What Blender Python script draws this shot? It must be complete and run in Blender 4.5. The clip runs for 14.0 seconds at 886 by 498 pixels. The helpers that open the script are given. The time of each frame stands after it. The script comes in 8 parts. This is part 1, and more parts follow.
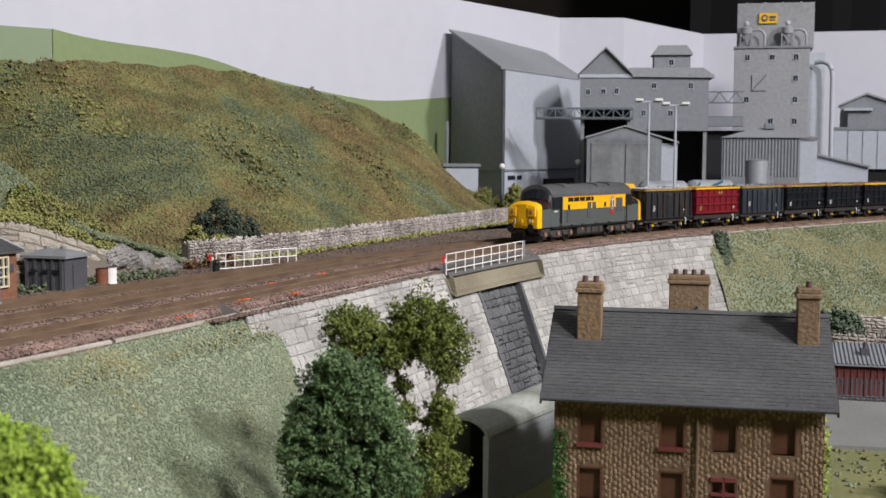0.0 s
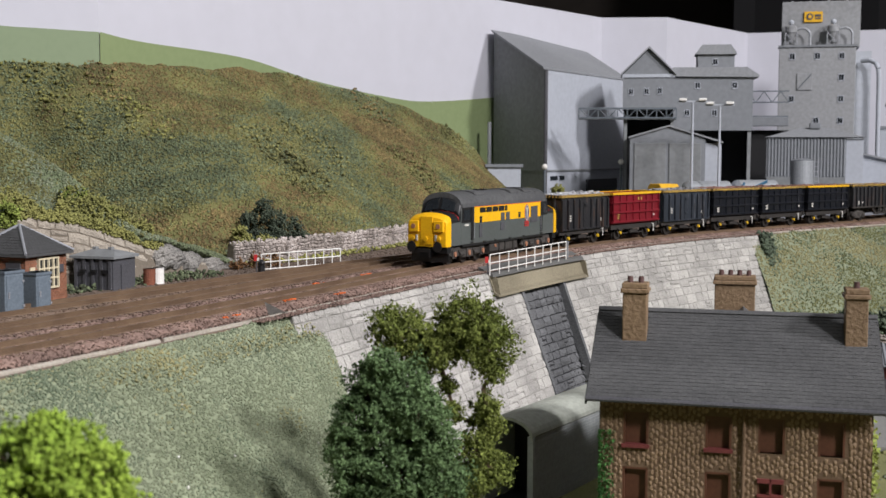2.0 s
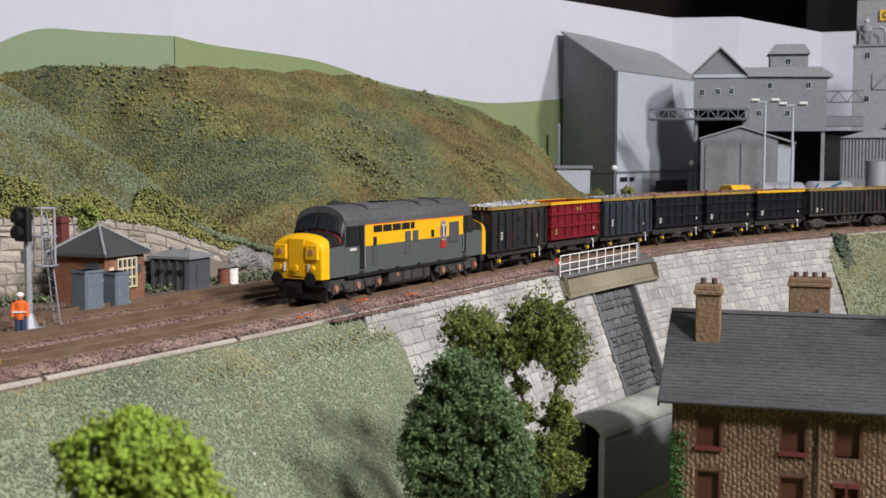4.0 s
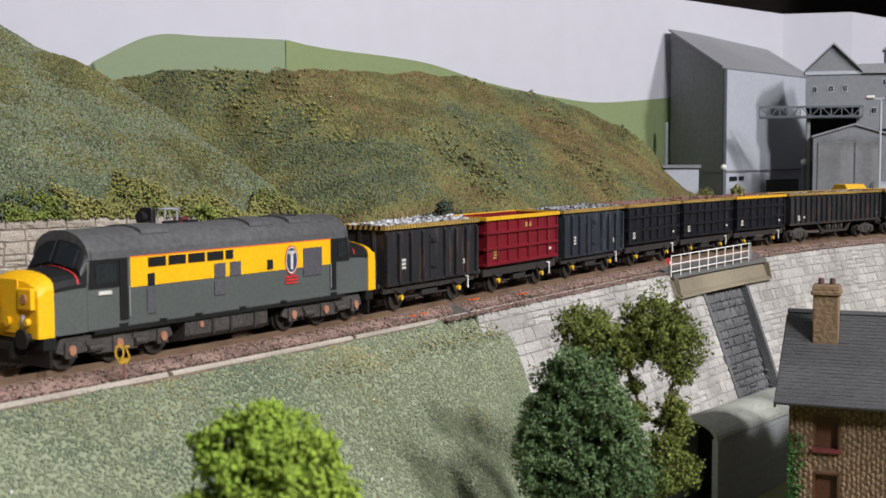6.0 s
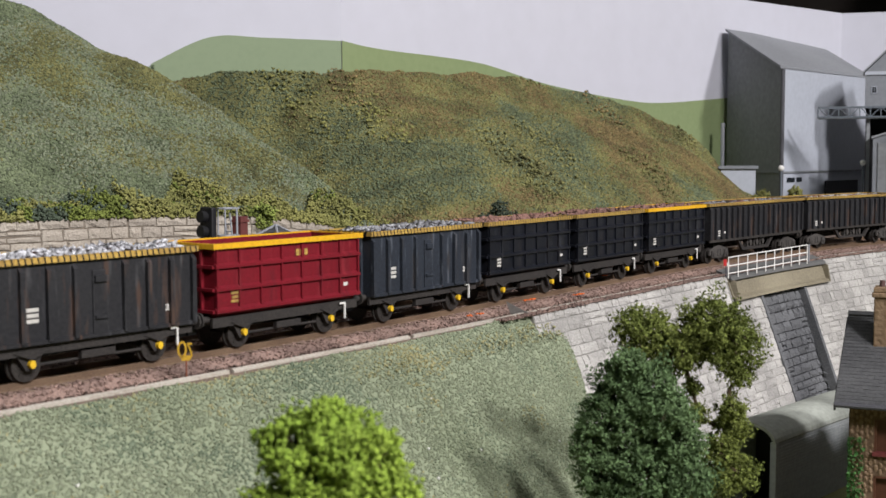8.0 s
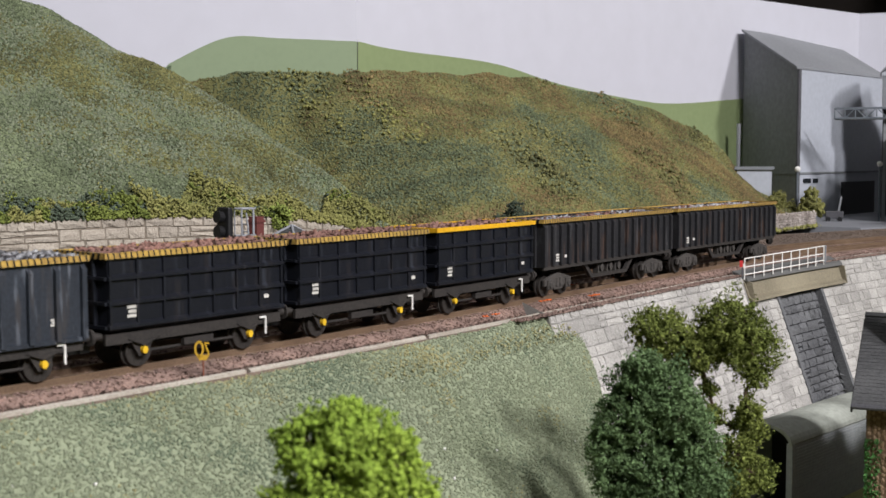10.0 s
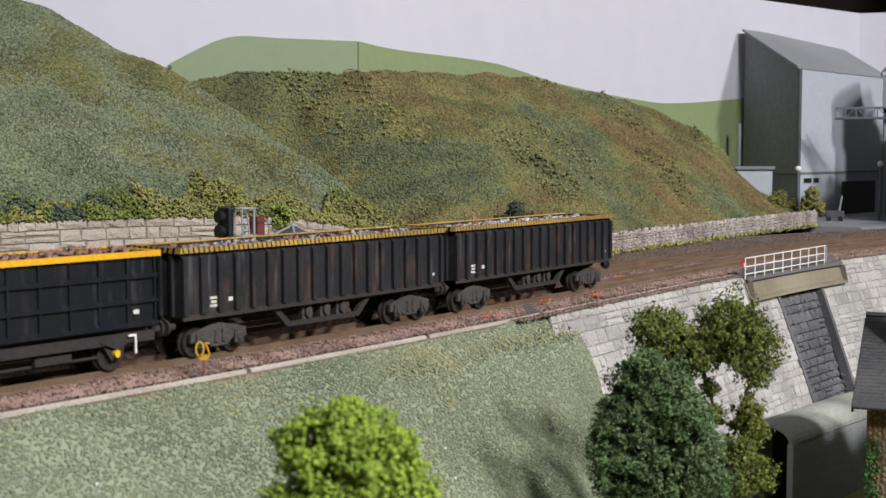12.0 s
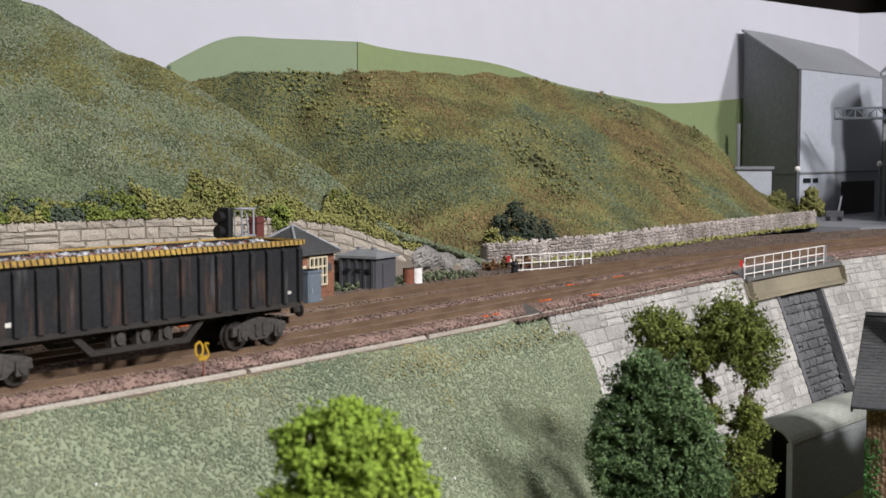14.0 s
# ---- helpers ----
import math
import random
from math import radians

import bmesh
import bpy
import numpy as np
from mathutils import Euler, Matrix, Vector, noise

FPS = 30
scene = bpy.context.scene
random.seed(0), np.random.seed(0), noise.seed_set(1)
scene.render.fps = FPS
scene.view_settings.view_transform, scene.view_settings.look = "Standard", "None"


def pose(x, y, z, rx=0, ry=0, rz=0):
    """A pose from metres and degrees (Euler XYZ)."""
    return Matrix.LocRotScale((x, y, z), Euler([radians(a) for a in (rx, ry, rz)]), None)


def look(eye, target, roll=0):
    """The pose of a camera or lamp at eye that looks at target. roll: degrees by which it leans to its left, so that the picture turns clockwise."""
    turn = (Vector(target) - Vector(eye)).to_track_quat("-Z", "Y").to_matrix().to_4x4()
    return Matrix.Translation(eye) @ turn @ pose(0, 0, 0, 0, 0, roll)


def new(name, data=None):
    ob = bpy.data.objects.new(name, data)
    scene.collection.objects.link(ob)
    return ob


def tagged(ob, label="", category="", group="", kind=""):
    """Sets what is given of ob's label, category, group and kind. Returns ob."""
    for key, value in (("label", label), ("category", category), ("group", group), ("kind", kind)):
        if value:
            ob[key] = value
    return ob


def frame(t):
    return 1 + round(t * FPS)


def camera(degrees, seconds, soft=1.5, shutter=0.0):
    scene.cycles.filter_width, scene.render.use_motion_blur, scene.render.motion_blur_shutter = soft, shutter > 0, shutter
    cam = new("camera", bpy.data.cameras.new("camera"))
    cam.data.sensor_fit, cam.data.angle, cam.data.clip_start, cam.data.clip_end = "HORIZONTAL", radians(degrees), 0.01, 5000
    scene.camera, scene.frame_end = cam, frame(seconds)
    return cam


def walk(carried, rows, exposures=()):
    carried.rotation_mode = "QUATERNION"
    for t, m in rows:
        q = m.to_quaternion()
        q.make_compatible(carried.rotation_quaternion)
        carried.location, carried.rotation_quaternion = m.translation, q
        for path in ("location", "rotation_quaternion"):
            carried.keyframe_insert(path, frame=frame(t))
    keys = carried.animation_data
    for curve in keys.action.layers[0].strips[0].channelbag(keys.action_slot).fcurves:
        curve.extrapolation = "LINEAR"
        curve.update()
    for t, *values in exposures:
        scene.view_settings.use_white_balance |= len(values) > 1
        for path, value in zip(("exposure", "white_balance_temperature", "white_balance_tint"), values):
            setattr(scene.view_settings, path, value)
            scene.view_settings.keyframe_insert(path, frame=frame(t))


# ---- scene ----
# A model railway in N gauge, 1:148. Rail tops lie at z = 0.
EYE = 0.0491
cam = camera(39.98, 14.0)
cam.data.dof.use_dof, cam.data.dof.focus_distance, cam.data.dof.aperture_fstop = True, 0.52, 58.0
walk(cam, [
    (0, pose(0, 0, EYE, 85.51, -0.38, -0)),
    (0.5, pose(-0.00022, -0.00022, EYE, 85.53, -0.35, 0.4)),
    (1, pose(-0.00055, -0.00055, EYE, 85.53, -0.3, 0.91)),
    (1.5, pose(-0.00077, -0.00077, EYE, 85.53, -0.24, 1.44)),
    (2, pose(-0.0011, -0.0011, EYE, 85.53, -0.22, 1.93)),
    (2.5, pose(-0.00132, -0.00143, EYE, 85.53, -0.2, 2.46)),
    (4.8, pose(-0.00363, -0.00407, EYE, 85.6, 0.08, 6.87)),
    (5, pose(-0.00396, -0.0044, EYE, 85.59, 0.15, 7.34)),
    (5.5, pose(-0.00451, -0.00528, EYE, 85.6, 0.21, 8.69)),
    (6, pose(-0.00517, -0.00605, EYE, 85.61, 0.22, 9.9)),
    (6.5, pose(-0.00561, -0.00671, EYE, 85.62, 0.24, 10.96)),
    (7, pose(-0.00594, -0.00715, EYE, 85.63, 0.2, 11.64)),
    (7.5, pose(-0.00616, -0.00748, EYE, 85.64, 0.16, 12.09)),
    (8, pose(-0.00627, -0.0077, EYE, 85.64, 0.15, 12.38)),
    (10.5, pose(-0.0066, -0.00814, EYE, 85.67, 0.09, 13.11)),
    (11, pose(-0.0066, -0.00814, EYE, 85.67, 0.09, 13.11)),
    (11.5, pose(-0.0066, -0.00814, EYE, 85.66, 0.11, 13.1)),
    (12, pose(-0.0066, -0.00814, EYE, 85.66, 0.12, 13.1)),
    (12.5, pose(-0.0066, -0.00814, EYE, 85.66, 0.13, 13.1)),
    (13, pose(-0.0066, -0.00814, EYE, 85.66, 0.13, 13.1)),
    (13.5, pose(-0.0066, -0.00814, EYE, 85.67, 0.14, 13.1)),
    (14, pose(-0.0066, -0.00814, EYE, 85.67, 0.14, 13.07))])

# ---- light: two bright room lamps, before and beside the layout, and an added dim fill overhead ----
world = bpy.data.worlds.new("room_air")
world.use_nodes = True
world.node_tree.nodes["Background"].inputs[0].default_value = (0.9, 0.95, 1.0, 1)
world.node_tree.nodes["Background"].inputs[1].default_value = 0.010
scene.world = world
scene.view_settings.exposure = 0.0


def area_lamp(name, eye, target, width, height, watts, colour):
    data = bpy.data.lights.new(name, "AREA")
    data.shape, data.size, data.size_y, data.energy, data.color = "RECTANGLE", width, height, watts, colour
    ob = new(name, data)
    ob.matrix_world = look(eye, target)
    return ob


area_lamp("front_lamp", (1.25, -1.20, 1.45), (0.0, 0.70, 0.0), 0.30, 0.30, 57, (1.0, 0.972, 1.0))
area_lamp("side_lamp", (1.95, -0.60, 1.45), (0.0, 0.80, 0.0), 0.26, 0.26, 58, (1.0, 0.972, 1.0))
# added fill to soften the shadows; no fitting hangs here
area_lamp("overhead_fill", (-0.3, -0.6, 1.90), (-0.1, 0.6, 0.0), 1.2, 0.5, 7, (0.93, 0.95, 1.0))

# ---- materials ----
def mat(name, colour, rough=0.7, colour2=None, scale=400.0, fine=None, bump=0.15, metal=0.0, depth=0.0004, vary=0.0, spec=0.4, glow=0.0):
    """A surface of two colours mixed by coarse and fine noise, with relief. vary: lightness drift from piece to piece."""
    m = bpy.data.materials.new(name)
    m.use_nodes = True
    nt = m.node_tree
    n, l = nt.nodes, nt.links
    b = n["Principled BSDF"]
    b.inputs["Roughness"].default_value, b.inputs["Metallic"].default_value = rough, metal
    b.inputs["Specular IOR Level"].default_value = spec
    c2 = colour2 or tuple(v * 0.72 for v in colour)
    co = n.new("ShaderNodeTexCoord")
    big, small = n.new("ShaderNodeTexNoise"), n.new("ShaderNodeTexNoise")
    big.inputs["Scale"].default_value, small.inputs["Scale"].default_value = scale * 0.12, fine or scale
    big.inputs["Detail"].default_value, small.inputs["Detail"].default_value = 3, 4
    add = n.new("ShaderNodeMath")
    add.operation = "ADD"
    for t in (big, small):
        l.new(co.outputs["Object"], t.inputs["Vector"])
    l.new(big.outputs["Fac"], add.inputs[0])
    l.new(small.outputs["Fac"], add.inputs[1])
    ramp = n.new("ShaderNodeMapRange")
    ramp.inputs[1].default_value, ramp.inputs[2].default_value = 0.75, 1.25
    l.new(add.outputs[0], ramp.inputs[0])
    mix = n.new("ShaderNodeMix")
    mix.data_type = "RGBA"
    mix.inputs[6].default_value, mix.inputs[7].default_value = (*c2, 1), (*colour, 1)
    l.new(ramp.outputs[0], mix.inputs[0])
    out = mix.outputs[2]
    if vary:
        info, geo = n.new("ShaderNodeObjectInfo"), n.new("ShaderNodeNewGeometry")
        total, span, hsv = n.new("ShaderNodeMath"), n.new("ShaderNodeMapRange"), n.new("ShaderNodeHueSaturation")
        total.operation = "ADD"
        l.new(info.outputs["Random"], total.inputs[0])
        l.new(geo.outputs["Random Per Island"], total.inputs[1])
        span.inputs[2].default_value = 2.0
        span.inputs[3].default_value, span.inputs[4].default_value = 1 - vary, 1 + vary
        l.new(total.outputs[0], span.inputs[0])
        l.new(span.outputs[0], hsv.inputs["Value"])
        l.new(out, hsv.inputs["Color"])
        out = hsv.outputs["Color"]
    l.new(out, b.inputs["Base Color"])
    if bump:
        bp = n.new("ShaderNodeBump")
        bp.inputs["Strength"].default_value, bp.inputs["Distance"].default_value = bump, depth
        l.new(small.outputs["Fac"], bp.inputs["Height"])
        l.new(bp.outputs["Normal"], b.inputs["Normal"])
    if glow:
        b.inputs["Emission Color"].default_value, b.inputs["Emission Strength"].default_value = (*colour, 1), glow
    return m


M_BACK = mat("white_backscene_card", (0.50, 0.50, 0.55), 0.85, (0.475, 0.475, 0.52), 12, 60, 0.05)
M_BACKGREEN = mat("green_backscene_paint", (0.205, 0.255, 0.122), 0.9, (0.18, 0.228, 0.106), 30, 250, 0.05)
M_BACKPALE = mat("pale_green_backscene_paint", (0.215, 0.268, 0.165), 0.9, (0.195, 0.245, 0.15), 30, 250, 0.05)
M_ROOM = mat("dark_room_wall", (0.036, 0.029, 0.024), 0.95, None, 4, 30, 0.0)
M_ROOMFLOOR = mat("room_floor_carpet", (0.06, 0.055, 0.05), 0.95, None, 8, 200, 0.1)
M_CEIL = mat("room_ceiling_paint", (0.35, 0.34, 0.33), 0.95, None, 4, 60, 0.0)
M_BLACK = mat("black_cloth", (0.006, 0.006, 0.007), 0.95, None, 20, 300, 0.0)
M_EARTH = mat("brown_earth_scatter", (0.19, 0.142, 0.11), 0.95, (0.115, 0.087, 0.069), 700, 2500, 0.8)
M_BALLAST = mat("red_brown_ballast", (0.315, 0.215, 0.175), 0.95, (0.125, 0.082, 0.068), 900, 1800, 0.9, vary=0.55)
M_TRACKDIRT = mat("sleeper_grime", (0.238, 0.168, 0.123), 0.9, (0.14, 0.098, 0.0728), 700, 2600, 0.5)
M_RAIL = mat("rusty_rail", (0.20, 0.135, 0.085), 0.55, (0.11, 0.07, 0.045), 600, 3000, 0.2, metal=0.3)
M_EDGE = mat("pale_concrete_edging", (0.42, 0.385, 0.33), 0.9, (0.25, 0.215, 0.175), 350, 1500, 0.5, vary=0.14)
M_GRASSBANK = mat("grey_green_turf_foam", (0.22, 0.248, 0.163), 0.95, (0.15, 0.174, 0.108), 260, 2600, 0.4, vary=0.4, depth=0.0003)
M_BANKDARK = mat("deep_green_turf_foam", (0.165, 0.20, 0.132), 0.95, (0.10, 0.128, 0.08), 260, 2600, 0.4, vary=0.45, depth=0.0003)
M_BANKOCHRE = mat("ochre_green_turf_foam", (0.29, 0.265, 0.13), 0.95, (0.20, 0.185, 0.085), 220, 2600, 0.2, vary=0.3, depth=0.0002)
M_HILL_A = mat("olive_turf_foam", (0.215, 0.208, 0.076), 0.95, (0.095, 0.096, 0.037), 300, 2400, 0.6, vary=0.72, depth=0.0004)
M_HILL_B = mat("green_turf_foam", (0.215, 0.255, 0.14), 0.95, (0.095, 0.12, 0.064), 300, 2400, 0.6, vary=0.72, depth=0.0004)
M_HILL_C = mat("brown_turf_foam", (0.275, 0.205, 0.085), 0.95, (0.125, 0.092, 0.042), 300, 2400, 0.6, vary=0.72, depth=0.0004)
M_BUSH_DARK = mat("dark_green_clump_foliage", (0.105, 0.135, 0.088), 0.95, (0.05, 0.068, 0.044), 500, 2000, 1.0, vary=0.55)
M_BUSH_LIME = mat("olive_lime_clump_foliage", (0.31, 0.30, 0.095), 0.95, (0.19, 0.195, 0.06), 500, 2000, 1.0, vary=0.35)
M_BUSH_RUST = mat("rust_brown_scrub", (0.20, 0.10, 0.04), 0.95, (0.12, 0.065, 0.03), 500, 2000, 1.0, vary=0.4)
M_TREE_BRIGHT = mat("bright_green_foliage", (0.33, 0.45, 0.06), 0.9, (0.16, 0.26, 0.026), 400, 2000, 0.6, vary=0.4)
M_TREE_OLIVE = mat("olive_leaf_foliage", (0.26, 0.305, 0.075), 0.95, (0.095, 0.125, 0.03), 400, 2000, 0.6, vary=0.6, spec=0.15)
M_TREE_BLUE = mat("dark_green_foliage", (0.125, 0.19, 0.082), 0.95, (0.042, 0.074, 0.03), 400, 2000, 0.6, vary=0.6, spec=0.15)
M_TRUNK = mat("brown_bark", (0.09, 0.06, 0.035), 0.9, None, 500, 2500, 0.6)
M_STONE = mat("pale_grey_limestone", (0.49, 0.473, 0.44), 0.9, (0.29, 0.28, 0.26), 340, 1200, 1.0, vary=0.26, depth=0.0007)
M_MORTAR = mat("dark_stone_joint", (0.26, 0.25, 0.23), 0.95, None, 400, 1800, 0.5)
# underbridge stone, darker than the retaining wall's limestone
M_DSTONE = mat("dark_grey_stone", (0.15, 0.153, 0.158), 0.85, (0.062, 0.064, 0.068), 300, 1500, 0.8, vary=0.35)
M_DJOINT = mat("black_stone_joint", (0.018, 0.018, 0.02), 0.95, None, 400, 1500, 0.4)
M_BUFF = mat("buff_sandstone", (0.43, 0.385, 0.32), 0.9, (0.27, 0.235, 0.19), 260, 1500, 1.0, vary=0.2, depth=0.0006)
M_BUFFJOINT = mat("brown_sandstone_joint", (0.19, 0.16, 0.125), 0.95, None, 400, 1500, 0.5)
M_DRYSTONE = mat("white_dusted_dry_stone", (0.52, 0.465, 0.43), 0.95, (0.21, 0.18, 0.155), 600, 1500, 0.8, vary=0.35)
M_ROCK = mat("pale_grey_rock", (0.30, 0.285, 0.262), 0.95, (0.10, 0.096, 0.09), 420, 1300, 1.0, depth=0.0008)
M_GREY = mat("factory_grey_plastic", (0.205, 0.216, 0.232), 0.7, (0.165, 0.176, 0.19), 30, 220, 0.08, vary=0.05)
# these two greys also carry the lit and shaded sides of the works
M_GREYLIGHT = mat("pale_and_lit_grey", (0.40, 0.425, 0.47), 0.7, (0.35, 0.37, 0.41), 40, 250, 0.08)
M_GREYDARK = mat("dark_and_shaded_grey", (0.215, 0.225, 0.23), 0.75, (0.16, 0.168, 0.172), 30, 260, 0.08)
M_ROOFGREY = mat("grey_sheet_roof", (0.26, 0.27, 0.285), 0.75, (0.20, 0.208, 0.22), 60, 400, 0.1)
M_CONCRETE = mat("weathered_concrete_tower", (0.29, 0.297, 0.308), 0.85, (0.215, 0.22, 0.226), 60, 300, 0.1)
M_PANE = mat("dark_glass", (0.02, 0.024, 0.028), 0.15, None, 100, 900, 0.0, spec=0.6)
M_STEEL = mat("grey_painted_steel", (0.33, 0.34, 0.36), 0.5, (0.25, 0.26, 0.28), 200, 900, 0.1, metal=0.2)
M_TRUSS = mat("blue_grey_truss_steel", (0.12, 0.14, 0.16), 0.6, None, 200, 900, 0.1)
M_WHITE = mat("white_paint", (0.78, 0.77, 0.74), 0.6, (0.62, 0.60, 0.56), 300, 1500, 0.1)
M_RED = mat("red_paint", (0.55, 0.03, 0.03), 0.6, None, 300, 1500, 0.1)
M_YARD = mat("grey_yard_surface", (0.22, 0.23, 0.25), 0.9, (0.17, 0.175, 0.19), 60, 900, 0.2)
M_GIRDER = mat("olive_brown_girder_paint", (0.26, 0.23, 0.16), 0.6, (0.15, 0.13, 0.09), 200, 1200, 0.2)
M_GIRDERTOP = mat("dark_grey_girder_paint", (0.12, 0.12, 0.115), 0.7, None, 200, 1200, 0.2)
M_SLATE = mat("dark_grey_slate", (0.088, 0.089, 0.090), 0.6, (0.054, 0.055, 0.057), 300, 1400, 0.3, vary=0.16)
M_COTTAGE = mat("brown_moulded_stone", (0.225, 0.152, 0.088), 0.6, (0.145, 0.094, 0.054), 260, 900, 0.8, vary=0.08, depth=0.0005)
M_COTTJOINT = mat("dark_brown_joint", (0.135, 0.086, 0.05), 0.9, (0.10, 0.064, 0.037), 300, 1200, 0.5)
M_WINBROWN = mat("brown_window_plastic", (0.10, 0.04, 0.022), 0.5, None, 200, 900, 0.1)
M_SILL = mat("maroon_window_sill", (0.145, 0.032, 0.03), 0.6, None, 300, 900, 0.1)
M_IVY = mat("ivy_green_paint", (0.05, 0.16, 0.03), 0.8, (0.025, 0.08, 0.015), 400, 1500, 0.5, vary=0.3)
M_POT = mat("dark_chimney_pot", (0.10, 0.055, 0.05), 0.8, None, 300, 1200, 0.2)
M_VANROOF = mat("pale_grey_green_roof", (0.37, 0.39, 0.34), 0.8, (0.27, 0.285, 0.25), 60, 500, 0.15)
M_VANSIDE = mat("pale_grey_boarding", (0.36, 0.38, 0.38), 0.8, (0.28, 0.30, 0.30), 100, 700, 0.2, vary=0.06)
M_BRICK = mat("orange_red_brick", (0.30, 0.13, 0.075), 0.9, (0.19, 0.085, 0.05), 500, 2500, 0.4, vary=0.25)
M_BRICKJOINT = mat("pale_mortar", (0.30, 0.24, 0.19), 0.95, None, 400, 1500, 0.3)
M_CREAM = mat("cream_window_frame", (0.68, 0.60, 0.42), 0.6, None, 300, 1500, 0.1)
M_SHED = mat("dark_grey_shed_paint", (0.085, 0.085, 0.095), 0.75, (0.05, 0.05, 0.056), 300, 1500, 0.3)
M_RUST = mat("rusty_drum", (0.24, 0.085, 0.045), 0.85, (0.13, 0.045, 0.03), 400, 1800, 0.4)
M_CABINET = mat("blue_grey_cabinet_paint", (0.15, 0.185, 0.22), 0.6, (0.10, 0.125, 0.15), 200, 1200, 0.15)
M_SIGBLACK = mat("black_signal_housing", (0.012, 0.012, 0.013), 0.5, None, 300, 1500, 0.1)
M_ORANGE = mat("hi_vis_orange", (0.85, 0.16, 0.02), 0.7, None, 400, 2000, 0.2)
M_NAVY = mat("navy_trousers", (0.03, 0.05, 0.10), 0.8, None, 400, 2000, 0.2)
M_FLESH = mat("painted_flesh", (0.35, 0.18, 0.12), 0.7, None, 400, 2000, 0.1)
M_SIGNYELLOW = mat("yellow_sign_paint", (0.50, 0.30, 0.015), 0.6, (0.30, 0.17, 0.012), 400, 2500, 0.2)
M_ADYELLOW = mat("amber_sign_panel", (0.75, 0.42, 0.02), 0.6, None, 300, 1500, 0.05)
M_HUTRED = mat("dark_red_hut_boards", (0.13, 0.035, 0.03), 0.8, None, 300, 1200, 0.2)
M_ROAD = mat("grey_road", (0.21, 0.21, 0.20), 0.95, (0.15, 0.15, 0.14), 200, 1500, 0.4)
M_STRAW = mat("straw_grass", (0.36, 0.34, 0.18), 0.95, (0.22, 0.21, 0.10), 200, 1500, 0.5, vary=0.3)
M_FIELD = mat("yellow_green_meadow", (0.20, 0.20, 0.08), 0.95, (0.12, 0.125, 0.05), 200, 1500, 0.9, vary=0.3)
# the train
def streaked(name, base, dark, rust, pale, rough=0.65):
    """Wagon paint with rain streaks: rust and pale dust running down the sides."""
    m = mat(name, base, rough, dark, 160, 1100, 0.2)
    nt = m.node_tree
    n, l = nt.nodes, nt.links
    b = n["Principled BSDF"]
    co = n.new("ShaderNodeTexCoord")
    out = b.inputs["Base Color"].links[0].from_socket
    for tone, lo, hi, seed in ((rust, 0.56, 0.70, 3.0), (pale, 0.58, 0.74, 11.0)):
        mp, tx, rg, mx = n.new("ShaderNodeMapping"), n.new("ShaderNodeTexNoise"), n.new("ShaderNodeMapRange"), n.new("ShaderNodeMix")
        mp.inputs["Scale"].default_value, mp.inputs["Location"].default_value = (520, 260, 70), (seed, seed, seed)
        tx.inputs["Scale"].default_value, tx.inputs["Detail"].default_value = 1.0, 5
        rg.inputs[1].default_value, rg.inputs[2].default_value, rg.inputs[4].default_value = lo, hi, 0.8
        mx.data_type = "RGBA"
        mx.inputs[7].default_value = (*tone, 1)
        l.new(co.outputs["Object"], mp.inputs["Vector"])
        l.new(mp.outputs["Vector"], tx.inputs["Vector"])
        l.new(tx.outputs["Fac"], rg.inputs[0])
        l.new(rg.outputs[0], mx.inputs[0])
        l.new(out, mx.inputs[6])
        out = mx.outputs[2]
    l.new(out, b.inputs["Base Color"])
    return m


M_LGREY = mat("loco_dark_grey", (0.088, 0.099, 0.094), 0.5, (0.066, 0.075, 0.071), 160, 900, 0.05)
M_LYELLOW = mat("loco_yellow", (0.83, 0.46, 0.008), 0.45, (0.70, 0.37, 0.006), 120, 1200, 0.05)
M_LROOF = mat("loco_roof_grey", (0.095, 0.097, 0.098), 0.75, (0.052, 0.053, 0.055), 160, 700, 0.15)
# this black also colours the sheets that stand in for shade
M_LBLACK = mat("loco_and_shade_black", (0.012, 0.012, 0.013), 0.45, None, 300, 1500, 0.05)
M_FRAME = mat("weathered_underframe", (0.036, 0.031, 0.027), 0.8, (0.016, 0.014, 0.013), 300, 1500, 0.3)
M_BOGIE = mat("grey_brown_bogie", (0.066, 0.059, 0.053), 0.75, (0.022, 0.020, 0.018), 350, 1100, 0.3)
M_AXLE = mat("ochre_axle_end", (0.36, 0.17, 0.10), 0.6, None, 300, 1500, 0.1)
M_AXLEYEL = mat("yellow_axle_box", (0.75, 0.47, 0.02), 0.6, None, 300, 1500, 0.1)
M_WHEEL = mat("wheel_steel", (0.075, 0.068, 0.062), 0.5, (0.035, 0.031, 0.028), 300, 1500, 0.05, metal=0.5)
M_WBLACK = streaked("weathered_black_wagon", (0.019, 0.019, 0.021), (0.008, 0.008, 0.010), (0.062, 0.034, 0.023), (0.062, 0.062, 0.065))
M_WBLUE = streaked("dark_blue_grey_wagon", (0.022, 0.029, 0.041), (0.012, 0.015, 0.021), (0.034, 0.031, 0.032), (0.12, 0.135, 0.16))
M_WNAVY = streaked("glossy_blue_black_wagon", (0.008, 0.009, 0.014), (0.005, 0.006, 0.009), (0.014, 0.013, 0.015), (0.030, 0.034, 0.044), 0.42)
M_WRED = streaked("maroon_red_wagon", (0.175, 0.006, 0.014), (0.12, 0.004, 0.010), (0.095, 0.006, 0.011), (0.21, 0.02, 0.028), 0.5)
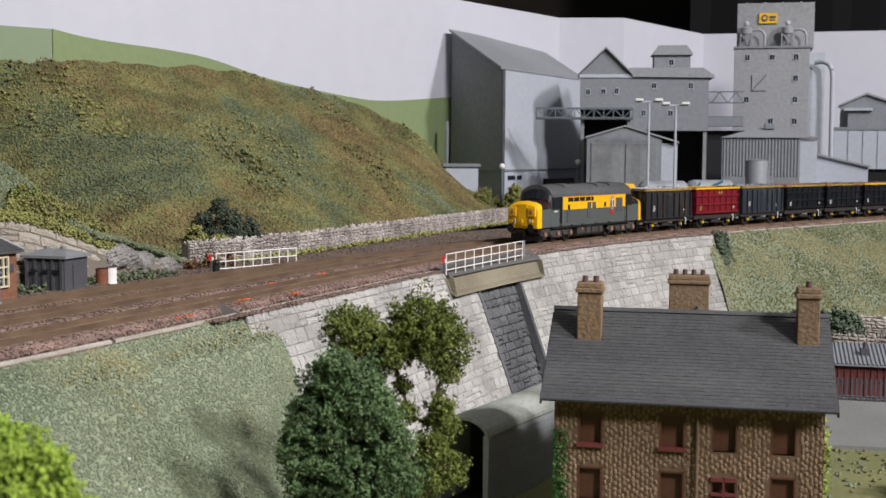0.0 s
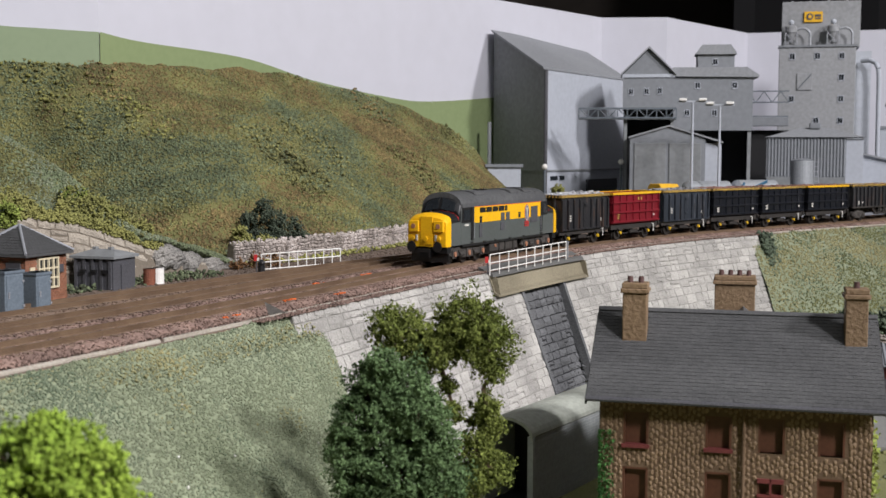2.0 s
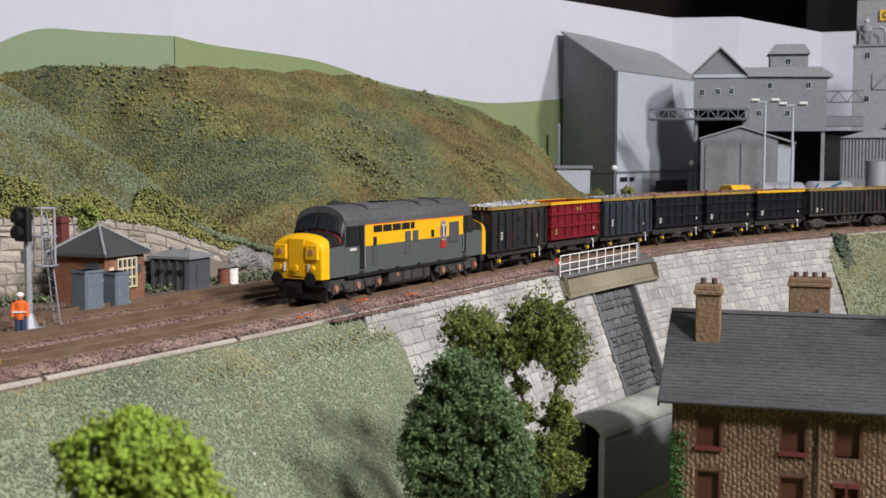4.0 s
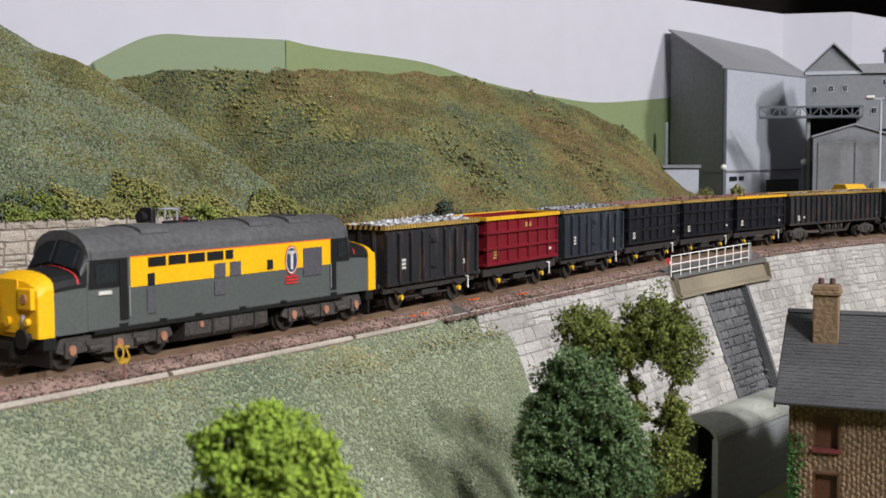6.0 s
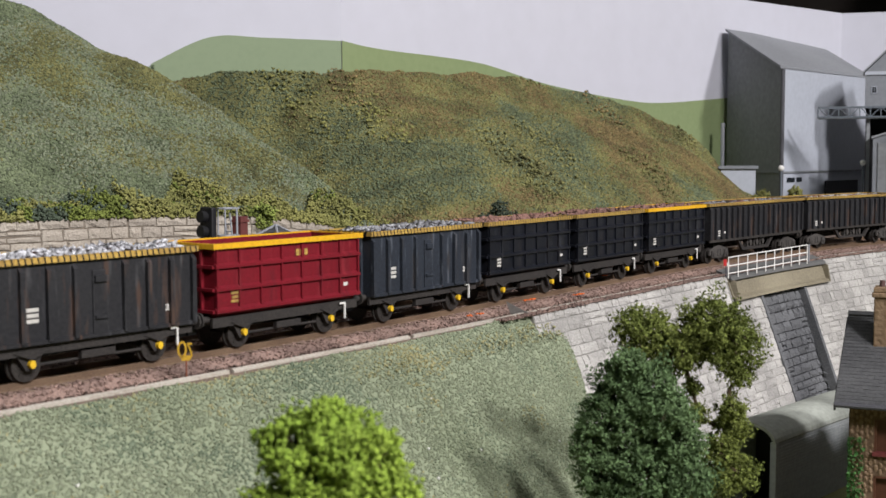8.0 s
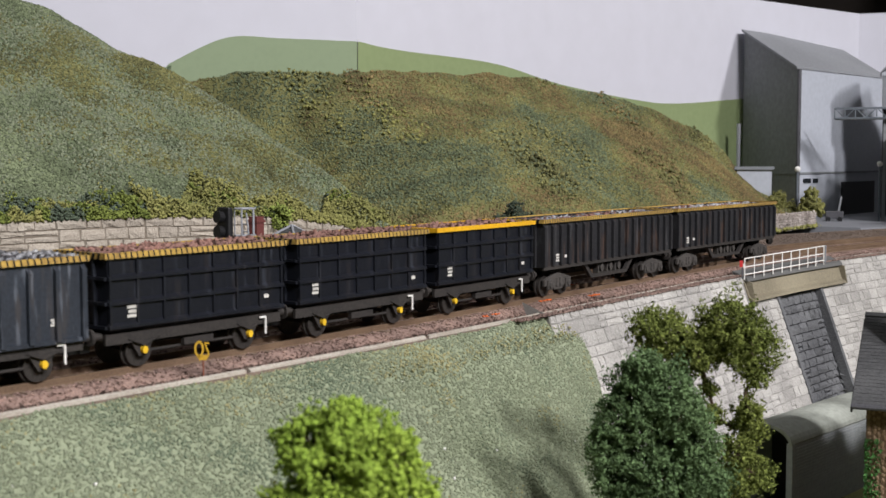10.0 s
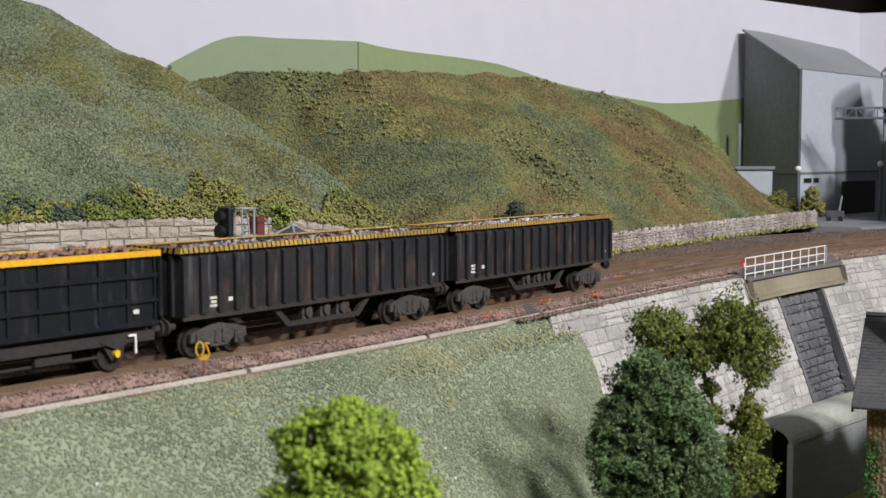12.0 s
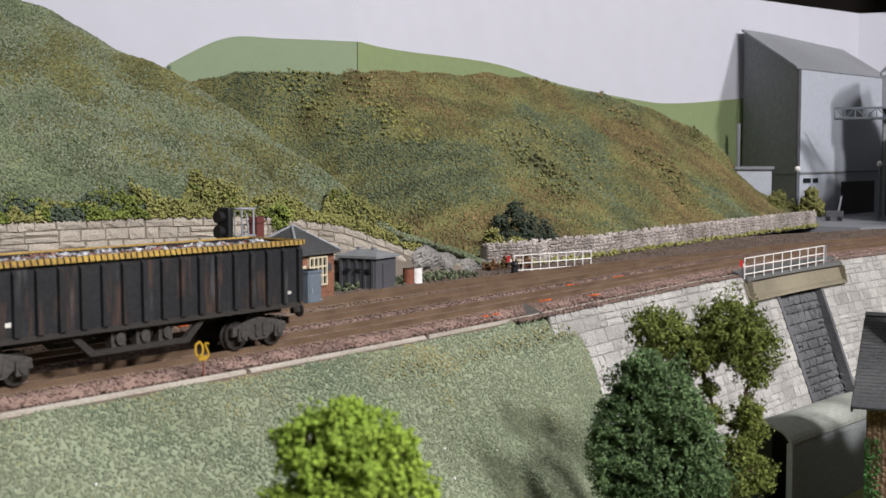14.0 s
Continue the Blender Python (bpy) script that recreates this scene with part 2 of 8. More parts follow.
M_RIMYEL = mat("faded_yellow_rim", (0.52, 0.34, 0.07), 0.7, (0.24, 0.15, 0.045), 260, 1100, 0.1)
M_RIMBRIGHT = mat("bright_yellow_rim", (0.72, 0.40, 0.012), 0.55, (0.52, 0.28, 0.012), 240, 1100, 0.1)
M_SCRAP = mat("silver_scrap", (0.58, 0.585, 0.60), 0.5, (0.14, 0.14, 0.15), 350, 900, 0.5, metal=0.2, vary=0.6)
M_SCRAPRUST = mat("rusty_scrap", (0.25, 0.13, 0.10), 0.8, (0.12, 0.07, 0.06), 300, 1400, 0.5, vary=0.4)
M_SILVER = mat("tank_silver", (0.36, 0.38, 0.40), 0.5, None, 100, 900, 0.05, metal=0.3)
M_BLUE = mat("blue_machine_paint", (0.06, 0.17, 0.28), 0.6, None, 200, 900, 0.1)
M_LABEL = mat("off_white_lettering", (0.62, 0.60, 0.55), 0.7, (0.35, 0.34, 0.31), 800, 2500, 0.0)

# ---- building helpers ----
STRETCH = [1.0, 1.0, 1.0]      # proportions of what is being built


class Shape:
    """Vertices and faces gathered from simple solids, in metres."""

    def __init__(self):
        self.v, self.f = [], []

    def add(self, verts, faces):
        o = len(self.v)
        self.v += [tuple(p) for p in verts]
        self.f += [tuple(o + i for i in f) for f in faces]
        return self

    def box(self, x0, x1, y0, y1, z0, z1):
        v = [(x, y, z) for z in (z0, z1) for x, y in ((x0, y0), (x1, y0), (x1, y1), (x0, y1))]
        return self.add(v, [(3, 2, 1, 0), (4, 5, 6, 7), (0, 1, 5, 4), (1, 2, 6, 5), (2, 3, 7, 6), (3, 0, 4, 7)])

    def chamfer(self, x0, x1, y0, y1, z0, z1, c):
        """A box whose outer (-y) face is drawn in by c: a rock-faced block or raised panel."""
        v = [(x0, y1, z0), (x1, y1, z0), (x1, y1, z1), (x0, y1, z1), (x0 + c, y0, z0 + c), (x1 - c, y0, z0 + c), (x1 - c, y0, z1 - c), (x0 + c, y0, z1 - c)]
        return self.add(v, [(0, 1, 5, 4), (1, 2, 6, 5), (2, 3, 7, 6), (3, 0, 4, 7), (4, 5, 6, 7)])

    def prism(self, outline, axis, a, b):
        """An outline in the plane across an axis ('x': y,z; 'y': x,z; 'z': x,y), carried from a to b."""
        def put(p, d):
            return {"x": (d, p[0], p[1]), "y": (p[0], d, p[1]), "z": (p[0], p[1], d)}[axis]
        n = len(outline)
        v = [put(p, a) for p in outline] + [put(p, b) for p in outline]
        f = [(i, (i + 1) % n, n + (i + 1) % n, n + i) for i in range(n)] + [tuple(range(n))[::-1], tuple(range(n, 2 * n))]
        return self.add(v, f)

    def rod(self, p, q, r, n=8, r2=None):
        p, q = Vector(p), Vector(q)
        d = (q - p).normalized()
        a = d.orthogonal().normalized()
        b = d.cross(a)
        r2 = r if r2 is None else r2
        v = [tuple(c + (a * math.cos(k * math.tau / n) + b * math.sin(k * math.tau / n)) * w) for c, w in ((p, r), (q, r2)) for k in range(n)]
        f = [(i, (i + 1) % n, n + (i + 1) % n, n + i) for i in range(n)] + [tuple(range(n))[::-1], tuple(range(n, 2 * n))]
        return self.add(v, f)

    def ball(self, c, r, n=10, m=6, sz=1.0):
        v = [(c[0], c[1], c[2] - r * sz)]
        for j in range(1, m):
            a = -math.pi / 2 + math.pi * j / m
            v += [(c[0] + r * math.cos(a) * math.cos(k * math.tau / n), c[1] + r * math.cos(a) * math.sin(k * math.tau / n), c[2] + r * sz * math.sin(a)) for k in range(n)]
        v.append((c[0], c[1], c[2] + r * sz))
        f = [(0, 1 + (k + 1) % n, 1 + k) for k in range(n)]
        for j in range(m - 2):
            o = 1 + j * n
            f += [(o + k, o + (k + 1) % n, o + n + (k + 1) % n, o + n + k) for k in range(n)]
        o = 1 + (m - 2) * n
        f += [(o + k, o + (k + 1) % n, len(v) - 1) for k in range(n)]
        return self.add(v, f)

    def loft(self, rings, closed=True, caps=True):
        n = len(rings[0])
        v = [p for ring in rings for p in ring]
        f = []
        for j in range(len(rings) - 1):
            for i in range(n if closed else n - 1):
                f.append((j * n + i, j * n + (i + 1) % n, (j + 1) * n + (i + 1) % n, (j + 1) * n + i))
        if caps and closed:
            f += [tuple(range(n))[::-1], tuple(range((len(rings) - 1) * n, len(rings) * n))]
        return self.add(v, f)

    def mesh(self, name, material, smooth=False):
        me = bpy.data.meshes.new(name)
        me.from_pydata([(x * STRETCH[0], y * STRETCH[1], z * STRETCH[2]) for x, y, z in self.v], [], self.f)
        bm = bmesh.new()
        bm.from_mesh(me)
        bmesh.ops.recalc_face_normals(bm, faces=bm.faces)
        bm.to_mesh(me)
        bm.free()
        me.materials.append(material)
        if smooth:
            me.polygons.foreach_set("use_smooth", [True] * len(me.polygons))
        return me


def part(name, shape, material, parent=None, label="", at=None, bevel=0.0, smooth=False):
    """Links a shape as one mesh object, alone or under its thing."""
    ob = new(name, shape.mesh(name, material, smooth))
    if parent:
        ob.parent = parent
    if at is not None:
        ob.matrix_basis = at
    if bevel:
        mod = ob.modifiers.new("edges", "BEVEL")
        mod.width, mod.segments, mod.limit_method = bevel, 2, "ANGLE"
    if label:
        ob["label"] = label
    return ob


def thing(name, at, label, category, group="", kind=""):
    ob = new(name)
    ob.empty_display_size = 0.005
    ob.matrix_basis = at
    return tagged(ob, label, category, group, kind)


def setting(name, shape, material, label, category, smooth=False, bevel=0.0):
    return tagged(part(name, shape, material, smooth=smooth, bevel=bevel), label, category, "", "structure")


def smooth_line(points, step=0.002):
    """A Catmull-Rom curve through plan points, sampled at even steps; 2 or 3 coordinates."""
    p = np.array(points, float)
    q = np.vstack([2 * p[0] - p[1], p, 2 * p[-1] - p[-2]])
    out = []
    for i in range(1, len(q) - 2):
        a, b, c, d = q[i - 1:i + 3]
        m = int(np.linalg.norm(c - b) / step) + 1
        for k in range(m):
            u = k / m
            out.append(0.5 * (2 * b + (c - a) * u + (2 * a - 5 * b + 4 * c - d) * u * u + (3 * b - a - 3 * c + d) * u ** 3))
    out.append(p[-1])
    return np.array(out)


class Line:
    """A curve in plan, asked by its length."""

    def __init__(self, points):
        self.p = smooth_line(points)
        self.s = np.concatenate([[0], np.cumsum(np.linalg.norm(np.diff(self.p, axis=0), axis=1))])
        self.length = self.s[-1]

    def at(self, s):
        x, y = np.interp(s, self.s, self.p[:, 0]), np.interp(s, self.s, self.p[:, 1])
        if s < 0:
            d = self.p[1] - self.p[0]
            x, y = self.p[0] + d / np.linalg.norm(d) * s
        return np.array([x, y])

    def way(self, s):
        d = self.at(s + 0.004) - self.at(s - 0.004)
        return d / np.linalg.norm(d)

    def off(self, s, aside):
        """A point to the right of the line (towards the viewer) by aside."""
        w = self.way(s)
        return self.at(s) + aside * np.array([w[1], -w[0]])


def ribbon(line, s0, s1, section, step=0.006):
    """A section of (aside, z) carried along a line."""
    rings = []
    for s in np.linspace(s0, s1, max(2, int((s1 - s0) / step))):
        rings.append([(*line.off(s, a), z) for a, z in section])
    return Shape().loft(rings, closed=True)


def crumbs(name, places, size, material, parent=None, seed=1, flat=1.0, leaf=False):
    """Thousands of small foam crumbs (uneven tetrahedra or leaf flakes) in one mesh."""
    rng = np.random.default_rng(seed)
    n = len(places)
    if leaf:
        base = np.array([(-1, 0, 0), (0, -0.55, 0.12), (1, 0, 0), (0, 0.55, 0.12)])
        faces = np.array([(0, 1, 2), (0, 2, 3)])
    else:
        base = np.array([(0, 0, 1.1), (0.95, 0, -0.4), (-0.5, 0.85, -0.4), (-0.5, -0.85, -0.4)])
        faces = np.array([(0, 1, 2), (0, 2, 3), (0, 3, 1), (1, 3, 2)])
    k = len(base)
    q = rng.normal(size=(n, 4))
    q /= np.linalg.norm(q, axis=1)[:, None]
    w, x, y, z = q.T
    R = np.stack([np.stack([1 - 2 * (y * y + z * z), 2 * (x * y - z * w), 2 * (x * z + y * w)], -1),
                  np.stack([2 * (x * y + z * w), 1 - 2 * (x * x + z * z), 2 * (y * z - x * w)], -1),
                  np.stack([2 * (x * z - y * w), 2 * (y * z + x * w), 1 - 2 * (x * x + y * y)], -1)], -2)
    sc = size * rng.uniform(0.55, 1.35, (n, 1, 1)) * rng.uniform(0.7, 1.3, (n, k, 1))
    v = np.einsum("nij,kj->nki", R, base) * sc
    v[:, :, 2] *= flat
    v = (v + (np.asarray(places) * np.array(STRETCH))[:, None, :]).reshape(-1, 3)
    f = (faces[None] + (np.arange(n) * k)[:, None, None]).reshape(-1, 3)
    me = bpy.data.meshes.new(name)
    me.vertices.add(len(v))
    me.vertices.foreach_set("co", v.astype(np.float32).ravel())
    me.loops.add(f.size)
    me.loops.foreach_set("vertex_index", f.astype(np.int32).ravel())
    me.polygons.add(len(f))
    me.polygons.foreach_set("loop_start", np.arange(0, f.size, 3, dtype=np.int32))
    me.polygons.foreach_set("loop_total", np.full(len(f), 3, dtype=np.int32))
    me.update(calc_edges=True)
    me.validate()
    me.materials.append(material)
    ob = new(name, me)
    if parent:
        ob.parent = parent
    ob["kind"] = "stuff"
    return ob


def sheet_between(rows, nu, nv, rough=0.0, scale=60.0, seed=0.0):
    """A smooth sheet through rows of 3D control points; returns its grid (nu x nv x 3)."""
    lines = []
    for r in rows:
        c = smooth_line(r, 0.004)
        s = np.concatenate([[0], np.cumsum(np.linalg.norm(np.diff(c, axis=0), axis=1))])
        u = np.linspace(0, s[-1], nu)
        lines.append(np.stack([np.interp(u, s, c[:, k]) for k in range(3)], -1))
    lines = np.array(lines)
    grid = np.zeros((nu, nv, 3))
    for i in range(nu):
        c = smooth_line(lines[:, i], 0.003)
        s = np.concatenate([[0], np.cumsum(np.linalg.norm(np.diff(c, axis=0), axis=1))])
        u = np.linspace(0, s[-1], nv)
        grid[i] = np.stack([np.interp(u, s, c[:, k]) for k in range(3)], -1)
    if rough:
        for i in range(nu):
            for j in range(nv):
                x, y, z = grid[i, j]
                grid[i, j, 2] += rough * (noise.noise(Vector((x * scale + seed, y * scale, z * scale))) + 0.5 * noise.noise(Vector((x * scale * 2.7, y * scale * 2.7 + seed, z * scale * 2.7))))
    return grid


def grid_shape(grid):
    nu, nv = grid.shape[:2]
    return Shape().add(grid.reshape(-1, 3), [(i * nv + j, (i + 1) * nv + j, (i + 1) * nv + j + 1, i * nv + j + 1) for i in range(nu - 1) for j in range(nv - 1)])


def strewn(grid, count, seed=1, lift=0.0002):
    """Random places on a grid sheet, spread by area."""
    rng = np.random.default_rng(seed)
    a, b, c, d = grid[:-1, :-1], grid[1:, :-1], grid[1:, 1:], grid[:-1, 1:]
    area = (np.linalg.norm(np.cross(b - a, d - a), axis=-1) + np.linalg.norm(np.cross(b - c, d - c), axis=-1)).ravel()
    pick = rng.choice(len(area), count, p=area / area.sum())
    u, v = rng.random((count, 1)), rng.random((count, 1))
    a, b, c, d = (q.reshape(-1, 3)[pick] for q in (a, b, c, d))
    p = a * (1 - u) * (1 - v) + b * u * (1 - v) + c * u * v + d * (1 - u) * v
    p[:, 2] += lift
    return p


def turf(name, grid, count, size, mats, parent, seed, scale=22.0, weights=(0.0, 0.18)):
    """Foam crumbs in up to three colours, in drifting patches over a sheet."""
    p = strewn(grid, count, seed)
    f = np.array([noise.noise(Vector((x * scale, y * scale, z * scale + seed))) + 0.45 * noise.noise(Vector((x * scale * 3.1, y * scale * 3.1, z * scale * 3.1 + seed))) for x, y, z in p])
    f += np.random.default_rng(seed + 5).normal(0, 0.16, len(p))
    if len(mats) == 1:
        groups = [np.ones(len(p), bool)]
    elif len(mats) == 2:
        groups = [f < weights[0], f >= weights[0]]
    else:
        groups = [f < weights[0], (f >= weights[0]) & (f < weights[1]), f >= weights[1]]
    for k, (g, m) in enumerate(zip(groups, mats)):
        if g.any():
            crumbs(name, p[g], size, m, parent, seed=seed * 7 + k)


# ---- the room around the layout ----
setting("floor", Shape().box(-3, 3, -2.5, 3.5, -1.02, -1.0), M_ROOMFLOOR, "dark carpeted floor of the exhibition room", "floor")
setting("ceiling", Shape().box(-3, 3, -2.5, 3.5, 2.0, 2.05), M_CEIL, "plain dim ceiling of the room", "ceiling")
setting("wall_north", Shape().box(-3, 3, 3.5, 3.55, -1.0, 2.0), M_ROOM, "dark unlit wall behind the layout", "wall")
setting("wall_south", Shape().box(-3, 3, -2.55, -2.5, -1.0, 2.0), M_ROOM, "dark unlit wall of the room", "wall")
setting("wall_east", Shape().box(3, 3.05, -2.5, 3.5, -1.0, 2.0), M_ROOM, "dark unlit wall of the room", "wall")
setting("wall_west", Shape().box(-3.05, -3, -2.5, 3.5, -1.0, 2.0), M_ROOM, "dark unlit wall of the room", "wall")
drape = Shape()
drape.loft([[(0.52 + k * 0.05, y + 0.03 * (k % 2), z) for y, z in ((2.60, -1.0), (2.61, -1.0), (2.61, 1.9), (2.60, 1.9))] for k in range(34)])
tagged(part("curtain", drape, M_BLACK), "black cloth curtain hanging behind the layout", "curtain", "", "structure")

# ---- the baseboard and its low ground ----
LOW = -0.070
low = sheet_between([[(-0.62, -0.45, LOW), (0.1, -0.45, LOW), (0.9, -0.45, LOW)], [(-0.62, 0.4, LOW), (0.1, 0.4, LOW), (0.9, 0.4, LOW)], [(-0.62, 1.55, LOW), (0.1, 1.55, LOW), (0.9, 1.55, LOW)]], 90, 90, 0.0008, 40)
ground = setting("ground", grid_shape(low), M_FIELD, "scatter-covered low ground of the model landscape", "ground", smooth=True)
setting("baseboard", Shape().box(-0.63, 0.92, -0.46, 1.56, -0.12, -0.0765), M_TRUNK, "timber baseboard under the model landscape", "baseboard")
stand = thing("layout_stand", pose(0, 0, -1.0), "plain timber stand under the model baseboard", "stand")
for lx in (-0.56, 0.84):
    for ly in (-0.38, 1.48):
        part("leg", Shape().box(lx - 0.022, lx + 0.022, ly - 0.022, ly + 0.022, 0, 0.88), M_TRUNK, stand, bevel=0.003)
    part("side_rail", Shape().box(lx - 0.01, lx + 0.01, -0.36, 1.46, 0.80, 0.87), M_TRUNK, stand)

# ---- tracks ----
TRACK = Line([(-0.46, -0.40), (-0.3598, -0.1901), (-0.2597, 0.0189), (-0.173, 0.2007), (-0.1346, 0.2798), (-0.0981, 0.3601), (-0.0636, 0.4422), (-0.0281, 0.5257), (0.0117, 0.6099),
              (0.0609, 0.6924), (0.1212, 0.7718), (0.192, 0.8484), (0.2556, 0.9115), (0.3511, 1.0026), (0.4532, 1.0853), (0.6031, 1.1749), (0.80, 1.26)])
LEAD = float(np.linalg.norm(TRACK.p[0] - np.array((-0.3598, -0.1901))))
FARGAP = 0.0265
FAR = Line([TRACK.off(s, -FARGAP) for s in np.linspace(0, TRACK.length, 22)])
SIDING = Line([TRACK.off(0.30, -0.062), TRACK.off(0.55, -0.060), TRACK.off(0.75, -0.056), TRACK.off(0.90, -0.050), TRACK.off(1.02, -0.040), TRACK.off(1.12, -0.0275)])
bed = setting("trackbed", ribbon(TRACK, 0.02, TRACK.length - 0.02, [(0.019, -0.0035), (-0.115, -0.0035), (-0.115, -0.072), (0.019, -0.072)]), M_EARTH, "brown earth-covered railway formation", "trackbed")
yard = Shape().prism([(-0.08, 1.00), (0.09, 0.93), (0.30, 1.04), (0.85, 1.30), (0.88, 1.54), (-0.2, 1.54)], "z", -0.076, -0.0034)
setting("yard", yard, M_YARD, "smooth grey yard in front of the works", "yard")


def lay_track(line, name, s0, s1, ballast):
    t = thing(name, pose(0, 0, 0), "N gauge track with rusty rails on grimy sleepers", "track", "tracks", "structure")
    part("ballast_bed", ribbon(line, s0, s1, [(0.0125, -0.0033), (0.0085, -0.0019), (-0.0085, -0.0019), (-0.0125, -0.0033)]), ballast, t)
    for side in (-1, 1):
        a = side * 0.0047
        part("rail", ribbon(line, s0, s1, [(a - 0.0007, -0.0018), (a - 0.00035, -0.0014), (a - 0.00035, 0), (a + 0.00035, 0), (a + 0.00035, -0.0014), (a + 0.0007, -0.0018)]), M_RAIL, t)
    sl = Shape()
    for s in np.arange(s0, s1, 0.0047):
        c, w = line.at(s), line.way(s)
        n = np.array([w[1], -w[0]])
        q = [c + n * i * 0.0083 + w * j * 0.00085 for i, j in ((-1, -1), (1, -1), (1, 1), (-1, 1))]
        sl.add([(*p, -0.0022) for p in q] + [(*p, -0.0016) for p in q], [(4, 5, 6, 7), (0, 1, 5, 4), (1, 2, 6, 5), (2, 3, 7, 6), (3, 0, 4, 7)])
    ob = part("sleepers", sl, M_TRACKDIRT, t)
    ob["kind"] = "stuff"
    rng = np.random.default_rng(len(name) + int(s0 * 10))
    count = int((s1 - s0) * 21000)
    pts = []
    for s, a in zip(rng.uniform(s0, s1, count), rng.uniform(-0.0135, 0.0135, count)):
        pts.append((*line.off(s, a), -0.0017 if abs(a) < 0.0085 else -0.0017 - (abs(a) - 0.0085) * 0.33))
    crumbs("ballast_stone", np.array(pts), 0.00055, ballast, t, seed=int(s0 * 100) + 3, flat=0.55)
    return t


lay_track(TRACK, "track_near", 0.25, 1.95, M_BALLAST)
lay_track(FAR, "track_far", 0.25, 1.95, M_BALLAST)
lay_track(SIDING, "track_siding", 0.0, SIDING.length, M_TRACKDIRT)
# red ballast strewn between the tracks and on the near shoulder
rng = np.random.default_rng(4)
pts = []
for s, a in zip(rng.uniform(0.3, 1.9, 9000), np.concatenate([rng.uniform(-0.018, -0.008, 5000), rng.uniform(0.008, 0.018, 4000)])):
    pts.append((*TRACK.off(s, a), -0.0029))
tagged(crumbs("ballast_stones", np.array(pts), 0.0007, M_BALLAST, seed=9, flat=0.6), "loose red-brown ballast between the tracks", "ballast")
pts = [(*TRACK.off(s, a), -0.0029) for s, a in zip(rng.uniform(0.862, 1.39, 6500), rng.uniform(0.0176, 0.0228, 6500))]
tagged(crumbs("ballast_stones", np.array(pts), 0.0007, M_BALLAST, seed=10, flat=0.6), "loose red-brown ballast on the wall top", "ballast")
pts = [(*TRACK.off(s, a), -0.0033) for s, a in zip(rng.uniform(0.45, 1.40, 15000), rng.uniform(-0.112, -0.036, 15000))]
tagged(crumbs("earth_crumbs", np.array(pts), 0.0006, M_EARTH, seed=11, flat=0.6), "brown earth and cinders around the siding", "cinders")
# pale edging strips along the near shoulder
edging = thing("edging_strip", pose(0, 0, 0), "pale concrete strip edging the railway formation", "edging", "", "structure")
for i, s in enumerate(np.arange(0.40, 1.80, 0.07)):
    part("strip", ribbon(TRACK, s, s + 0.0685, [(0.0179, -0.0037), (0.0179, -0.0025), (0.0188, -0.0026 - 0.0002 * (i % 3)), (0.0188, -0.0037)]), M_EDGE, edging)

# ---- the white backscene boards with their painted hills ----
BACKTOP = 0.193
corners = [(-0.46, 0.68), (-0.255, 0.80), (0.122, 1.304), (0.190, 1.300), (0.310, 1.468), (0.62, 1.38), (0.90, 1.30)]
for i, (a, b) in enumerate(zip(corners, corners[1:])):
    d = np.array(b) - np.array(a)
    n = np.array([-d[1], d[0]]) / np.linalg.norm(d) * 0.005
    q = [a, b, tuple(np.array(b) + n), tuple(np.array(a) + n)]
    setting("backscene_%d" % (i + 1), Shape().prism(q, "z", -0.078, BACKTOP), M_BACK, "plain white card backscene board", "backscene")


def backhill(name, a, b, tops, label, material):
    """A flat painted hill on a backscene board: tops as (fraction along the board, height)."""
    a, b = np.array(a), np.array(b)
    d = (b - a) / np.linalg.norm(b - a)
    n = np.array([d[1], -d[0]]) * 0.0015
    line = smooth_line([(f, h, 0) for f, h in tops], 0.01)
    sh = Shape()
    v, f = [], []
    for k, (t, h, _) in enumerate(line):
        p = a + (b - a) * t + n
        v += [(*p, -0.07), (*p, h), (*(p - n * 0.7), h), (*(p - n * 0.7), -0.07)]
    m = len(line)
    for k in range(m - 1):
        f += [(4 * k, 4 * k + 4, 4 * k + 5, 4 * k + 1), (4 * k + 1, 4 * k + 5, 4 * k + 6, 4 * k + 2)]
    sh.add(v, f)
    setting(name, sh, material, label, "backscene")


backhill("painted_hill_1", corners[0], corners[1], [(0.0, 0.085), (0.44, 0.107), (0.47, 0.1105), (0.626, 0.128), (0.785, 0.1286), (1.0, 0.1279)], "pale green painted hill on the backscene", M_BACKPALE)
backhill("painted_hill_2", corners[1], corners[2], [(0.0, 0.128), (0.055, 0.124), (0.2, 0.119), (0.315, 0.106), (0.465, 0.096), (0.55, 0.095), (0.70, 0.102)], "olive green painted hill on the backscene", M_BACKGREEN)

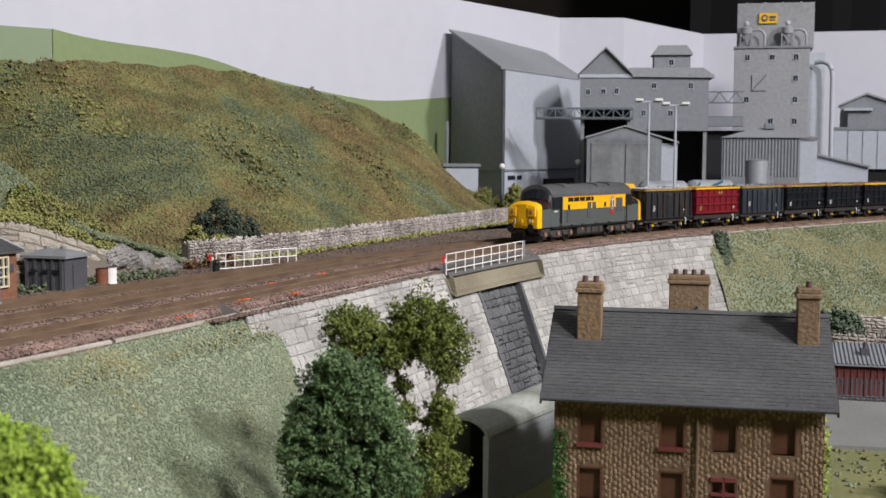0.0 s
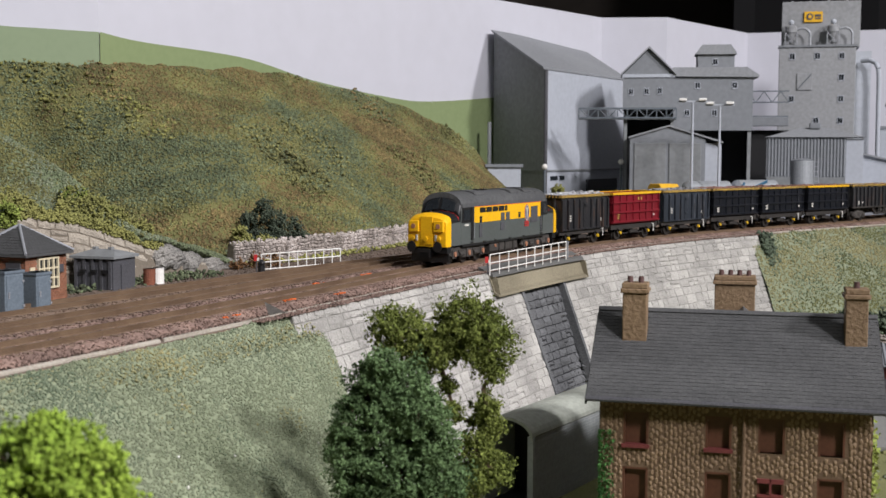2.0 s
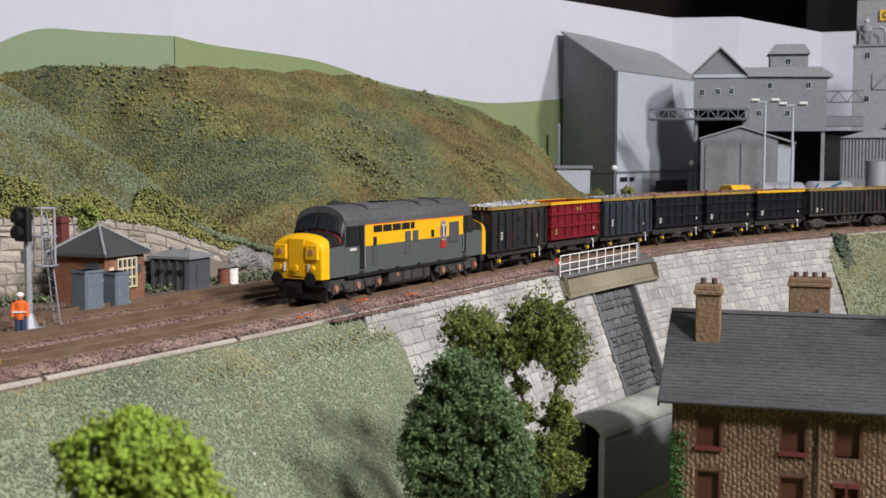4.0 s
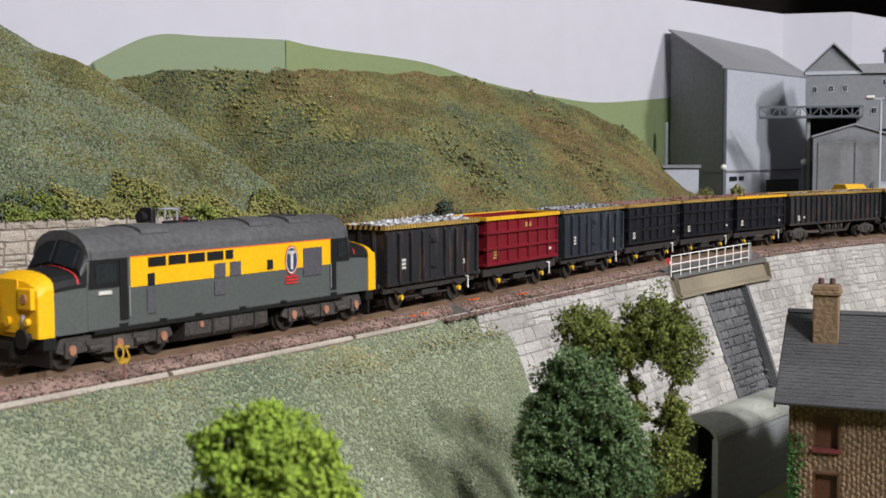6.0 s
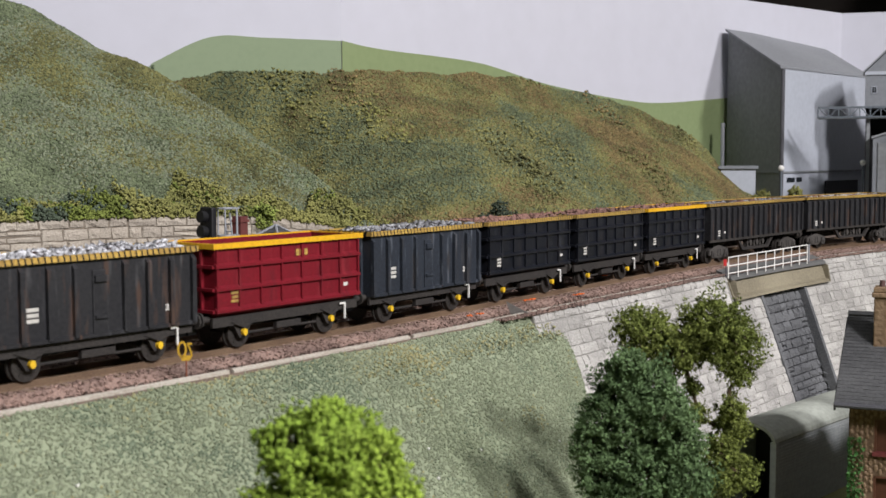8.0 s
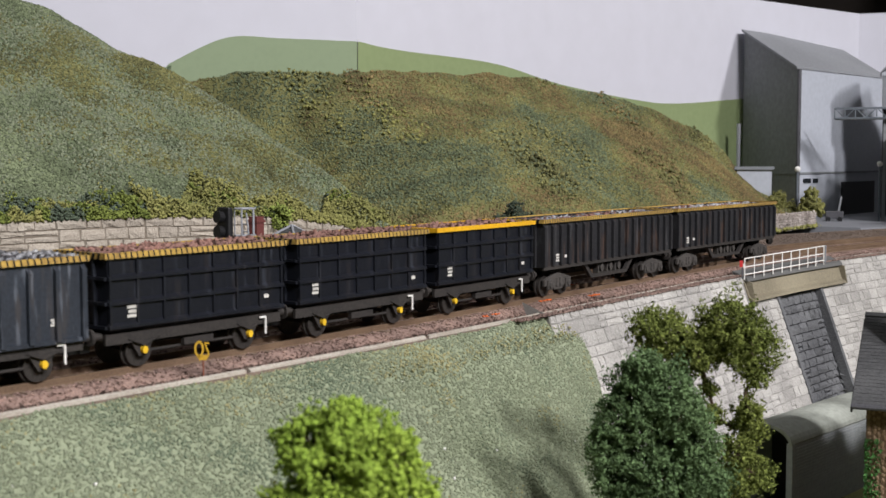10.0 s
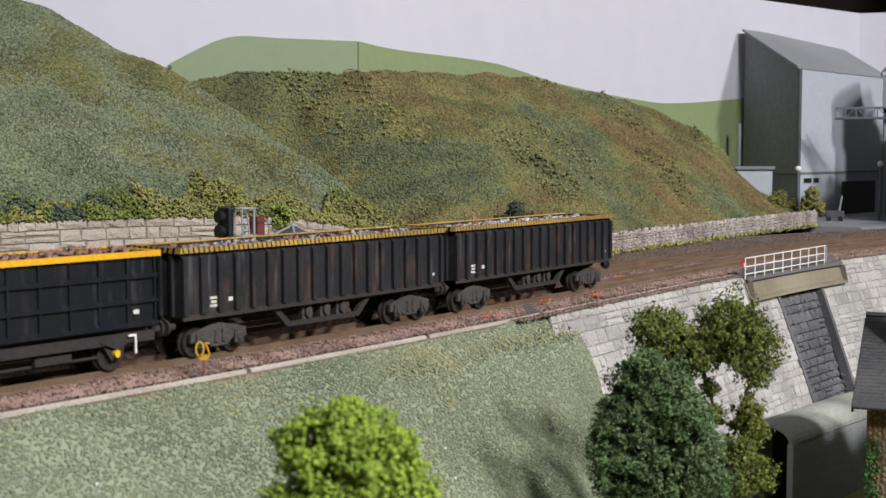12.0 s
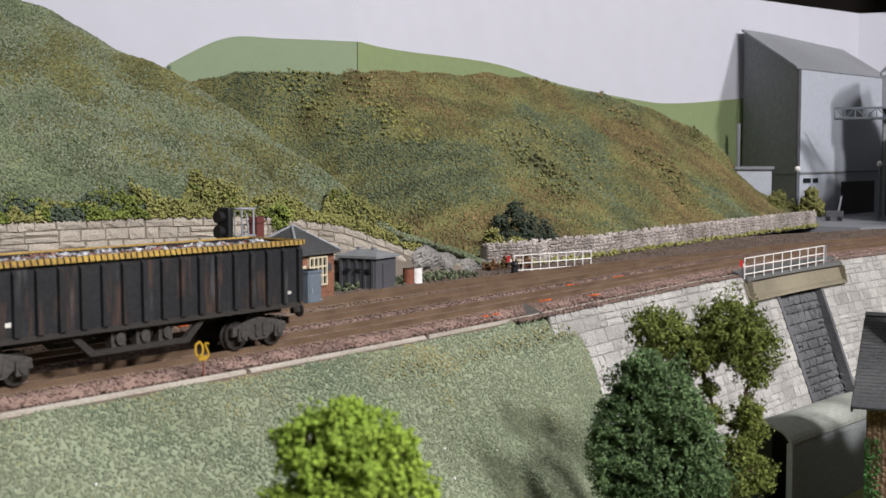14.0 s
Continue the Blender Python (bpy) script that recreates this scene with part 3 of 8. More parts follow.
# ---- hills ----
crest = [(-0.45, 0.640, 0.078), (-0.380, 0.692, 0.0895), (-0.305, 0.738, 0.0962), (-0.255, 0.766, 0.0972), (-0.222, 0.811, 0.0975), (-0.188, 0.856, 0.0990), (-0.165, 0.888, 0.0975), (-0.129, 0.935, 0.0930),
         (-0.106, 0.966, 0.0895), (-0.077, 1.000, 0.081), (-0.046, 1.015, 0.0675), (-0.0185, 1.040, 0.0503), (0.0055, 1.070, 0.0265), (0.035, 1.095, 0.006), (0.052, 1.10, -0.003)]
foot = [(-0.36, 0.655, 0.020), (-0.295, 0.665, 0.012), (-0.238, 0.640, 0.004), (-0.190, 0.602, -0.002), (-0.150, 0.575, -0.004), (-0.118, 0.590, 0.000), (-0.100, 0.612, 0.003), (-0.078, 0.645, 0.004), (-0.060, 0.69, 0.004),
        (-0.040, 0.735, 0.003), (-0.018, 0.785, 0.003), (0.008, 0.845, 0.002), (0.030, 0.90, 0.001), (0.048, 0.94, -0.001), (0.064, 0.985, -0.004)]
mid = [(f[0] + (c[0] - f[0]) * 0.5, f[1] + (c[1] - f[1]) * 0.5, f[2] + (c[2] - f[2]) * 0.56 + 0.003) for c, f in zip(crest, foot)]
lowm = [(f[0] + (c[0] - f[0]) * 0.22, f[1] + (c[1] - f[1]) * 0.22, f[2] + (c[2] - f[2]) * 0.25) for c, f in zip(crest, foot)]
upm = [(f[0] + (c[0] - f[0]) * 0.8, f[1] + (c[1] - f[1]) * 0.8, f[2] + (c[2] - f[2]) * 0.86 + 0.002) for c, f in zip(crest, foot)]
for i, set_back in ((1, 0.030), (2, 0.036), (3, 0.030), (4, 0.016)):
    for row, share in ((lowm, 0.6), (mid, 1.0), (upm, 0.55)):
        x, y, z = row[i]
        row[i] = (x - set_back * share * 0.3, y + set_back * share, z)
back = [(c[0] - 0.010, c[1] + 0.006, -0.05) for c in crest]
hill = sheet_between([foot, lowm, mid, upm, crest, back], 150, 70, 0.0048, 30, 3.0)
hill_far = setting("hill_far", grid_shape(hill), M_HILL_A, "turf-covered olive and brown hillside behind the railway", "hill", smooth=True)
turf("hill_turf", hill[:, :58], 120000, 0.00088, (M_HILL_B, M_HILL_A, M_HILL_C), hill_far, 11, 12.0, (-0.16, 0.16))

# stone wall behind the hut, below the near hill
BW = Line([(-0.33, 0.24), (-0.262, 0.332), (-0.236, 0.374), (-0.208, 0.408), (-0.190, 0.428), (-0.172, 0.452), (-0.155, 0.480), (-0.143, 0.502), (-0.124, 0.532)])


def bw_height(s):
    f = s / BW.length
    return float(np.interp(f, [0, 0.3, 0.55, 0.70, 0.80, 0.90, 1.0], [0.026, 0.031, 0.031, 0.030, 0.025, 0.014, 0.004]))


ridge = [(-0.47, 0.40, 0.135), (-0.40, 0.44, 0.128), (-0.355, 0.49, 0.1225), (-0.330, 0.521, 0.121), (-0.314, 0.530, 0.1105), (-0.294, 0.541, 0.0988), (-0.277, 0.545, 0.092), (-0.242, 0.541, 0.0736), (-0.2115, 0.524, 0.0555), (-0.173, 0.5056, 0.0352), (-0.146, 0.503, 0.0175), (-0.128, 0.528, 0.007), (-0.116, 0.556, -0.003)]
base = [(*BW.off(f * BW.length, -0.003), bw_height(f * BW.length) - 0.0042) for f in np.linspace(0, 1, 13)]
h_mid = [(f[0] + (c[0] - f[0]) * 0.5, f[1] + (c[1] - f[1]) * 0.5, f[2] + (c[2] - f[2]) * 0.55) for c, f in zip(ridge, base)]
h_back = [(c[0] - 0.03, c[1] + 0.05, c[2] * 0.35) for c in ridge]
h_bot = [(c[0] - 0.02, c[1] + 0.085, -0.01) for c in ridge]
hill2 = sheet_between([base, h_mid, ridge, h_back, h_bot], 110, 60, 0.0028, 30, 8.0)
hill_near = setting("hill_near", grid_shape(hill2), M_HILL_B, "turf-covered green hillside above the stone wall", "hill", smooth=True)
turf("hill_turf", hill2[:, :38], 100000, 0.00078, (M_HILL_B, M_GRASSBANK, M_HILL_A), hill_near, 12, 16.0, (0.02, 0.26))

# front bank below the railway, up to the end of the retaining wall
def bank_row(aside, snug, z, s0=0.34, s1=0.897):
    """A row of the front bank: it draws in to the wall's face where it meets the wall's end."""
    return [(*TRACK.off(s, aside + (snug - aside) * min(1.0, max(0.0, (s - 0.74) / (s1 - 0.74))) ** 1.5), z) for s in np.linspace(s0, s1, 12)]


top = bank_row(0.0188, 0.0205, -0.0038)
b_mid = bank_row(0.046, 0.0295, -0.021)
b_low = bank_row(0.075, 0.0375, -0.043)
b_foot = bank_row(0.115, 0.0485, -0.071)
bank = sheet_between([top, b_mid, b_low, b_foot], 120, 40, 0.0012, 45, 5.0)
bank_front = setting("bank_front", grid_shape(bank), M_GRASSBANK, "pale green turf bank sloping from the railway", "bank", smooth=True)
turf("bank_turf", bank, 160000, 0.00044, (M_BANKDARK, M_GRASSBANK, M_BANKOCHRE), bank_front, 21, 30.0, (-0.24, 0.62))
crumbs("white_fleck", strewn(bank, 70, 29, 0.0004), 0.0005, M_WHITE, bank_front, seed=30)

# bank past the retaining wall, behind the house
def far_row(aside, snug, z):
    return [(*TRACK.off(s, snug + (aside - snug) * min(1.0, (s - 1.362) / 0.12) ** 0.8), z) for s in np.linspace(1.362, 1.93, 14)]


top = far_row(0.0188, 0.0205, -0.0038)
b_mid = far_row(0.055, 0.0335, -0.030)
b_foot = far_row(0.105, 0.0490, -0.071)
bank2 = sheet_between([top, b_mid, b_foot], 90, 30, 0.0016, 45, 6.0)
bank_far = setting("bank_far", grid_shape(bank2), M_GRASSBANK, "pale green turf bank beyond the retaining wall", "bank", smooth=True)
turf("bank_turf", bank2, 42000, 0.00075, (M_BANKOCHRE, M_HILL_B, M_FIELD), bank_far, 22, 18, (0.02, 0.24))


# ---- stone walls ----
def courses(length, height, course, long, seed, skip=None, every=1.0):
    """Random-coursed masonry: rectangles (u0, u1, v0, v1) over a wall face."""
    rng = random.Random(seed)
    out, v = [], 0.0
    while v < height - course * 0.4:
        h = course * rng.uniform(0.75, 1.3)
        h = min(h, height - v)
        u = -rng.uniform(0, long)
        while u < length:
            w = long * rng.uniform(0.45, 1.5)
            a, b = max(u, 0), min(u + w, length)
            if b - a > 0.001:
                if h > course * 0.95 and rng.random() < 0.25:
                    out += [(a, b, v, v + h * 0.5), (a, b, v + h * 0.5, v + h)]
                else:
                    out.append((a, b, v, v + h))
            u += w
        v += h
    return [r for r in out if not (skip and skip((r[0] + r[1]) / 2, (r[2] + r[3]) / 2))]


BATTER = 0.38
WALL0, WALL1 = 0.868, 1.373      # stretch of the near track that the wall holds up
WALLTOP, WALLLOW = -0.0030, -0.071


def wall_point(u, v, out=0.0):
    """u along the track from WALL0, v down from the wall's top."""
    p = TRACK.off(WALL0 + u, 0.0215 + v * BATTER + out)
    return (p[0], p[1], WALLTOP - v - out * BATTER)


PORT0, PORT1, PORTV = 0.205, 0.255, 0.0105      # opening under the girder


def in_portal(u, v):
    return PORT0 < u < PORT1 and v > PORTV


wall = thing("retaining_wall", pose(0, 0, 0), "battered retaining wall of pale coursed limestone", "wall", "", "structure")
span, tall = WALL1 - WALL0, WALLTOP - WALLLOW
core = Shape()
us = sorted(set(list(np.linspace(0.0125, span, 60)) + [PORT0, PORT1]))
vs = [0, PORTV, 0.03, 0.05, tall]
for (a, b) in zip(us, us[1:]):
    for (c, d) in zip(vs, vs[1:]):
        if not in_portal((a + b) / 2, (c + d) / 2):
            core.add([wall_point(a, c), wall_point(b, c), wall_point(b, d), wall_point(a, d)], [(0, 1, 2, 3)])
core.loft([[wall_point(u, 0), (*TRACK.off(WALL0 + u, 0.0170), -0.0036)] for u in us], closed=False)
core.loft([[wall_point(0.0125, v), wall_point(0.0125, v, -0.01)] for v in (0, 0.03, tall)], closed=False)
part("wall_core", core, M_MORTAR, wall)


def block(place, u0, u1, v0, v1, proud, rng, gap=0.00009):
    """One rock-faced stone on a wall face: a ragged outline and an uneven front."""
    u0, u1, v0, v1 = u0 + gap, u1 - gap, v0 + gap, v1 - gap
    du, dv = u1 - u0, v1 - v0
    c = min(0.00026, dv * 0.14, du * 0.14)
    jog = lambda w: rng.uniform(-1, 1) * c * w
    v = [place(u0, v0, -0.0004), place(u1, v0, -0.0004), place(u1, v1, -0.0004), place(u0, v1, -0.0004)]
    for b in range(3):
        for a in range(4):
            edge = a in (0, 3) or b in (0, 2)
            v.append(place(u0 + c + (du - 2 * c) * a / 3 + jog(1.0), v0 + c + (dv - 2 * c) * b / 2 + jog(1.0), proud * (rng.uniform(0.45, 1.0) if edge else rng.uniform(0.8, 1.6))))
    f = [(4 + b * 4 + a, 5 + b * 4 + a, 9 + b * 4 + a, 8 + b * 4 + a) for b in range(2) for a in range(3)]
    return v, f + [(0, 1, 7, 6, 5, 4), (1, 2, 15, 11, 7), (2, 3, 12, 13, 14, 15), (3, 0, 4, 8, 12)]


def masonry(parent, rects, place, material, proud, limit, key, seed, piece="stone"):
    """Stones as single pieces where key() puts them first, the rest joined."""
    rng = random.Random(seed)
    rects = sorted(rects, key=key)
    rest = Shape()
    for i, (u0, u1, v0, v1) in enumerate(rects):
        v, f = block(place, u0, u1, v0, v1, proud, rng)
        if i < limit:
            me = bpy.data.meshes.new(piece)
            me.from_pydata(v, [], f)
            me.materials.append(material)
            new(piece, me).parent = parent
        else:
            rest.add(v, f)
    if rest.v:
        part("stonework", rest, material, parent)["kind"] = "stuff"


rects = courses(span, tall, 0.0040, 0.0085, 31, lambda u, v: in_portal(u, v) or (PORT0 - 0.030 < u < PORT1 + 0.029 and v < PORTV))
rects = [(u0, min(u1, PORT0), v0, v1) if (u0 + u1) / 2 < PORT0 and v1 > PORTV else (max(u0, PORT1), u1, v0, v1) if PORT1 < (u0 + u1) / 2 < PORT1 + 0.02 and v1 > PORTV else (u0, u1, v0, v1) for u0, u1, v0, v1 in rects]
rects = [(max(r[0], 0.0125), *r[1:]) for r in rects if r[1] > 0.0145]
masonry(wall, rects, wall_point, M_STONE, 0.0006, 290, lambda r: r[0], 5)
# jambs of the opening and the dark passage wall behind them
jl, jr = Shape(), Shape()
for sh, u in ((jl, PORT0 - 0.0012), (jr, PORT1 - 0.0012)):
    sh.loft([[wall_point(u, v, 0.0012), wall_point(u + 0.0024, v, 0.0012), wall_point(u + 0.0024, v, -0.004), wall_point(u, v, -0.004)] for v in (PORTV - 0.001, tall)])
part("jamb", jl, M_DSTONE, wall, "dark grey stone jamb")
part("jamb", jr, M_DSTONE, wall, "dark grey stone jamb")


def passage(u_at, flip):
    w = TRACK.way(WALL0 + u_at)

    def place(u, v, out=0.0):
        v0 = v + PORTV
        p = TRACK.off(WALL0 + u_at, 0.0215 + v0 * BATTER - 0.001 - u) + w * flip * out
        return (p[0], p[1], WALLTOP - v0)
    return place


for u_at, flip in ((PORT1, -1), (PORT0, 1)):
    ab = thing("bridge_abutment", pose(0, 0, 0), "dark stone abutment inside the underbridge", "abutment", "bridge abutments", "structure")
    pl = passage(u_at, flip)
    deep, high = 0.085, 0.056
    back_sh = Shape().add([pl(0, 0), pl(deep, 0), pl(deep, high), pl(0, high)], [(0, 1, 2, 3)])
    back_sh.add([pl(0, 0, -0.004), pl(deep, 0, -0.004), pl(deep, high, -0.004), pl(0, high, -0.004)], [(0, 1, 2, 3)])
    part("abutment_core", back_sh, M_DJOINT, ab)
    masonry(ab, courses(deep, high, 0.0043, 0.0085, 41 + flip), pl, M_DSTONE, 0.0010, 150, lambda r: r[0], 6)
def passage_back(u, v, out=0.0):
    p = TRACK.off(WALL0 + PORT0 + 0.0005 + u, 0.0185 + (v + PORTV) * BATTER * 0.85 + out)
    return (p[0], p[1], WALLTOP - PORTV + 0.002 - v)


pe = thing("passage_wall", pose(0, 0, 0), "dark coursed stone wall inside the underbridge", "wall", "", "structure")
wide, high = PORT1 - PORT0 - 0.001, 0.058
part("wall_core", Shape().loft([[passage_back(0, v), passage_back(wide, v), passage_back(wide, v, -0.003), passage_back(0, v, -0.003)] for v in (0, high)]), M_DJOINT, pe)
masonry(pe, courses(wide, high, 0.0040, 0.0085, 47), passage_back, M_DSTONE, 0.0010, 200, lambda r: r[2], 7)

# girder over the opening
girder = thing("bridge_girder", pose(0, 0, 0), "olive-brown steel plate girder over the road opening", "girder", "", "structure")
g0, g1 = PORT0 - 0.030, PORT1 + 0.028
for name, v0, v1, o0, o1, m in (("top_flange", -0.0004, 0.0012, -0.004, 0.0030, M_GIRDERTOP), ("web", 0.0012, 0.0088, 0.0000, 0.0008, M_GIRDER), ("bottom_flange", 0.0088, 0.0100, -0.002, 0.0026, M_GIRDER)):
    part(name, Shape().loft([[wall_point(u, v0, o0), wall_point(u, v0, o1), wall_point(u, v1, o1), wall_point(u, v1, o0)] for u in np.linspace(g0, g1, 8)]), m, girder)
for u in (g0 + 0.0008, g1 - 0.0016):
    part("stiffener", Shape().loft([[wall_point(q, 0.001, 0.0008), wall_point(q, 0.001, 0.0046), wall_point(q, 0.009, 0.0032), wall_point(q, 0.009, 0.0008)] for q in (u, u + 0.0008)]), M_GIRDER, girder)

def bw_point(u, v, out=0.0):
    p = BW.off(u, out + v * 0.06)
    return (p[0], p[1], max(bw_height(u) - 0.0035 - v, -0.0036))


bwall = thing("stone_wall", pose(0, 0, 0), "buff sandstone retaining wall below the hillside", "wall", "", "structure")
cs = Shape()
for a in np.linspace(0, BW.length, 60)[:-1]:
    b = a + BW.length / 59
    cs.add([bw_point(a, 0), bw_point(b, 0), bw_point(b, 0.04), bw_point(a, 0.04), bw_point(a, 0, -0.006), bw_point(b, 0, -0.006)], [(0, 1, 2, 3), (4, 5, 1, 0)])
part("wall_core", cs, M_BUFFJOINT, bwall)
rects = [r for r in courses(BW.length, 0.034, 0.0042, 0.0085, 51) if r[3] < bw_height((r[0] + r[1]) / 2) - 0.0002]
masonry(bwall, rects, bw_point, M_BUFF, 0.0007, 280, lambda r: -r[0], 8)

# dry-stone wall at the foot of the far hill
FW = Line([(-0.118, 0.560), (-0.097, 0.588), (-0.0715, 0.640), (-0.034, 0.731), (0.012, 0.842), (0.058, 0.946)])
fwall = thing("dry_stone_wall", pose(0, 0, 0), "low dry-stone wall dusted white beside the railway", "wall", "", "structure")
part("wall_core", ribbon(FW, 0, FW.length, [(0.0012, -0.004), (0.0008, 0.0062), (-0.003, 0.0066), (-0.004, -0.004)]), M_BUFFJOINT, fwall)
rng = random.Random(61)
fs = Shape()
for u0, u1, v0, v1 in courses(FW.length, 0.0115, 0.0016, 0.0024, 62):
    v, f = block(lambda u, v, out=0.0: (*FW.off(u, 0.0014 + out), 0.0072 - v + 0.0007 * noise.noise(Vector((u * 160, 1, 2))) + 0.0006 * noise.noise(Vector((u * 520, v * 300, 5)))), u0, u1, v0, v1, 0.0008, rng, 0.00008)
    fs.add(v, f)
part("dry_stones", fs, M_DRYSTONE, fwall)["kind"] = "stuff"
cap = []
for s in np.arange(0, FW.length, 0.0011):
    cap.append((*FW.off(s, rng.uniform(-0.002, 0.0012)), 0.0070 + rng.uniform(0, 0.0008)))
crumbs("cope_stone", np.array(cap), 0.0012, M_DRYSTONE, fwall, seed=63)


# ---- the train; in each vehicle x points the way it runs, z = 0 at the rail ----
def half_round(w, z0, z1, rise, n=9):
    """Half section of a coach-like body: (y, z) from one bottom corner over the roof to the other."""
    pts = [(-w, z0), (-w, z1)]
    for k in range(1, n):
        a = math.pi * k / n
        pts.append((-w * math.cos(a), z1 + rise * math.sin(a) ** 0.8))
    return pts + [(w, z1), (w, z0)]


SPINNING = []
STRETCH[:] = 1.0, 1.10, 1.22


def wheelset(parent, x, r, y=0.0045):
    """Two flanged wheels on an axle, at x on their bogie or frame."""
    sh = Shape()
    r *= STRETCH[2]
    kept = STRETCH[2]
    STRETCH[2] = 1.0
    for s in (-1, 1):
        sh.rod((0, s * (y - 0.0002), 0), (0, s * (y + 0.0010), 0), r, 18)
        sh.rod((0, s * (y - 0.0007), 0), (0, s * (y - 0.0002), 0), r * 1.13, 18)
        sh.box(-r * 0.10, r * 0.10, s * (y + 0.0010) - 0.0001, s * (y + 0.0010) + 0.00015, -r * 0.8, r * 0.8)
    sh.rod((0, -y, 0), (0, y, 0), 0.0005, 8)
    w = part("wheelset", sh, M_WHEEL, parent, at=pose(x, 0, r))
    STRETCH[2] = kept
    SPINNING.append((w, r))
    return w


def class_diesel():
    t = thing("diesel_locomotive", pose(0, 0, 0), "grey and yellow model diesel locomotive with black cab surrounds", "locomotive")
    W, Z0, Z1, TOP = 0.0092, 0.0070, 0.0203, 0.0262
    XB, XN = 0.0480, 0.0612
    body = part("body", Shape().loft([[(x, y, z) for y, z in half_round(W, Z0, Z1, 0.0001)] for x in (-XB, XB)]), M_LGREY, t, bevel=0.0003)
    roof = Shape().loft([[(x, y, z) for y, z in half_round(W - 0.00005, Z1 - 0.0002, Z1, TOP - Z1, 14)] for x in (-XB + 0.0005, XB - 0.0005)])
    part("roof", roof, M_LROOF, t, smooth=False)
    for x in (-0.034, -0.018, 0.020):
        part("roof_panel", Shape().loft([[(x + d, y, z + 0.00025) for y, z in half_round(W * 0.72, Z1 + 0.0042, Z1 + 0.0044, TOP - Z1 - 0.0043, 10)] for d in (0, 0.009)]), M_LROOF, t)
    part("roof_fan", Shape().rod((-0.030, 0, TOP - 0.0002), (-0.030, 0, TOP + 0.0004), 0.0040, 20), M_LBLACK, t)
    for x in (0.004, 0.011):
        part("exhaust", Shape().box(x, x + 0.0035, -0.0010, 0.0010, TOP - 0.0003, TOP + 0.0005), M_LBLACK, t)
    for s in (-1, 1):
        y = s * W
        lo, hi = min(y, y + s * 0.00012), max(y, y + s * 0.00012)
        part("yellow_band", Shape().box(-0.0396, 0.0352, lo, hi, 0.0146, 0.0206), M_LYELLOW, t, "bright yellow upper body band")
        part("orange_line", Shape().box(-0.0396, 0.0352, lo - 0.00004, hi + 0.00004, 0.0205, 0.0207), M_ORANGE, t)
        o0, o1 = min(y, y + s * 0.00028), max(y, y + s * 0.00028)
        for k in range(5):
            part("grille", Shape().box(0.0240 - k * 0.0066 + (0.003 if k == 4 else 0), 0.0297 - k * 0.0066, o0, o1, 0.0183, 0.0202), M_LBLACK, t)
        for x, z0, z1, w in ((0.0288, 0.0146, 0.0170, 0.0022), (-0.0135, 0.0150, 0.0172, 0.0022)):
            part("body_window", Shape().box(x - w / 2, x + w / 2, o0, o1, z0, z1), M_PANE, t)
        for x0, x1, z0, z1 in ((0.0274, 0.0302, 0.0090, 0.0140), (0.0035, 0.0075, 0.0146, 0.0176), (-0.0022, 0.0018, 0.0146, 0.0176), (0.0035, 0.0075, 0.0108, 0.0138), (-0.0352, -0.0272, 0.0125, 0.0190)):
            part("side_grille", Shape().box(x0, x1, o0, o1, z0, z1), M_SHED, t)
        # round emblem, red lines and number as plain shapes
        e0, e1 = min(y, y + s * 0.0003), max(y, y + s * 0.0003)
        part("emblem", Shape().prism([(-0.0222 + 0.0026 * math.cos(a * math.tau / 24), 0.0166 + 0.0034 * math.sin(a * math.tau / 24)) for a in range(24)], "y", e0, e1), M_RED, t, "oval red and blue emblem")
        part("emblem_ring", Shape().prism([(-0.0222 + 0.0024 * math.cos(a * math.tau / 24), 0.0166 + 0.0031 * math.sin(a * math.tau / 24)) for a in range(24)], "y", e0 - 0.00003, e1 + 0.00003), M_LABEL, t)
        part("emblem_field", Shape().prism([(-0.0222 + 0.0021 * math.cos(a * math.tau / 24), 0.0166 + 0.0028 * math.sin(a * math.tau / 24)) for a in range(24)], "y", e0 - 0.00006, e1 + 0.00006), M_NAVY, t)
        part("emblem_bar", Shape().box(-0.0227, -0.0217, e0 - 0.00012, e1 + 0.00012, 0.0145, 0.0185), M_LABEL, t)
        part("emblem_bar", Shape().box(-0.0235, -0.0209, e0 - 0.00012, e1 + 0.00012, 0.0180, 0.0187), M_LABEL, t)
        for k in range(3):
            part("red_line", Shape().box(-0.0247, -0.0197, e0, e1, 0.0112 + k * 0.0007, 0.0116 + k * 0.0007), M_RED, t)
        for cx in (1, -1):
            inner = 0.0362 if cx > 0 else 0.0392
            part("door", Shape().box(*sorted((cx * inner, cx * (inner + 0.0024))), o0, o1, 0.0084, 0.0206), M_LBLACK, t, "black recessed cab door")
            part("handrail", Shape().rod((cx * (inner - 0.0003), y + s * 0.0005, 0.0090), (cx * (inner - 0.0003), y + s * 0.0005, 0.0150), 0.00014, 6), M_STEEL, t)
            part("cab_surround", Shape().prism([(cx * (inner + 0.0024), 0.0150), (cx * 0.0478, 0.0150), (cx * 0.0472, 0.0206), (cx * (inner + 0.0024), 0.0206)], "y", lo, hi), M_LBLACK, t)
            part("cab_window", Shape().box(*sorted((cx * (inner + 0.0034), cx * 0.0458)), o0, o1, 0.0160, 0.0197), M_PANE, t)
            part("step_recess", Shape().box(*sorted((cx * inner, cx * (inner + 0.0026))), o0, o1, 0.0073, 0.0078), M_LBLACK, t)
        part("number_bar", Shape().box(0.0412, 0.0450, o0 - 0.0001, o1 + 0.0001, 0.0138, 0.0145), M_LABEL, t)
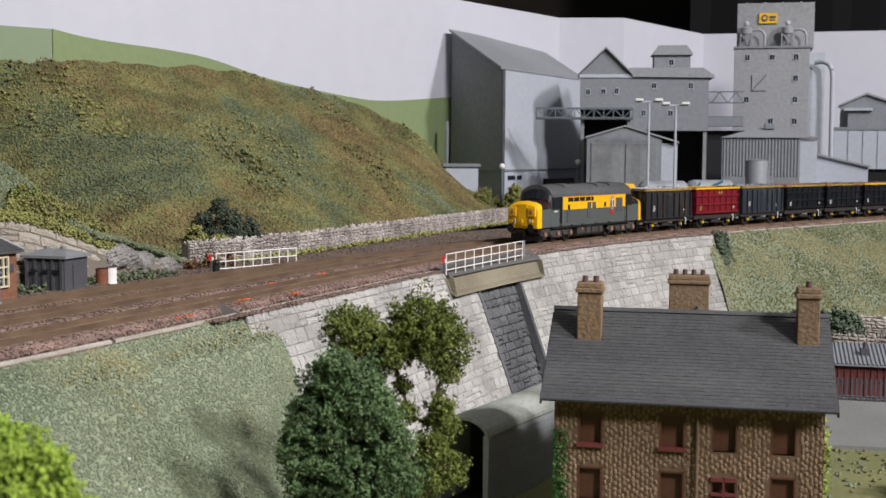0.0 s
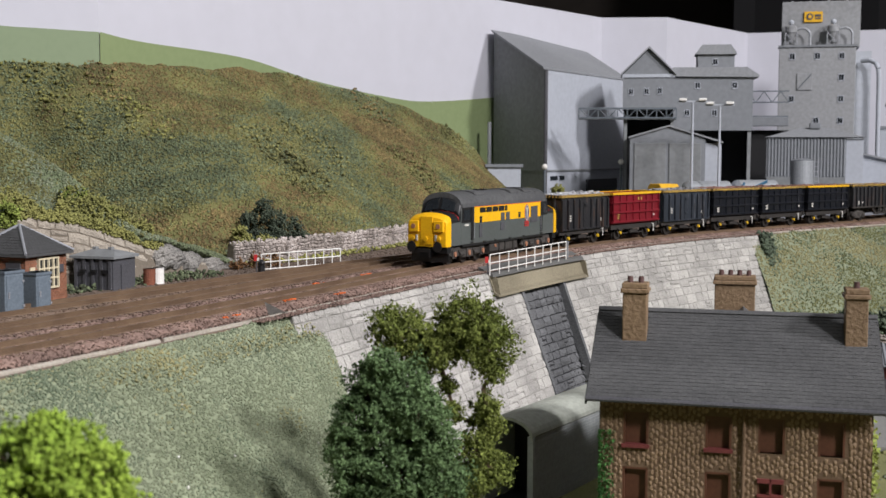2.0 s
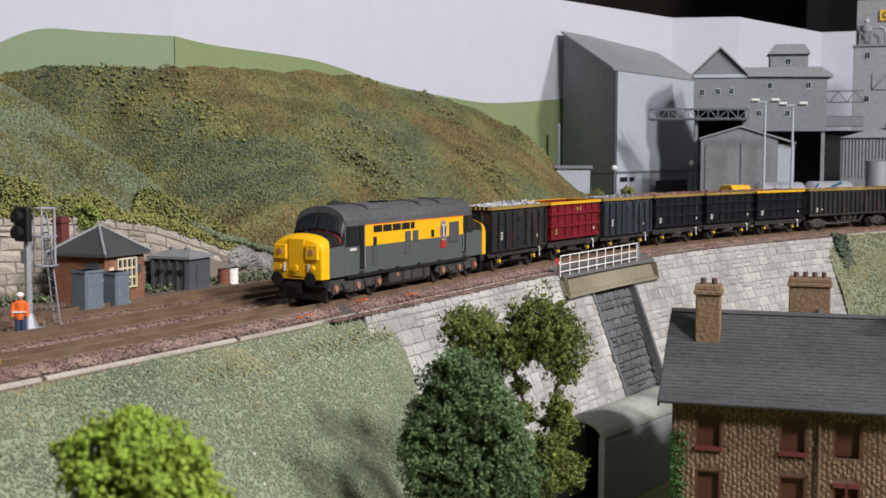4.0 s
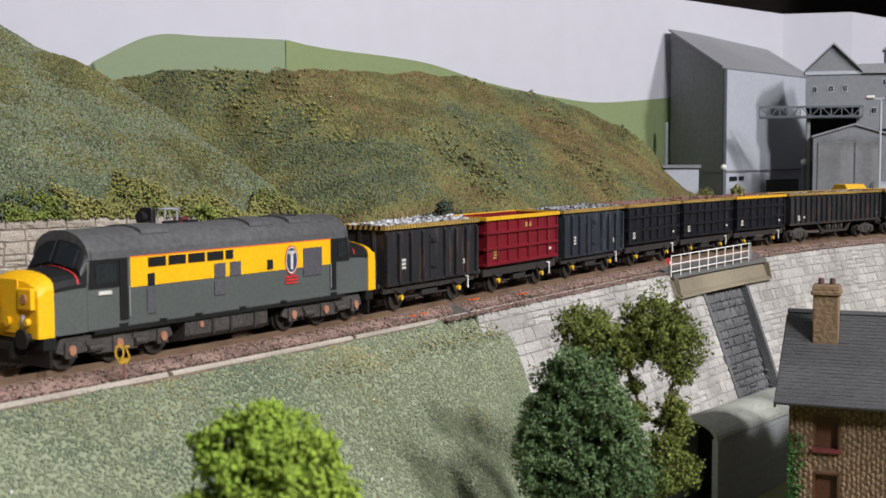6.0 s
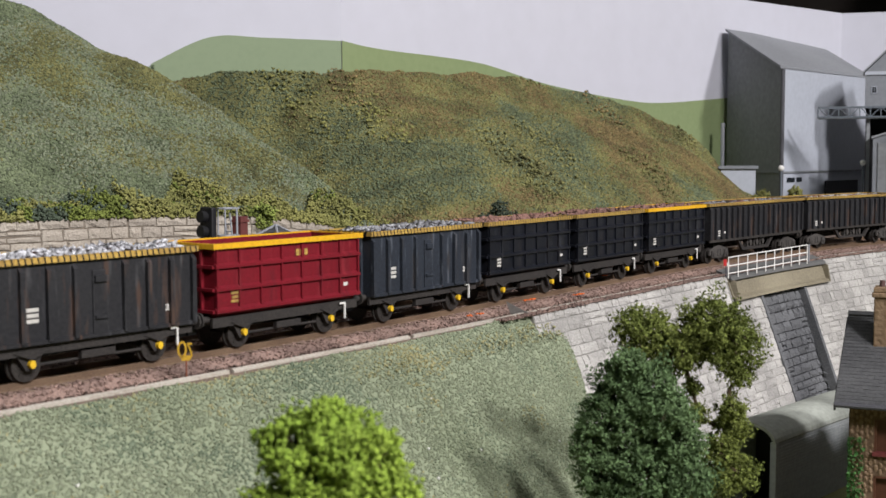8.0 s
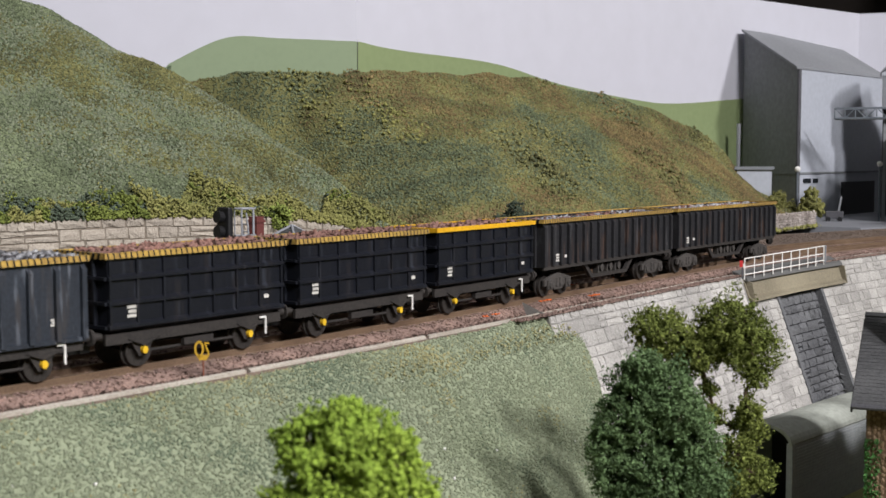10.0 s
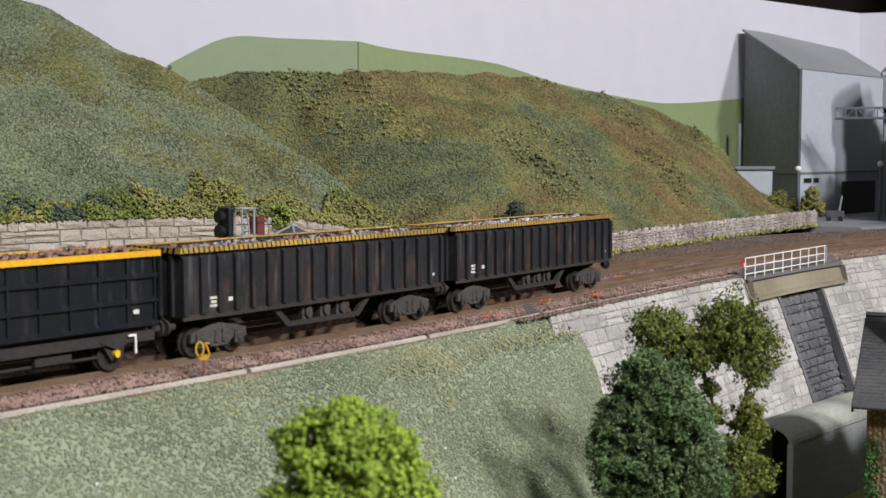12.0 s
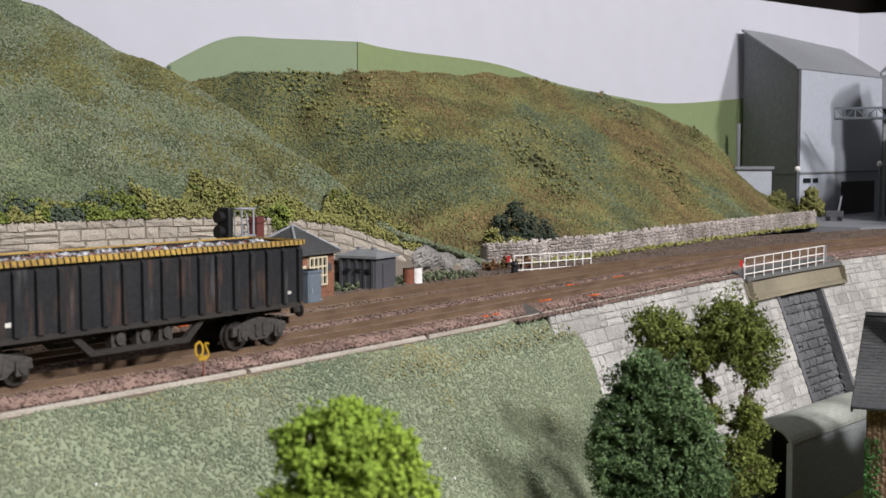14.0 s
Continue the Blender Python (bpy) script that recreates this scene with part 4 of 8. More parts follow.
        for x in (-0.020, -0.004, 0.012, 0.024):
            part("tread", Shape().box(x, x + 0.0022, o0, o1, 0.0071, 0.0076), M_LBLACK, t)
        part("valance", Shape().box(-0.046, 0.046, *sorted((y - s * 0.0006, y - s * 0.0001)), 0.0062, 0.0071), M_LBLACK, t)
    for c in (1, -1):
        # nose: a rounded bonnet that drops towards the front
        rings = []
        for f, drop, sh in ((0, 0, 1.0), (0.55, 0.0003, 0.99), (0.85, 0.0009, 0.965), (1.0, 0.0022, 0.93)):
            x = c * (XB + (XN - XB) * f)
            rings.append([(x, y * sh, z - (drop if z > 0.012 else 0)) for y, z in half_round(W - 0.0002, Z0, 0.0162, 0.0030, 10)])
        part("nose", Shape().loft(rings), M_LGREY, t, smooth=False)
        deck = []
        for f, drop, sh in ((0.02, 0, 1.0), (0.40, 0.0002, 0.992), (0.69, 0.0005, 0.98)):
            deck.append([(c * (XB + (XN - XB) * f), y * sh, z - drop) for y, z in half_round(W - 0.0001, 0.0156, 0.0163, 0.0031, 10)])
        part("nose_deck", Shape().loft(deck), M_LBLACK, t, "black top of the nose")
        face = []
        for f, drop, sh in ((0.70, 0.0003, 0.987), (0.88, 0.0008, 0.972), (1.0, 0.0018, 0.945), (1.012, 0.0026, 0.90)):
            x = c * (XB + (XN - XB) * f)
            face.append([(x, y * sh, z - (drop if z > 0.012 else 0)) for y, z in half_round(W + 0.0000, Z0 - 0.0001, 0.0163, 0.0031, 12)])
        part("nose_end", Shape().loft(face), M_LYELLOW, t, "warning-yellow nose end")
        xf = c * (XN + 0.0002)
        part("nose_door", Shape().box(*sorted((xf, xf + c * 0.0004)), -0.0028, 0.0028, 0.0076, 0.0178), M_LYELLOW, t, bevel=0.0003)
        for s in (-1, 1):
            part("headcode_box", Shape().box(*sorted((xf - c * 0.0006, xf + c * 0.0010)), *sorted((s * 0.0034, s * 0.0078)), 0.0122, 0.0162), M_LYELLOW, t, bevel=0.0003)
            part("marker_light", Shape().rod((xf + c * 0.0009, s * 0.0056, 0.0143), (xf + c * 0.0013, s * 0.0056, 0.0143), 0.0009, 14), M_AXLE, t)
            part("tail_lamp", Shape().rod((xf, s * 0.0058, 0.0099), (xf + c * 0.0011, s * 0.0058, 0.0099), 0.0007, 12), M_RIMBRIGHT, t)
            part("lamp_iron", Shape().box(*sorted((xf, xf + c * 0.0008)), s * 0.0043 - 0.0003, s * 0.0043 + 0.0003, 0.0090, 0.0112), M_LABEL, t)
            part("buffer", Shape().rod((c * 0.0585, s * 0.0059, 0.0070), (c * 0.0632, s * 0.0059, 0.0070), 0.0009, 12).rod((c * 0.0632, s * 0.0059, 0.0070), (c * 0.0638, s * 0.0059, 0.0070), 0.0019, 16), M_LBLACK, t)
        part("headlamp", Shape().rod((xf, 0, 0.0098), (xf + c * 0.0014, 0, 0.0098), 0.0009, 14), M_LYELLOW, t)
        part("buffer_beam", Shape().box(*sorted((c * 0.0565, c * 0.0600)), -0.0086, 0.0086, 0.0046, 0.0070), M_LBLACK, t)
        part("coupling", Shape().box(*sorted((c * 0.0595, c * 0.0640)), -0.0020, 0.0020, 0.0032, 0.0050).box(*sorted((c * 0.0630, c * 0.0640)), -0.0028, 0.0028, 0.0032, 0.0062), M_LBLACK, t)
        part("snow_plough", Shape().prism([(-0.0085, 0.0012), (0.0085, 0.0012), (0.0085, 0.0044), (-0.0085, 0.0044)], "x", *sorted((c * 0.0575, c * 0.0583))), M_LBLACK, t)
        # windscreen: black curved hood with two panes
        hood = []
        for x, k in ((XB - 0.0015, 1.0), (XB + 0.0016, 0.97)):
            rise = (TOP - Z1 - 0.0001) if x < XB else 0.0029
            z1 = Z1 if x < XB else 0.0176
            hood.append([(c * x, y * k, z) for y, z in half_round(W + 0.00005, 0.0160, z1, rise, 12)])
        part("cab_front", Shape().loft(hood), M_LBLACK, t)
        for s in (-1, 1):
            part("windscreen", Shape().add([(c * (XB + 0.0016), s * 0.0008, 0.0202), (c * (XB + 0.0016), s * 0.0068, 0.0192), (c * (XB - 0.0006), s * 0.0066, 0.0225), (c * (XB - 0.0010), s * 0.0008, 0.0243),
                                            (c * (XB + 0.0021), s * 0.0008, 0.0202), (c * (XB + 0.0021), s * 0.0068, 0.0192), (c * (XB + 0.0001), s * 0.0066, 0.0225), (c * (XB - 0.0002), s * 0.0008, 0.0243)],
                                           [(0, 1, 2, 3), (4, 5, 6, 7), (0, 1, 5, 4), (1, 2, 6, 5), (2, 3, 7, 6), (3, 0, 4, 7)]), M_PANE, t)
            part("wiper", Shape().rod((c * (XB + 0.0024), s * 0.0045, 0.0178), (c * (XB + 0.0008), s * 0.0030, 0.0212), 0.00012, 5), M_STEEL, t)
        part("red_trim", Shape().loft([[(c * (XB + 0.0023 + d), y, z + 0.00012) for y, z in half_round(W - 0.0001, 0.0161, 0.0162, 0.0032, 12)[1:-1]] for d in (0, 0.0004)], closed=False), M_RED, t)
        # bogie
        bg = part("bogie", Shape().box(c * 0.0381 - 0.0175, c * 0.0381 + 0.0175, -0.0035, 0.0035, 0.0042, 0.0070), M_FRAME, t)
        for s in (-1, 1):
            fr = Shape().prism([(c * 0.0381 + q, z) for q, z in ((-0.0178, 0.0036), (-0.0165, 0.0062), (-0.006, 0.0066), (0.006, 0.0066), (0.0165, 0.0062), (0.0178, 0.0036), (0.0150, 0.0028), (0.0090, 0.0030), (0.0060, 0.0022), (-0.0060, 0.0022), (-0.0090, 0.0030), (-0.0150, 0.0028))], "y", *sorted((s * 0.0066, s * 0.0076)))
            part("side_frame", fr, M_BOGIE, bg, bevel=0.0002)
            for q in (-0.0139, 0, 0.0139):
                part("axle_box", Shape().box(c * 0.0381 + q - 0.0017, c * 0.0381 + q + 0.0017, *sorted((s * 0.0074, s * 0.0082)), 0.0022, 0.0054), M_BOGIE, bg, bevel=0.0003)
                part("axle_end", Shape().rod((c * 0.0381 + q, s * 0.0082, 0.0038), (c * 0.0381 + q, s * 0.0087, 0.0038), 0.0010, 12), M_AXLE, bg)
            for q in (-0.0070, 0.0070):
                part("spring", Shape().rod((c * 0.0381 + q - 0.002, s * 0.0079, 0.0036), (c * 0.0381 + q + 0.002, s * 0.0079, 0.0036), 0.0008, 8).box(c * 0.0381 + q - 0.0025, c * 0.0381 + q + 0.0025, *sorted((s * 0.0074, s * 0.0081)), 0.0044, 0.0052), M_BOGIE, bg)
        for q in (-0.0139, 0, 0.0139):
            wheelset(bg, c * 0.0381 + q, 0.0032)
    tank = part("fuel_tank", Shape().prism([(-0.0084, 0.0030), (-0.0070, 0.0018), (0.0070, 0.0018), (0.0084, 0.0030), (0.0084, 0.0074), (-0.0084, 0.0074)], "x", -0.0135, 0.0170), M_BOGIE, t, bevel=0.0003)
    for s in (-1, 1):
        for x in (-0.0085, 0.0005, 0.0070):
            part("tank_strap", Shape().box(x, x + 0.0007, *sorted((s * 0.0083, s * 0.0088)), 0.0026, 0.0074), M_FRAME, tank)
        part("gauge", Shape().rod((0.0115, s * 0.0083, 0.0050), (0.0115, s * 0.0088, 0.0050), 0.0007, 10), M_AXLE, tank)
    part("roof_join", Shape().box(-0.0385, -0.0380, -0.0070, 0.0070, 0.0240, 0.0248), M_LROOF, t)
    return t


def load_heap(parent, hl, hw, z, material, seed, full=1.0):
    """Crumpled scrap heaped in a wagon."""
    rng = np.random.default_rng(seed)
    n = int(420 * full * hl / 0.028)
    x = rng.uniform(-hl, hl, n)
    y = rng.uniform(-hw, hw, n)
    h = np.array([max(-0.002, 0.0008 * noise.noise(Vector((a * 130, b * 130, seed))) + 0.0009 * (1 - (b / hw) ** 2)) for a, b in zip(x, y)])
    crumbs("scrap_load", np.stack([x, y, z + h], -1), 0.0011, material, parent, seed=seed, flat=0.7)
    part("load_bed", Shape().box(-hl, hl, -hw, hw, z - 0.0035, z - 0.0006), M_SCRAPRUST, parent)


def rim(t, hl, hw, z, material, stripes, width=0.0009, tall=0.0011):
    """The yellow top rail of an open wagon, with black hazard stripes."""
    for s in (-1, 1):
        part("side_rail", Shape().box(-hl, hl, *sorted((s * hw, s * (hw - width))), z - tall, z), material, t, "yellow top rail")
        part("end_rail", Shape().box(*sorted((s * hl, s * (hl - width * 1.6))), -hw + width, hw - width, z - tall, z), material, t)
        if stripes:
            bars = Shape()
            n = int(2 * hl / 0.0016)
            for k in range(n):
                x = -hl + (k + 0.3) * 2 * hl / n
                bars.add([(x, s * (hw + 0.00006), z - tall), (x + 0.0004, s * (hw + 0.00006), z - tall), (x + 0.0007, s * (hw + 0.00006), z), (x + 0.0003, s * (hw + 0.00006), z),
                          (x + 0.0009, s * (hw - width), z + 0.00005), (x + 0.0005, s * (hw - width), z + 0.00005)], [(0, 1, 2, 3), (3, 2, 4, 5)])
            for k in range(9):
                y = -hw + 0.001 + k * (2 * hw - 0.002) / 9
                bars.add([(s * (hl + 0.00006), y, z - tall), (s * (hl + 0.00006), y + 0.0009, z - tall), (s * (hl + 0.00006), y + 0.0013, z), (s * (hl + 0.00006), y + 0.0004, z),
                          (s * (hl - width * 1.6), y + 0.0016, z + 0.00005), (s * (hl - width * 1.6), y + 0.0007, z + 0.00005)], [(0, 1, 2, 3), (3, 2, 4, 5)])
            part("hazard_stripes", bars, M_LBLACK, t)


def open_box(hl, hw, z0, z1, taper=0.0):
    """A hollow wagon body."""
    w = 0.0006
    sh = Shape()
    o = [(-hl, -hw), (hl, -hw), (hl, hw), (-hl, hw)]
    i = [(-hl + w, -hw + w), (hl - w, -hw + w), (hl - w, hw - w), (-hl + w, hw - w)]
    k = 1 - taper
    v = [(x * k, y, z0) for x, y in o] + [(x, y, z1) for x, y in o] + [(x, y, z1) for x, y in i] + [(x, y, z0 + w) for x, y in i]
    f = [(0, 1, 2, 3), (12, 13, 14, 15)]
    for a in range(4):
        b = (a + 1) % 4
        f += [(a, b, 4 + b, 4 + a), (4 + a, 4 + b, 8 + b, 8 + a), (8 + a, 8 + b, 12 + b, 12 + a)]
    return sh.add(v, f)


def four_wheels(t, hl, wb, z0, brake=True):
    """Underframe of a two-axle wagon with its springs, buffers and couplings."""
    part("underframe", Shape().box(-hl, hl, -0.0050, 0.0050, z0 - 0.0016, z0), M_FRAME, t)
    for s in (-1, 1):
        part("solebar", Shape().box(-hl, hl, *sorted((s * 0.0068, s * 0.0076)), z0 - 0.0019, z0 + 0.0001), M_FRAME, t)
        for c in (-1, 1):
            x = c * wb / 2
            part("axle_guard", Shape().prism([(x - 0.0034, z0 - 0.0016), (x - 0.0011, 0.0022), (x + 0.0011, 0.0022), (x + 0.0034, z0 - 0.0016)], "y", *sorted((s * 0.0062, s * 0.0070))), M_FRAME, t)
            part("spring", Shape().prism([(x - 0.0046, z0 - 0.0012), (x, 0.0042), (x + 0.0046, z0 - 0.0012), (x + 0.0040, z0 - 0.0012), (x, 0.0051), (x - 0.0040, z0 - 0.0012)], "y", *sorted((s * 0.0070, s * 0.0079))), M_FRAME, t)
            part("axle_box", Shape().rod((x, s * 0.0066, 0.0034), (x, s * 0.0080, 0.0034), 0.00075, 12), M_AXLEYEL, t, "yellow axle box")
            part("buffer", Shape().rod((c * hl, s * 0.0059, 0.0068), (c * (hl + 0.0026), s * 0.0059, 0.0068), 0.0007, 10).rod((c * (hl + 0.0026), s * 0.0059, 0.0068), (c * (hl + 0.0031), s * 0.0059, 0.0068), 0.0016, 14), M_FRAME, t)
        if brake:
            part("brake_gear", Shape().box(-0.0052, 0.0040, *sorted((s * 0.0056, s * 0.0068)), 0.0030, 0.0044).rod((-wb / 2, s * 0.0052, 0.0028), (wb / 2, s * 0.0052, 0.0028), 0.0003, 6), M_FRAME, t)
            part("brake_lever", Shape().box(-wb / 2 - 0.0050, -wb / 2 - 0.0046, *sorted((s * 0.0080, s * 0.0084)), 0.0030, 0.0068).box(-wb / 2 - 0.0050, -wb / 2 - 0.0028, *sorted((s * 0.0080, s * 0.0084)), 0.0064, 0.0068), M_WHITE, t, "white brake lever")
    for c in (-1, 1):
        part("coupling", Shape().box(*sorted((c * hl, c * (hl + 0.0030))), -0.0020, 0.0020, 0.0034, 0.0050), M_LBLACK, t)
        wheelset(t, c * wb / 2, 0.0030)


def labels(t, spots, hw):
    for x, z, w, h, m in spots:
        for s in (-1, 1):
            panel = Shape()
            y0, y1 = sorted((s * (hw + 0.00005), s * (hw + 0.00016)))
            rows = 3 if h > 0.0012 else 1
            for k in range(rows):
                zz = z + h * (k - rows / 2 + 0.5) / rows
                panel.box(-s * x - w / 2, -s * x + w / 2 - (0.0003 * (k % 2)), y0, y1, zz - h / rows * 0.33, zz + h / rows * 0.33)
            part("data_panel", panel, m, t)


def ribbed_wagon(material, label, seed, load):
    """Two-axle high-sided wagon with upright ribs and a side door."""
    t = thing("box_wagon", pose(0, 0, 0), label, "wagon", "wagons of the train")
    hl, hw, z0, z1 = 0.0272, 0.0083, 0.0069, 0.0222
    part("body", open_box(hl, hw, z0, z1), material, t)
    for s in (-1, 1):
        for k in range(9):
            x = -hl + 0.0004 + k * (2 * hl - 0.0008) / 8
            if k == 4:
                continue
            part("rib", Shape().prism([(s * hw, z0), (s * (hw + 0.0010), z0 + 0.0004), (s * (hw + 0.0010), z1 - 0.0022), (s * hw, z1 - 0.0013)], "x", x - 0.0006, x + 0.0006), material, t)
        part("side_door", Shape().box(-0.0020, 0.0020, *sorted((s * hw, s * (hw + 0.0004))), z0 + 0.0006, z1 - 0.0028), material, t, bevel=0.0002)
        part("door_hinge", Shape().box(-0.0017, 0.0017, *sorted((s * hw, s * (hw + 0.0010))), z1 - 0.0050, z1 - 0.0038).box(-0.0017, 0.0017, *sorted((s * hw, s * (hw + 0.0009))), z0 + 0.0034, z0 + 0.0040), material, t)
        part("bottom_rail", Shape().box(-hl, hl, *sorted((s * hw, s * (hw + 0.0006))), z0, z0 + 0.0007), material, t)
        for k in (-0.0050, 0, 0.0050):
            part("end_rib", Shape().box(*sorted((s * hl, s * (hl + 0.0009))), k - 0.0004, k + 0.0004, z0, z1 - 0.0011), material, t)
    rim(t, hl + 0.0010, hw + 0.0009, z1 + 0.0003, M_RIMYEL, True)
    load_heap(t, hl - 0.001, hw - 0.001, z1 - 0.0003, M_SCRAP, seed, load)
    four_wheels(t, hl, 0.0345, z0)
    labels(t, [(-0.0175, 0.0122, 0.0032, 0.0030, M_LABEL), (0.0195, 0.0108, 0.0020, 0.0014, M_LABEL)], hw)
    return t


def panelled_wagon(material, rimmat, stripes, label, seed, load, emblem=False):
    """Two-axle wagon with a grid of ribs in three tiers."""
    t = thing("box_wagon", pose(0, 0, 0), label, "wagon", "wagons of the train")
    hl, hw, z0, z1 = 0.0272, 0.0083, 0.0082, 0.0222
    part("body", open_box(hl, hw, z0, z1, 0.03), material, t)
    part("hopper_floor", Shape().loft([[(-hl * 0.86, -hw * 0.6, z0 - 0.0022), (hl * 0.86, -hw * 0.6, z0 - 0.0022), (hl * 0.86, hw * 0.6, z0 - 0.0022), (-hl * 0.86, hw * 0.6, z0 - 0.0022)], [(-hl * 0.97, -hw, z0), (hl * 0.97, -hw, z0), (hl * 0.97, hw, z0), (-hl * 0.97, hw, z0)]]), material, t)
    for s in (-1, 1):
        for k in range(8):
            x = -hl + 0.0006 + k * (2 * hl - 0.0012) / 7
            part("rib", Shape().box(x - 0.0003, x + 0.0003, *sorted((s * hw, s * (hw + 0.0006))), z0, z1 - 0.0011), material, t)
        for z in (z0 + 0.0003, z0 + 0.0048, z0 + 0.0095):
            part("cross_rail", Shape().prism([(s * hw, z - 0.0005), (s * (hw + 0.0008), z - 0.0003), (s * (hw + 0.0008), z + 0.0002), (s * hw, z + 0.0008)], "x", -hl, hl), material, t)
            part("end_rail_rib", Shape().box(*sorted((s * hl * 0.985, s * (hl + 0.0007))), -hw, hw, z - 0.0003, z + 0.0003), material, t)
        for k in (-0.0042, 0.0042):
            part("end_rib", Shape().box(*sorted((s * hl * 0.985, s * (hl + 0.0006))), k - 0.0003, k + 0.0003, z0, z1 - 0.0011), material, t)
        if emblem:
            em = Shape()
            for k in range(3):
                em.box(-s * 0.0040 + k * 0.0016 - 0.0022, -s * 0.0040 + k * 0.0016 - 0.0010, *sorted((s * (hw + 0.00005), s * (hw + 0.0002))), 0.0186, 0.0200)
            part("emblem_bar", em, M_RIMYEL, t)
    rim(t, hl + 0.0010, hw + 0.0009, z1 + 0.0003, rimmat, stripes, tall=0.0011)
    if load:
        load_heap(t, hl - 0.001, hw - 0.001, z1 - 0.0006, M_SCRAPRUST, seed, load)
    four_wheels(t, hl, 0.0330, z0 - 0.0012)
    labels(t, [(-0.0205, 0.0112, 0.0026, 0.0026, M_RIMYEL if emblem else M_LABEL), (0.0215, 0.0110, 0.0016, 0.0012, M_LABEL)], hw)
    return t


def bogie_wagon(label, seed):
    """Long black bogie wagon with many ribs."""
    t = thing("bogie_wagon", pose(0, 0, 0), label, "wagon", "wagons of the train")
    hl, hw, z0, z1 = 0.0505, 0.0087, 0.0088, 0.0222
    part("body", open_box(hl, hw, z0, z1), M_WBLACK, t)
    for s in (-1, 1):
        for k in range(19):
            x = -hl + 0.0005 + k * (2 * hl - 0.001) / 18
            part("rib", Shape().prism([(s * hw, z0), (s * (hw + 0.0010), z0 + 0.0003), (s * (hw + 0.0010), z1 - 0.0020), (s * hw, z1 - 0.0012)], "x", x - 0.0007, x + 0.0007), M_WBLACK, t)
        part("bottom_rail", Shape().box(-hl, hl, *sorted((s * hw, s * (hw + 0.0004))), z0 - 0.0008, z0 + 0.0002), M_FRAME, t)
        part("truss_frame", Shape().prism([(-0.0200, 0.0082), (-0.0140, 0.0036), (0.0140, 0.0036), (0.0200, 0.0082), (0.0180, 0.0082), (0.0128, 0.0046), (-0.0128, 0.0046), (-0.0180, 0.0082)], "y", *sorted((s * 0.0066, s * 0.0078))), M_FRAME, t)
        for x in (-0.0095, -0.0030, 0.0040):
            part("brake_cylinder", Shape().box(x, x + 0.0040, *sorted((s * 0.0052, s * 0.0072)), 0.0046, 0.0080).rod((x + 0.002, s * 0.0074, 0.0062), (x + 0.002, s * 0.0080, 0.0062), 0.0012, 10), M_BOGIE, t)
        for k in (-0.0060, -0.002, 0.002, 0.0060):
            part("end_rib", Shape().box(*sorted((s * hl, s * (hl + 0.0008))), k - 0.0004, k + 0.0004, z0, z1 - 0.0011), M_WBLACK, t)
    part("centre_sill", Shape().box(-hl, hl, -0.0022, 0.0022, 0.0062, z0), M_FRAME, t)
    for c in (-1, 1):
        bx = c * 0.0375
        bg = part("bogie", Shape().box(bx - 0.0030, bx + 0.0030, -0.0060, 0.0060, 0.0036, 0.0072), M_FRAME, t)
        for s in (-1, 1):
            part("side_frame", Shape().prism([(bx - 0.0092, 0.0030), (bx - 0.0090, 0.0050), (bx - 0.0040, 0.0060), (bx, 0.0066), (bx + 0.0040, 0.0060), (bx + 0.0090, 0.0050), (bx + 0.0092, 0.0030), (bx + 0.0050, 0.0034), (bx + 0.0026, 0.0018), (bx - 0.0026, 0.0018), (bx - 0.0050, 0.0034)], "y", *sorted((s * 0.0063, s * 0.0074))), M_BOGIE, bg, bevel=0.0002)
            for q in (-0.0062, 0.0062):
                part("axle_box", Shape().box(bx + q - 0.0015, bx + q + 0.0015, *sorted((s * 0.0072, s * 0.0080)), 0.0020, 0.0048).rod((bx + q, s * 0.008, 0.0034), (bx + q, s * 0.0084, 0.0034), 0.0010, 10), M_BOGIE, bg, bevel=0.0002)
            part("bolster_spring", Shape().rod((bx - 0.0012, s * 0.0074, 0.0028), (bx - 0.0012, s * 0.0074, 0.0052), 0.0007, 8).rod((bx + 0.0012, s * 0.0074, 0.0028), (bx + 0.0012, s * 0.0074, 0.0052), 0.0007, 8), M_BOGIE, bg)
            part("buffer", Shape().rod((c * hl, s * 0.0059, 0.0068), (c * (hl + 0.0024), s * 0.0059, 0.0068), 0.0007, 10).rod((c * (hl + 0.0024), s * 0.0059, 0.0068), (c * (hl + 0.0029), s * 0.0059, 0.0068), 0.0016, 14), M_FRAME, t)
        for q in (-0.0062, 0.0062):
            wheelset(bg, bx + q, 0.0030)
        part("coupling", Shape().box(*sorted((c * hl, c * (hl + 0.0030))), -0.0020, 0.0020, 0.0034, 0.0050), M_LBLACK, t)
    rim(t, hl + 0.0010, hw + 0.0010, z1 + 0.0003, M_RIMYEL, True)
    load_heap(t, hl - 0.001, hw - 0.001, z1 - 0.0013, M_SCRAP, seed, 0.4)
    load_heap(t, hl - 0.004, hw - 0.001, z1 - 0.0014, M_SCRAPRUST, seed + 1, 0.45)
    labels(t, [(-0.0405, 0.0112, 0.0026, 0.0024, M_LABEL), (-0.0350, 0.0114, 0.0014, 0.0012, M_LABEL), (0.0465, 0.0112, 0.0014, 0.0010, M_LABEL)], hw)
    return t


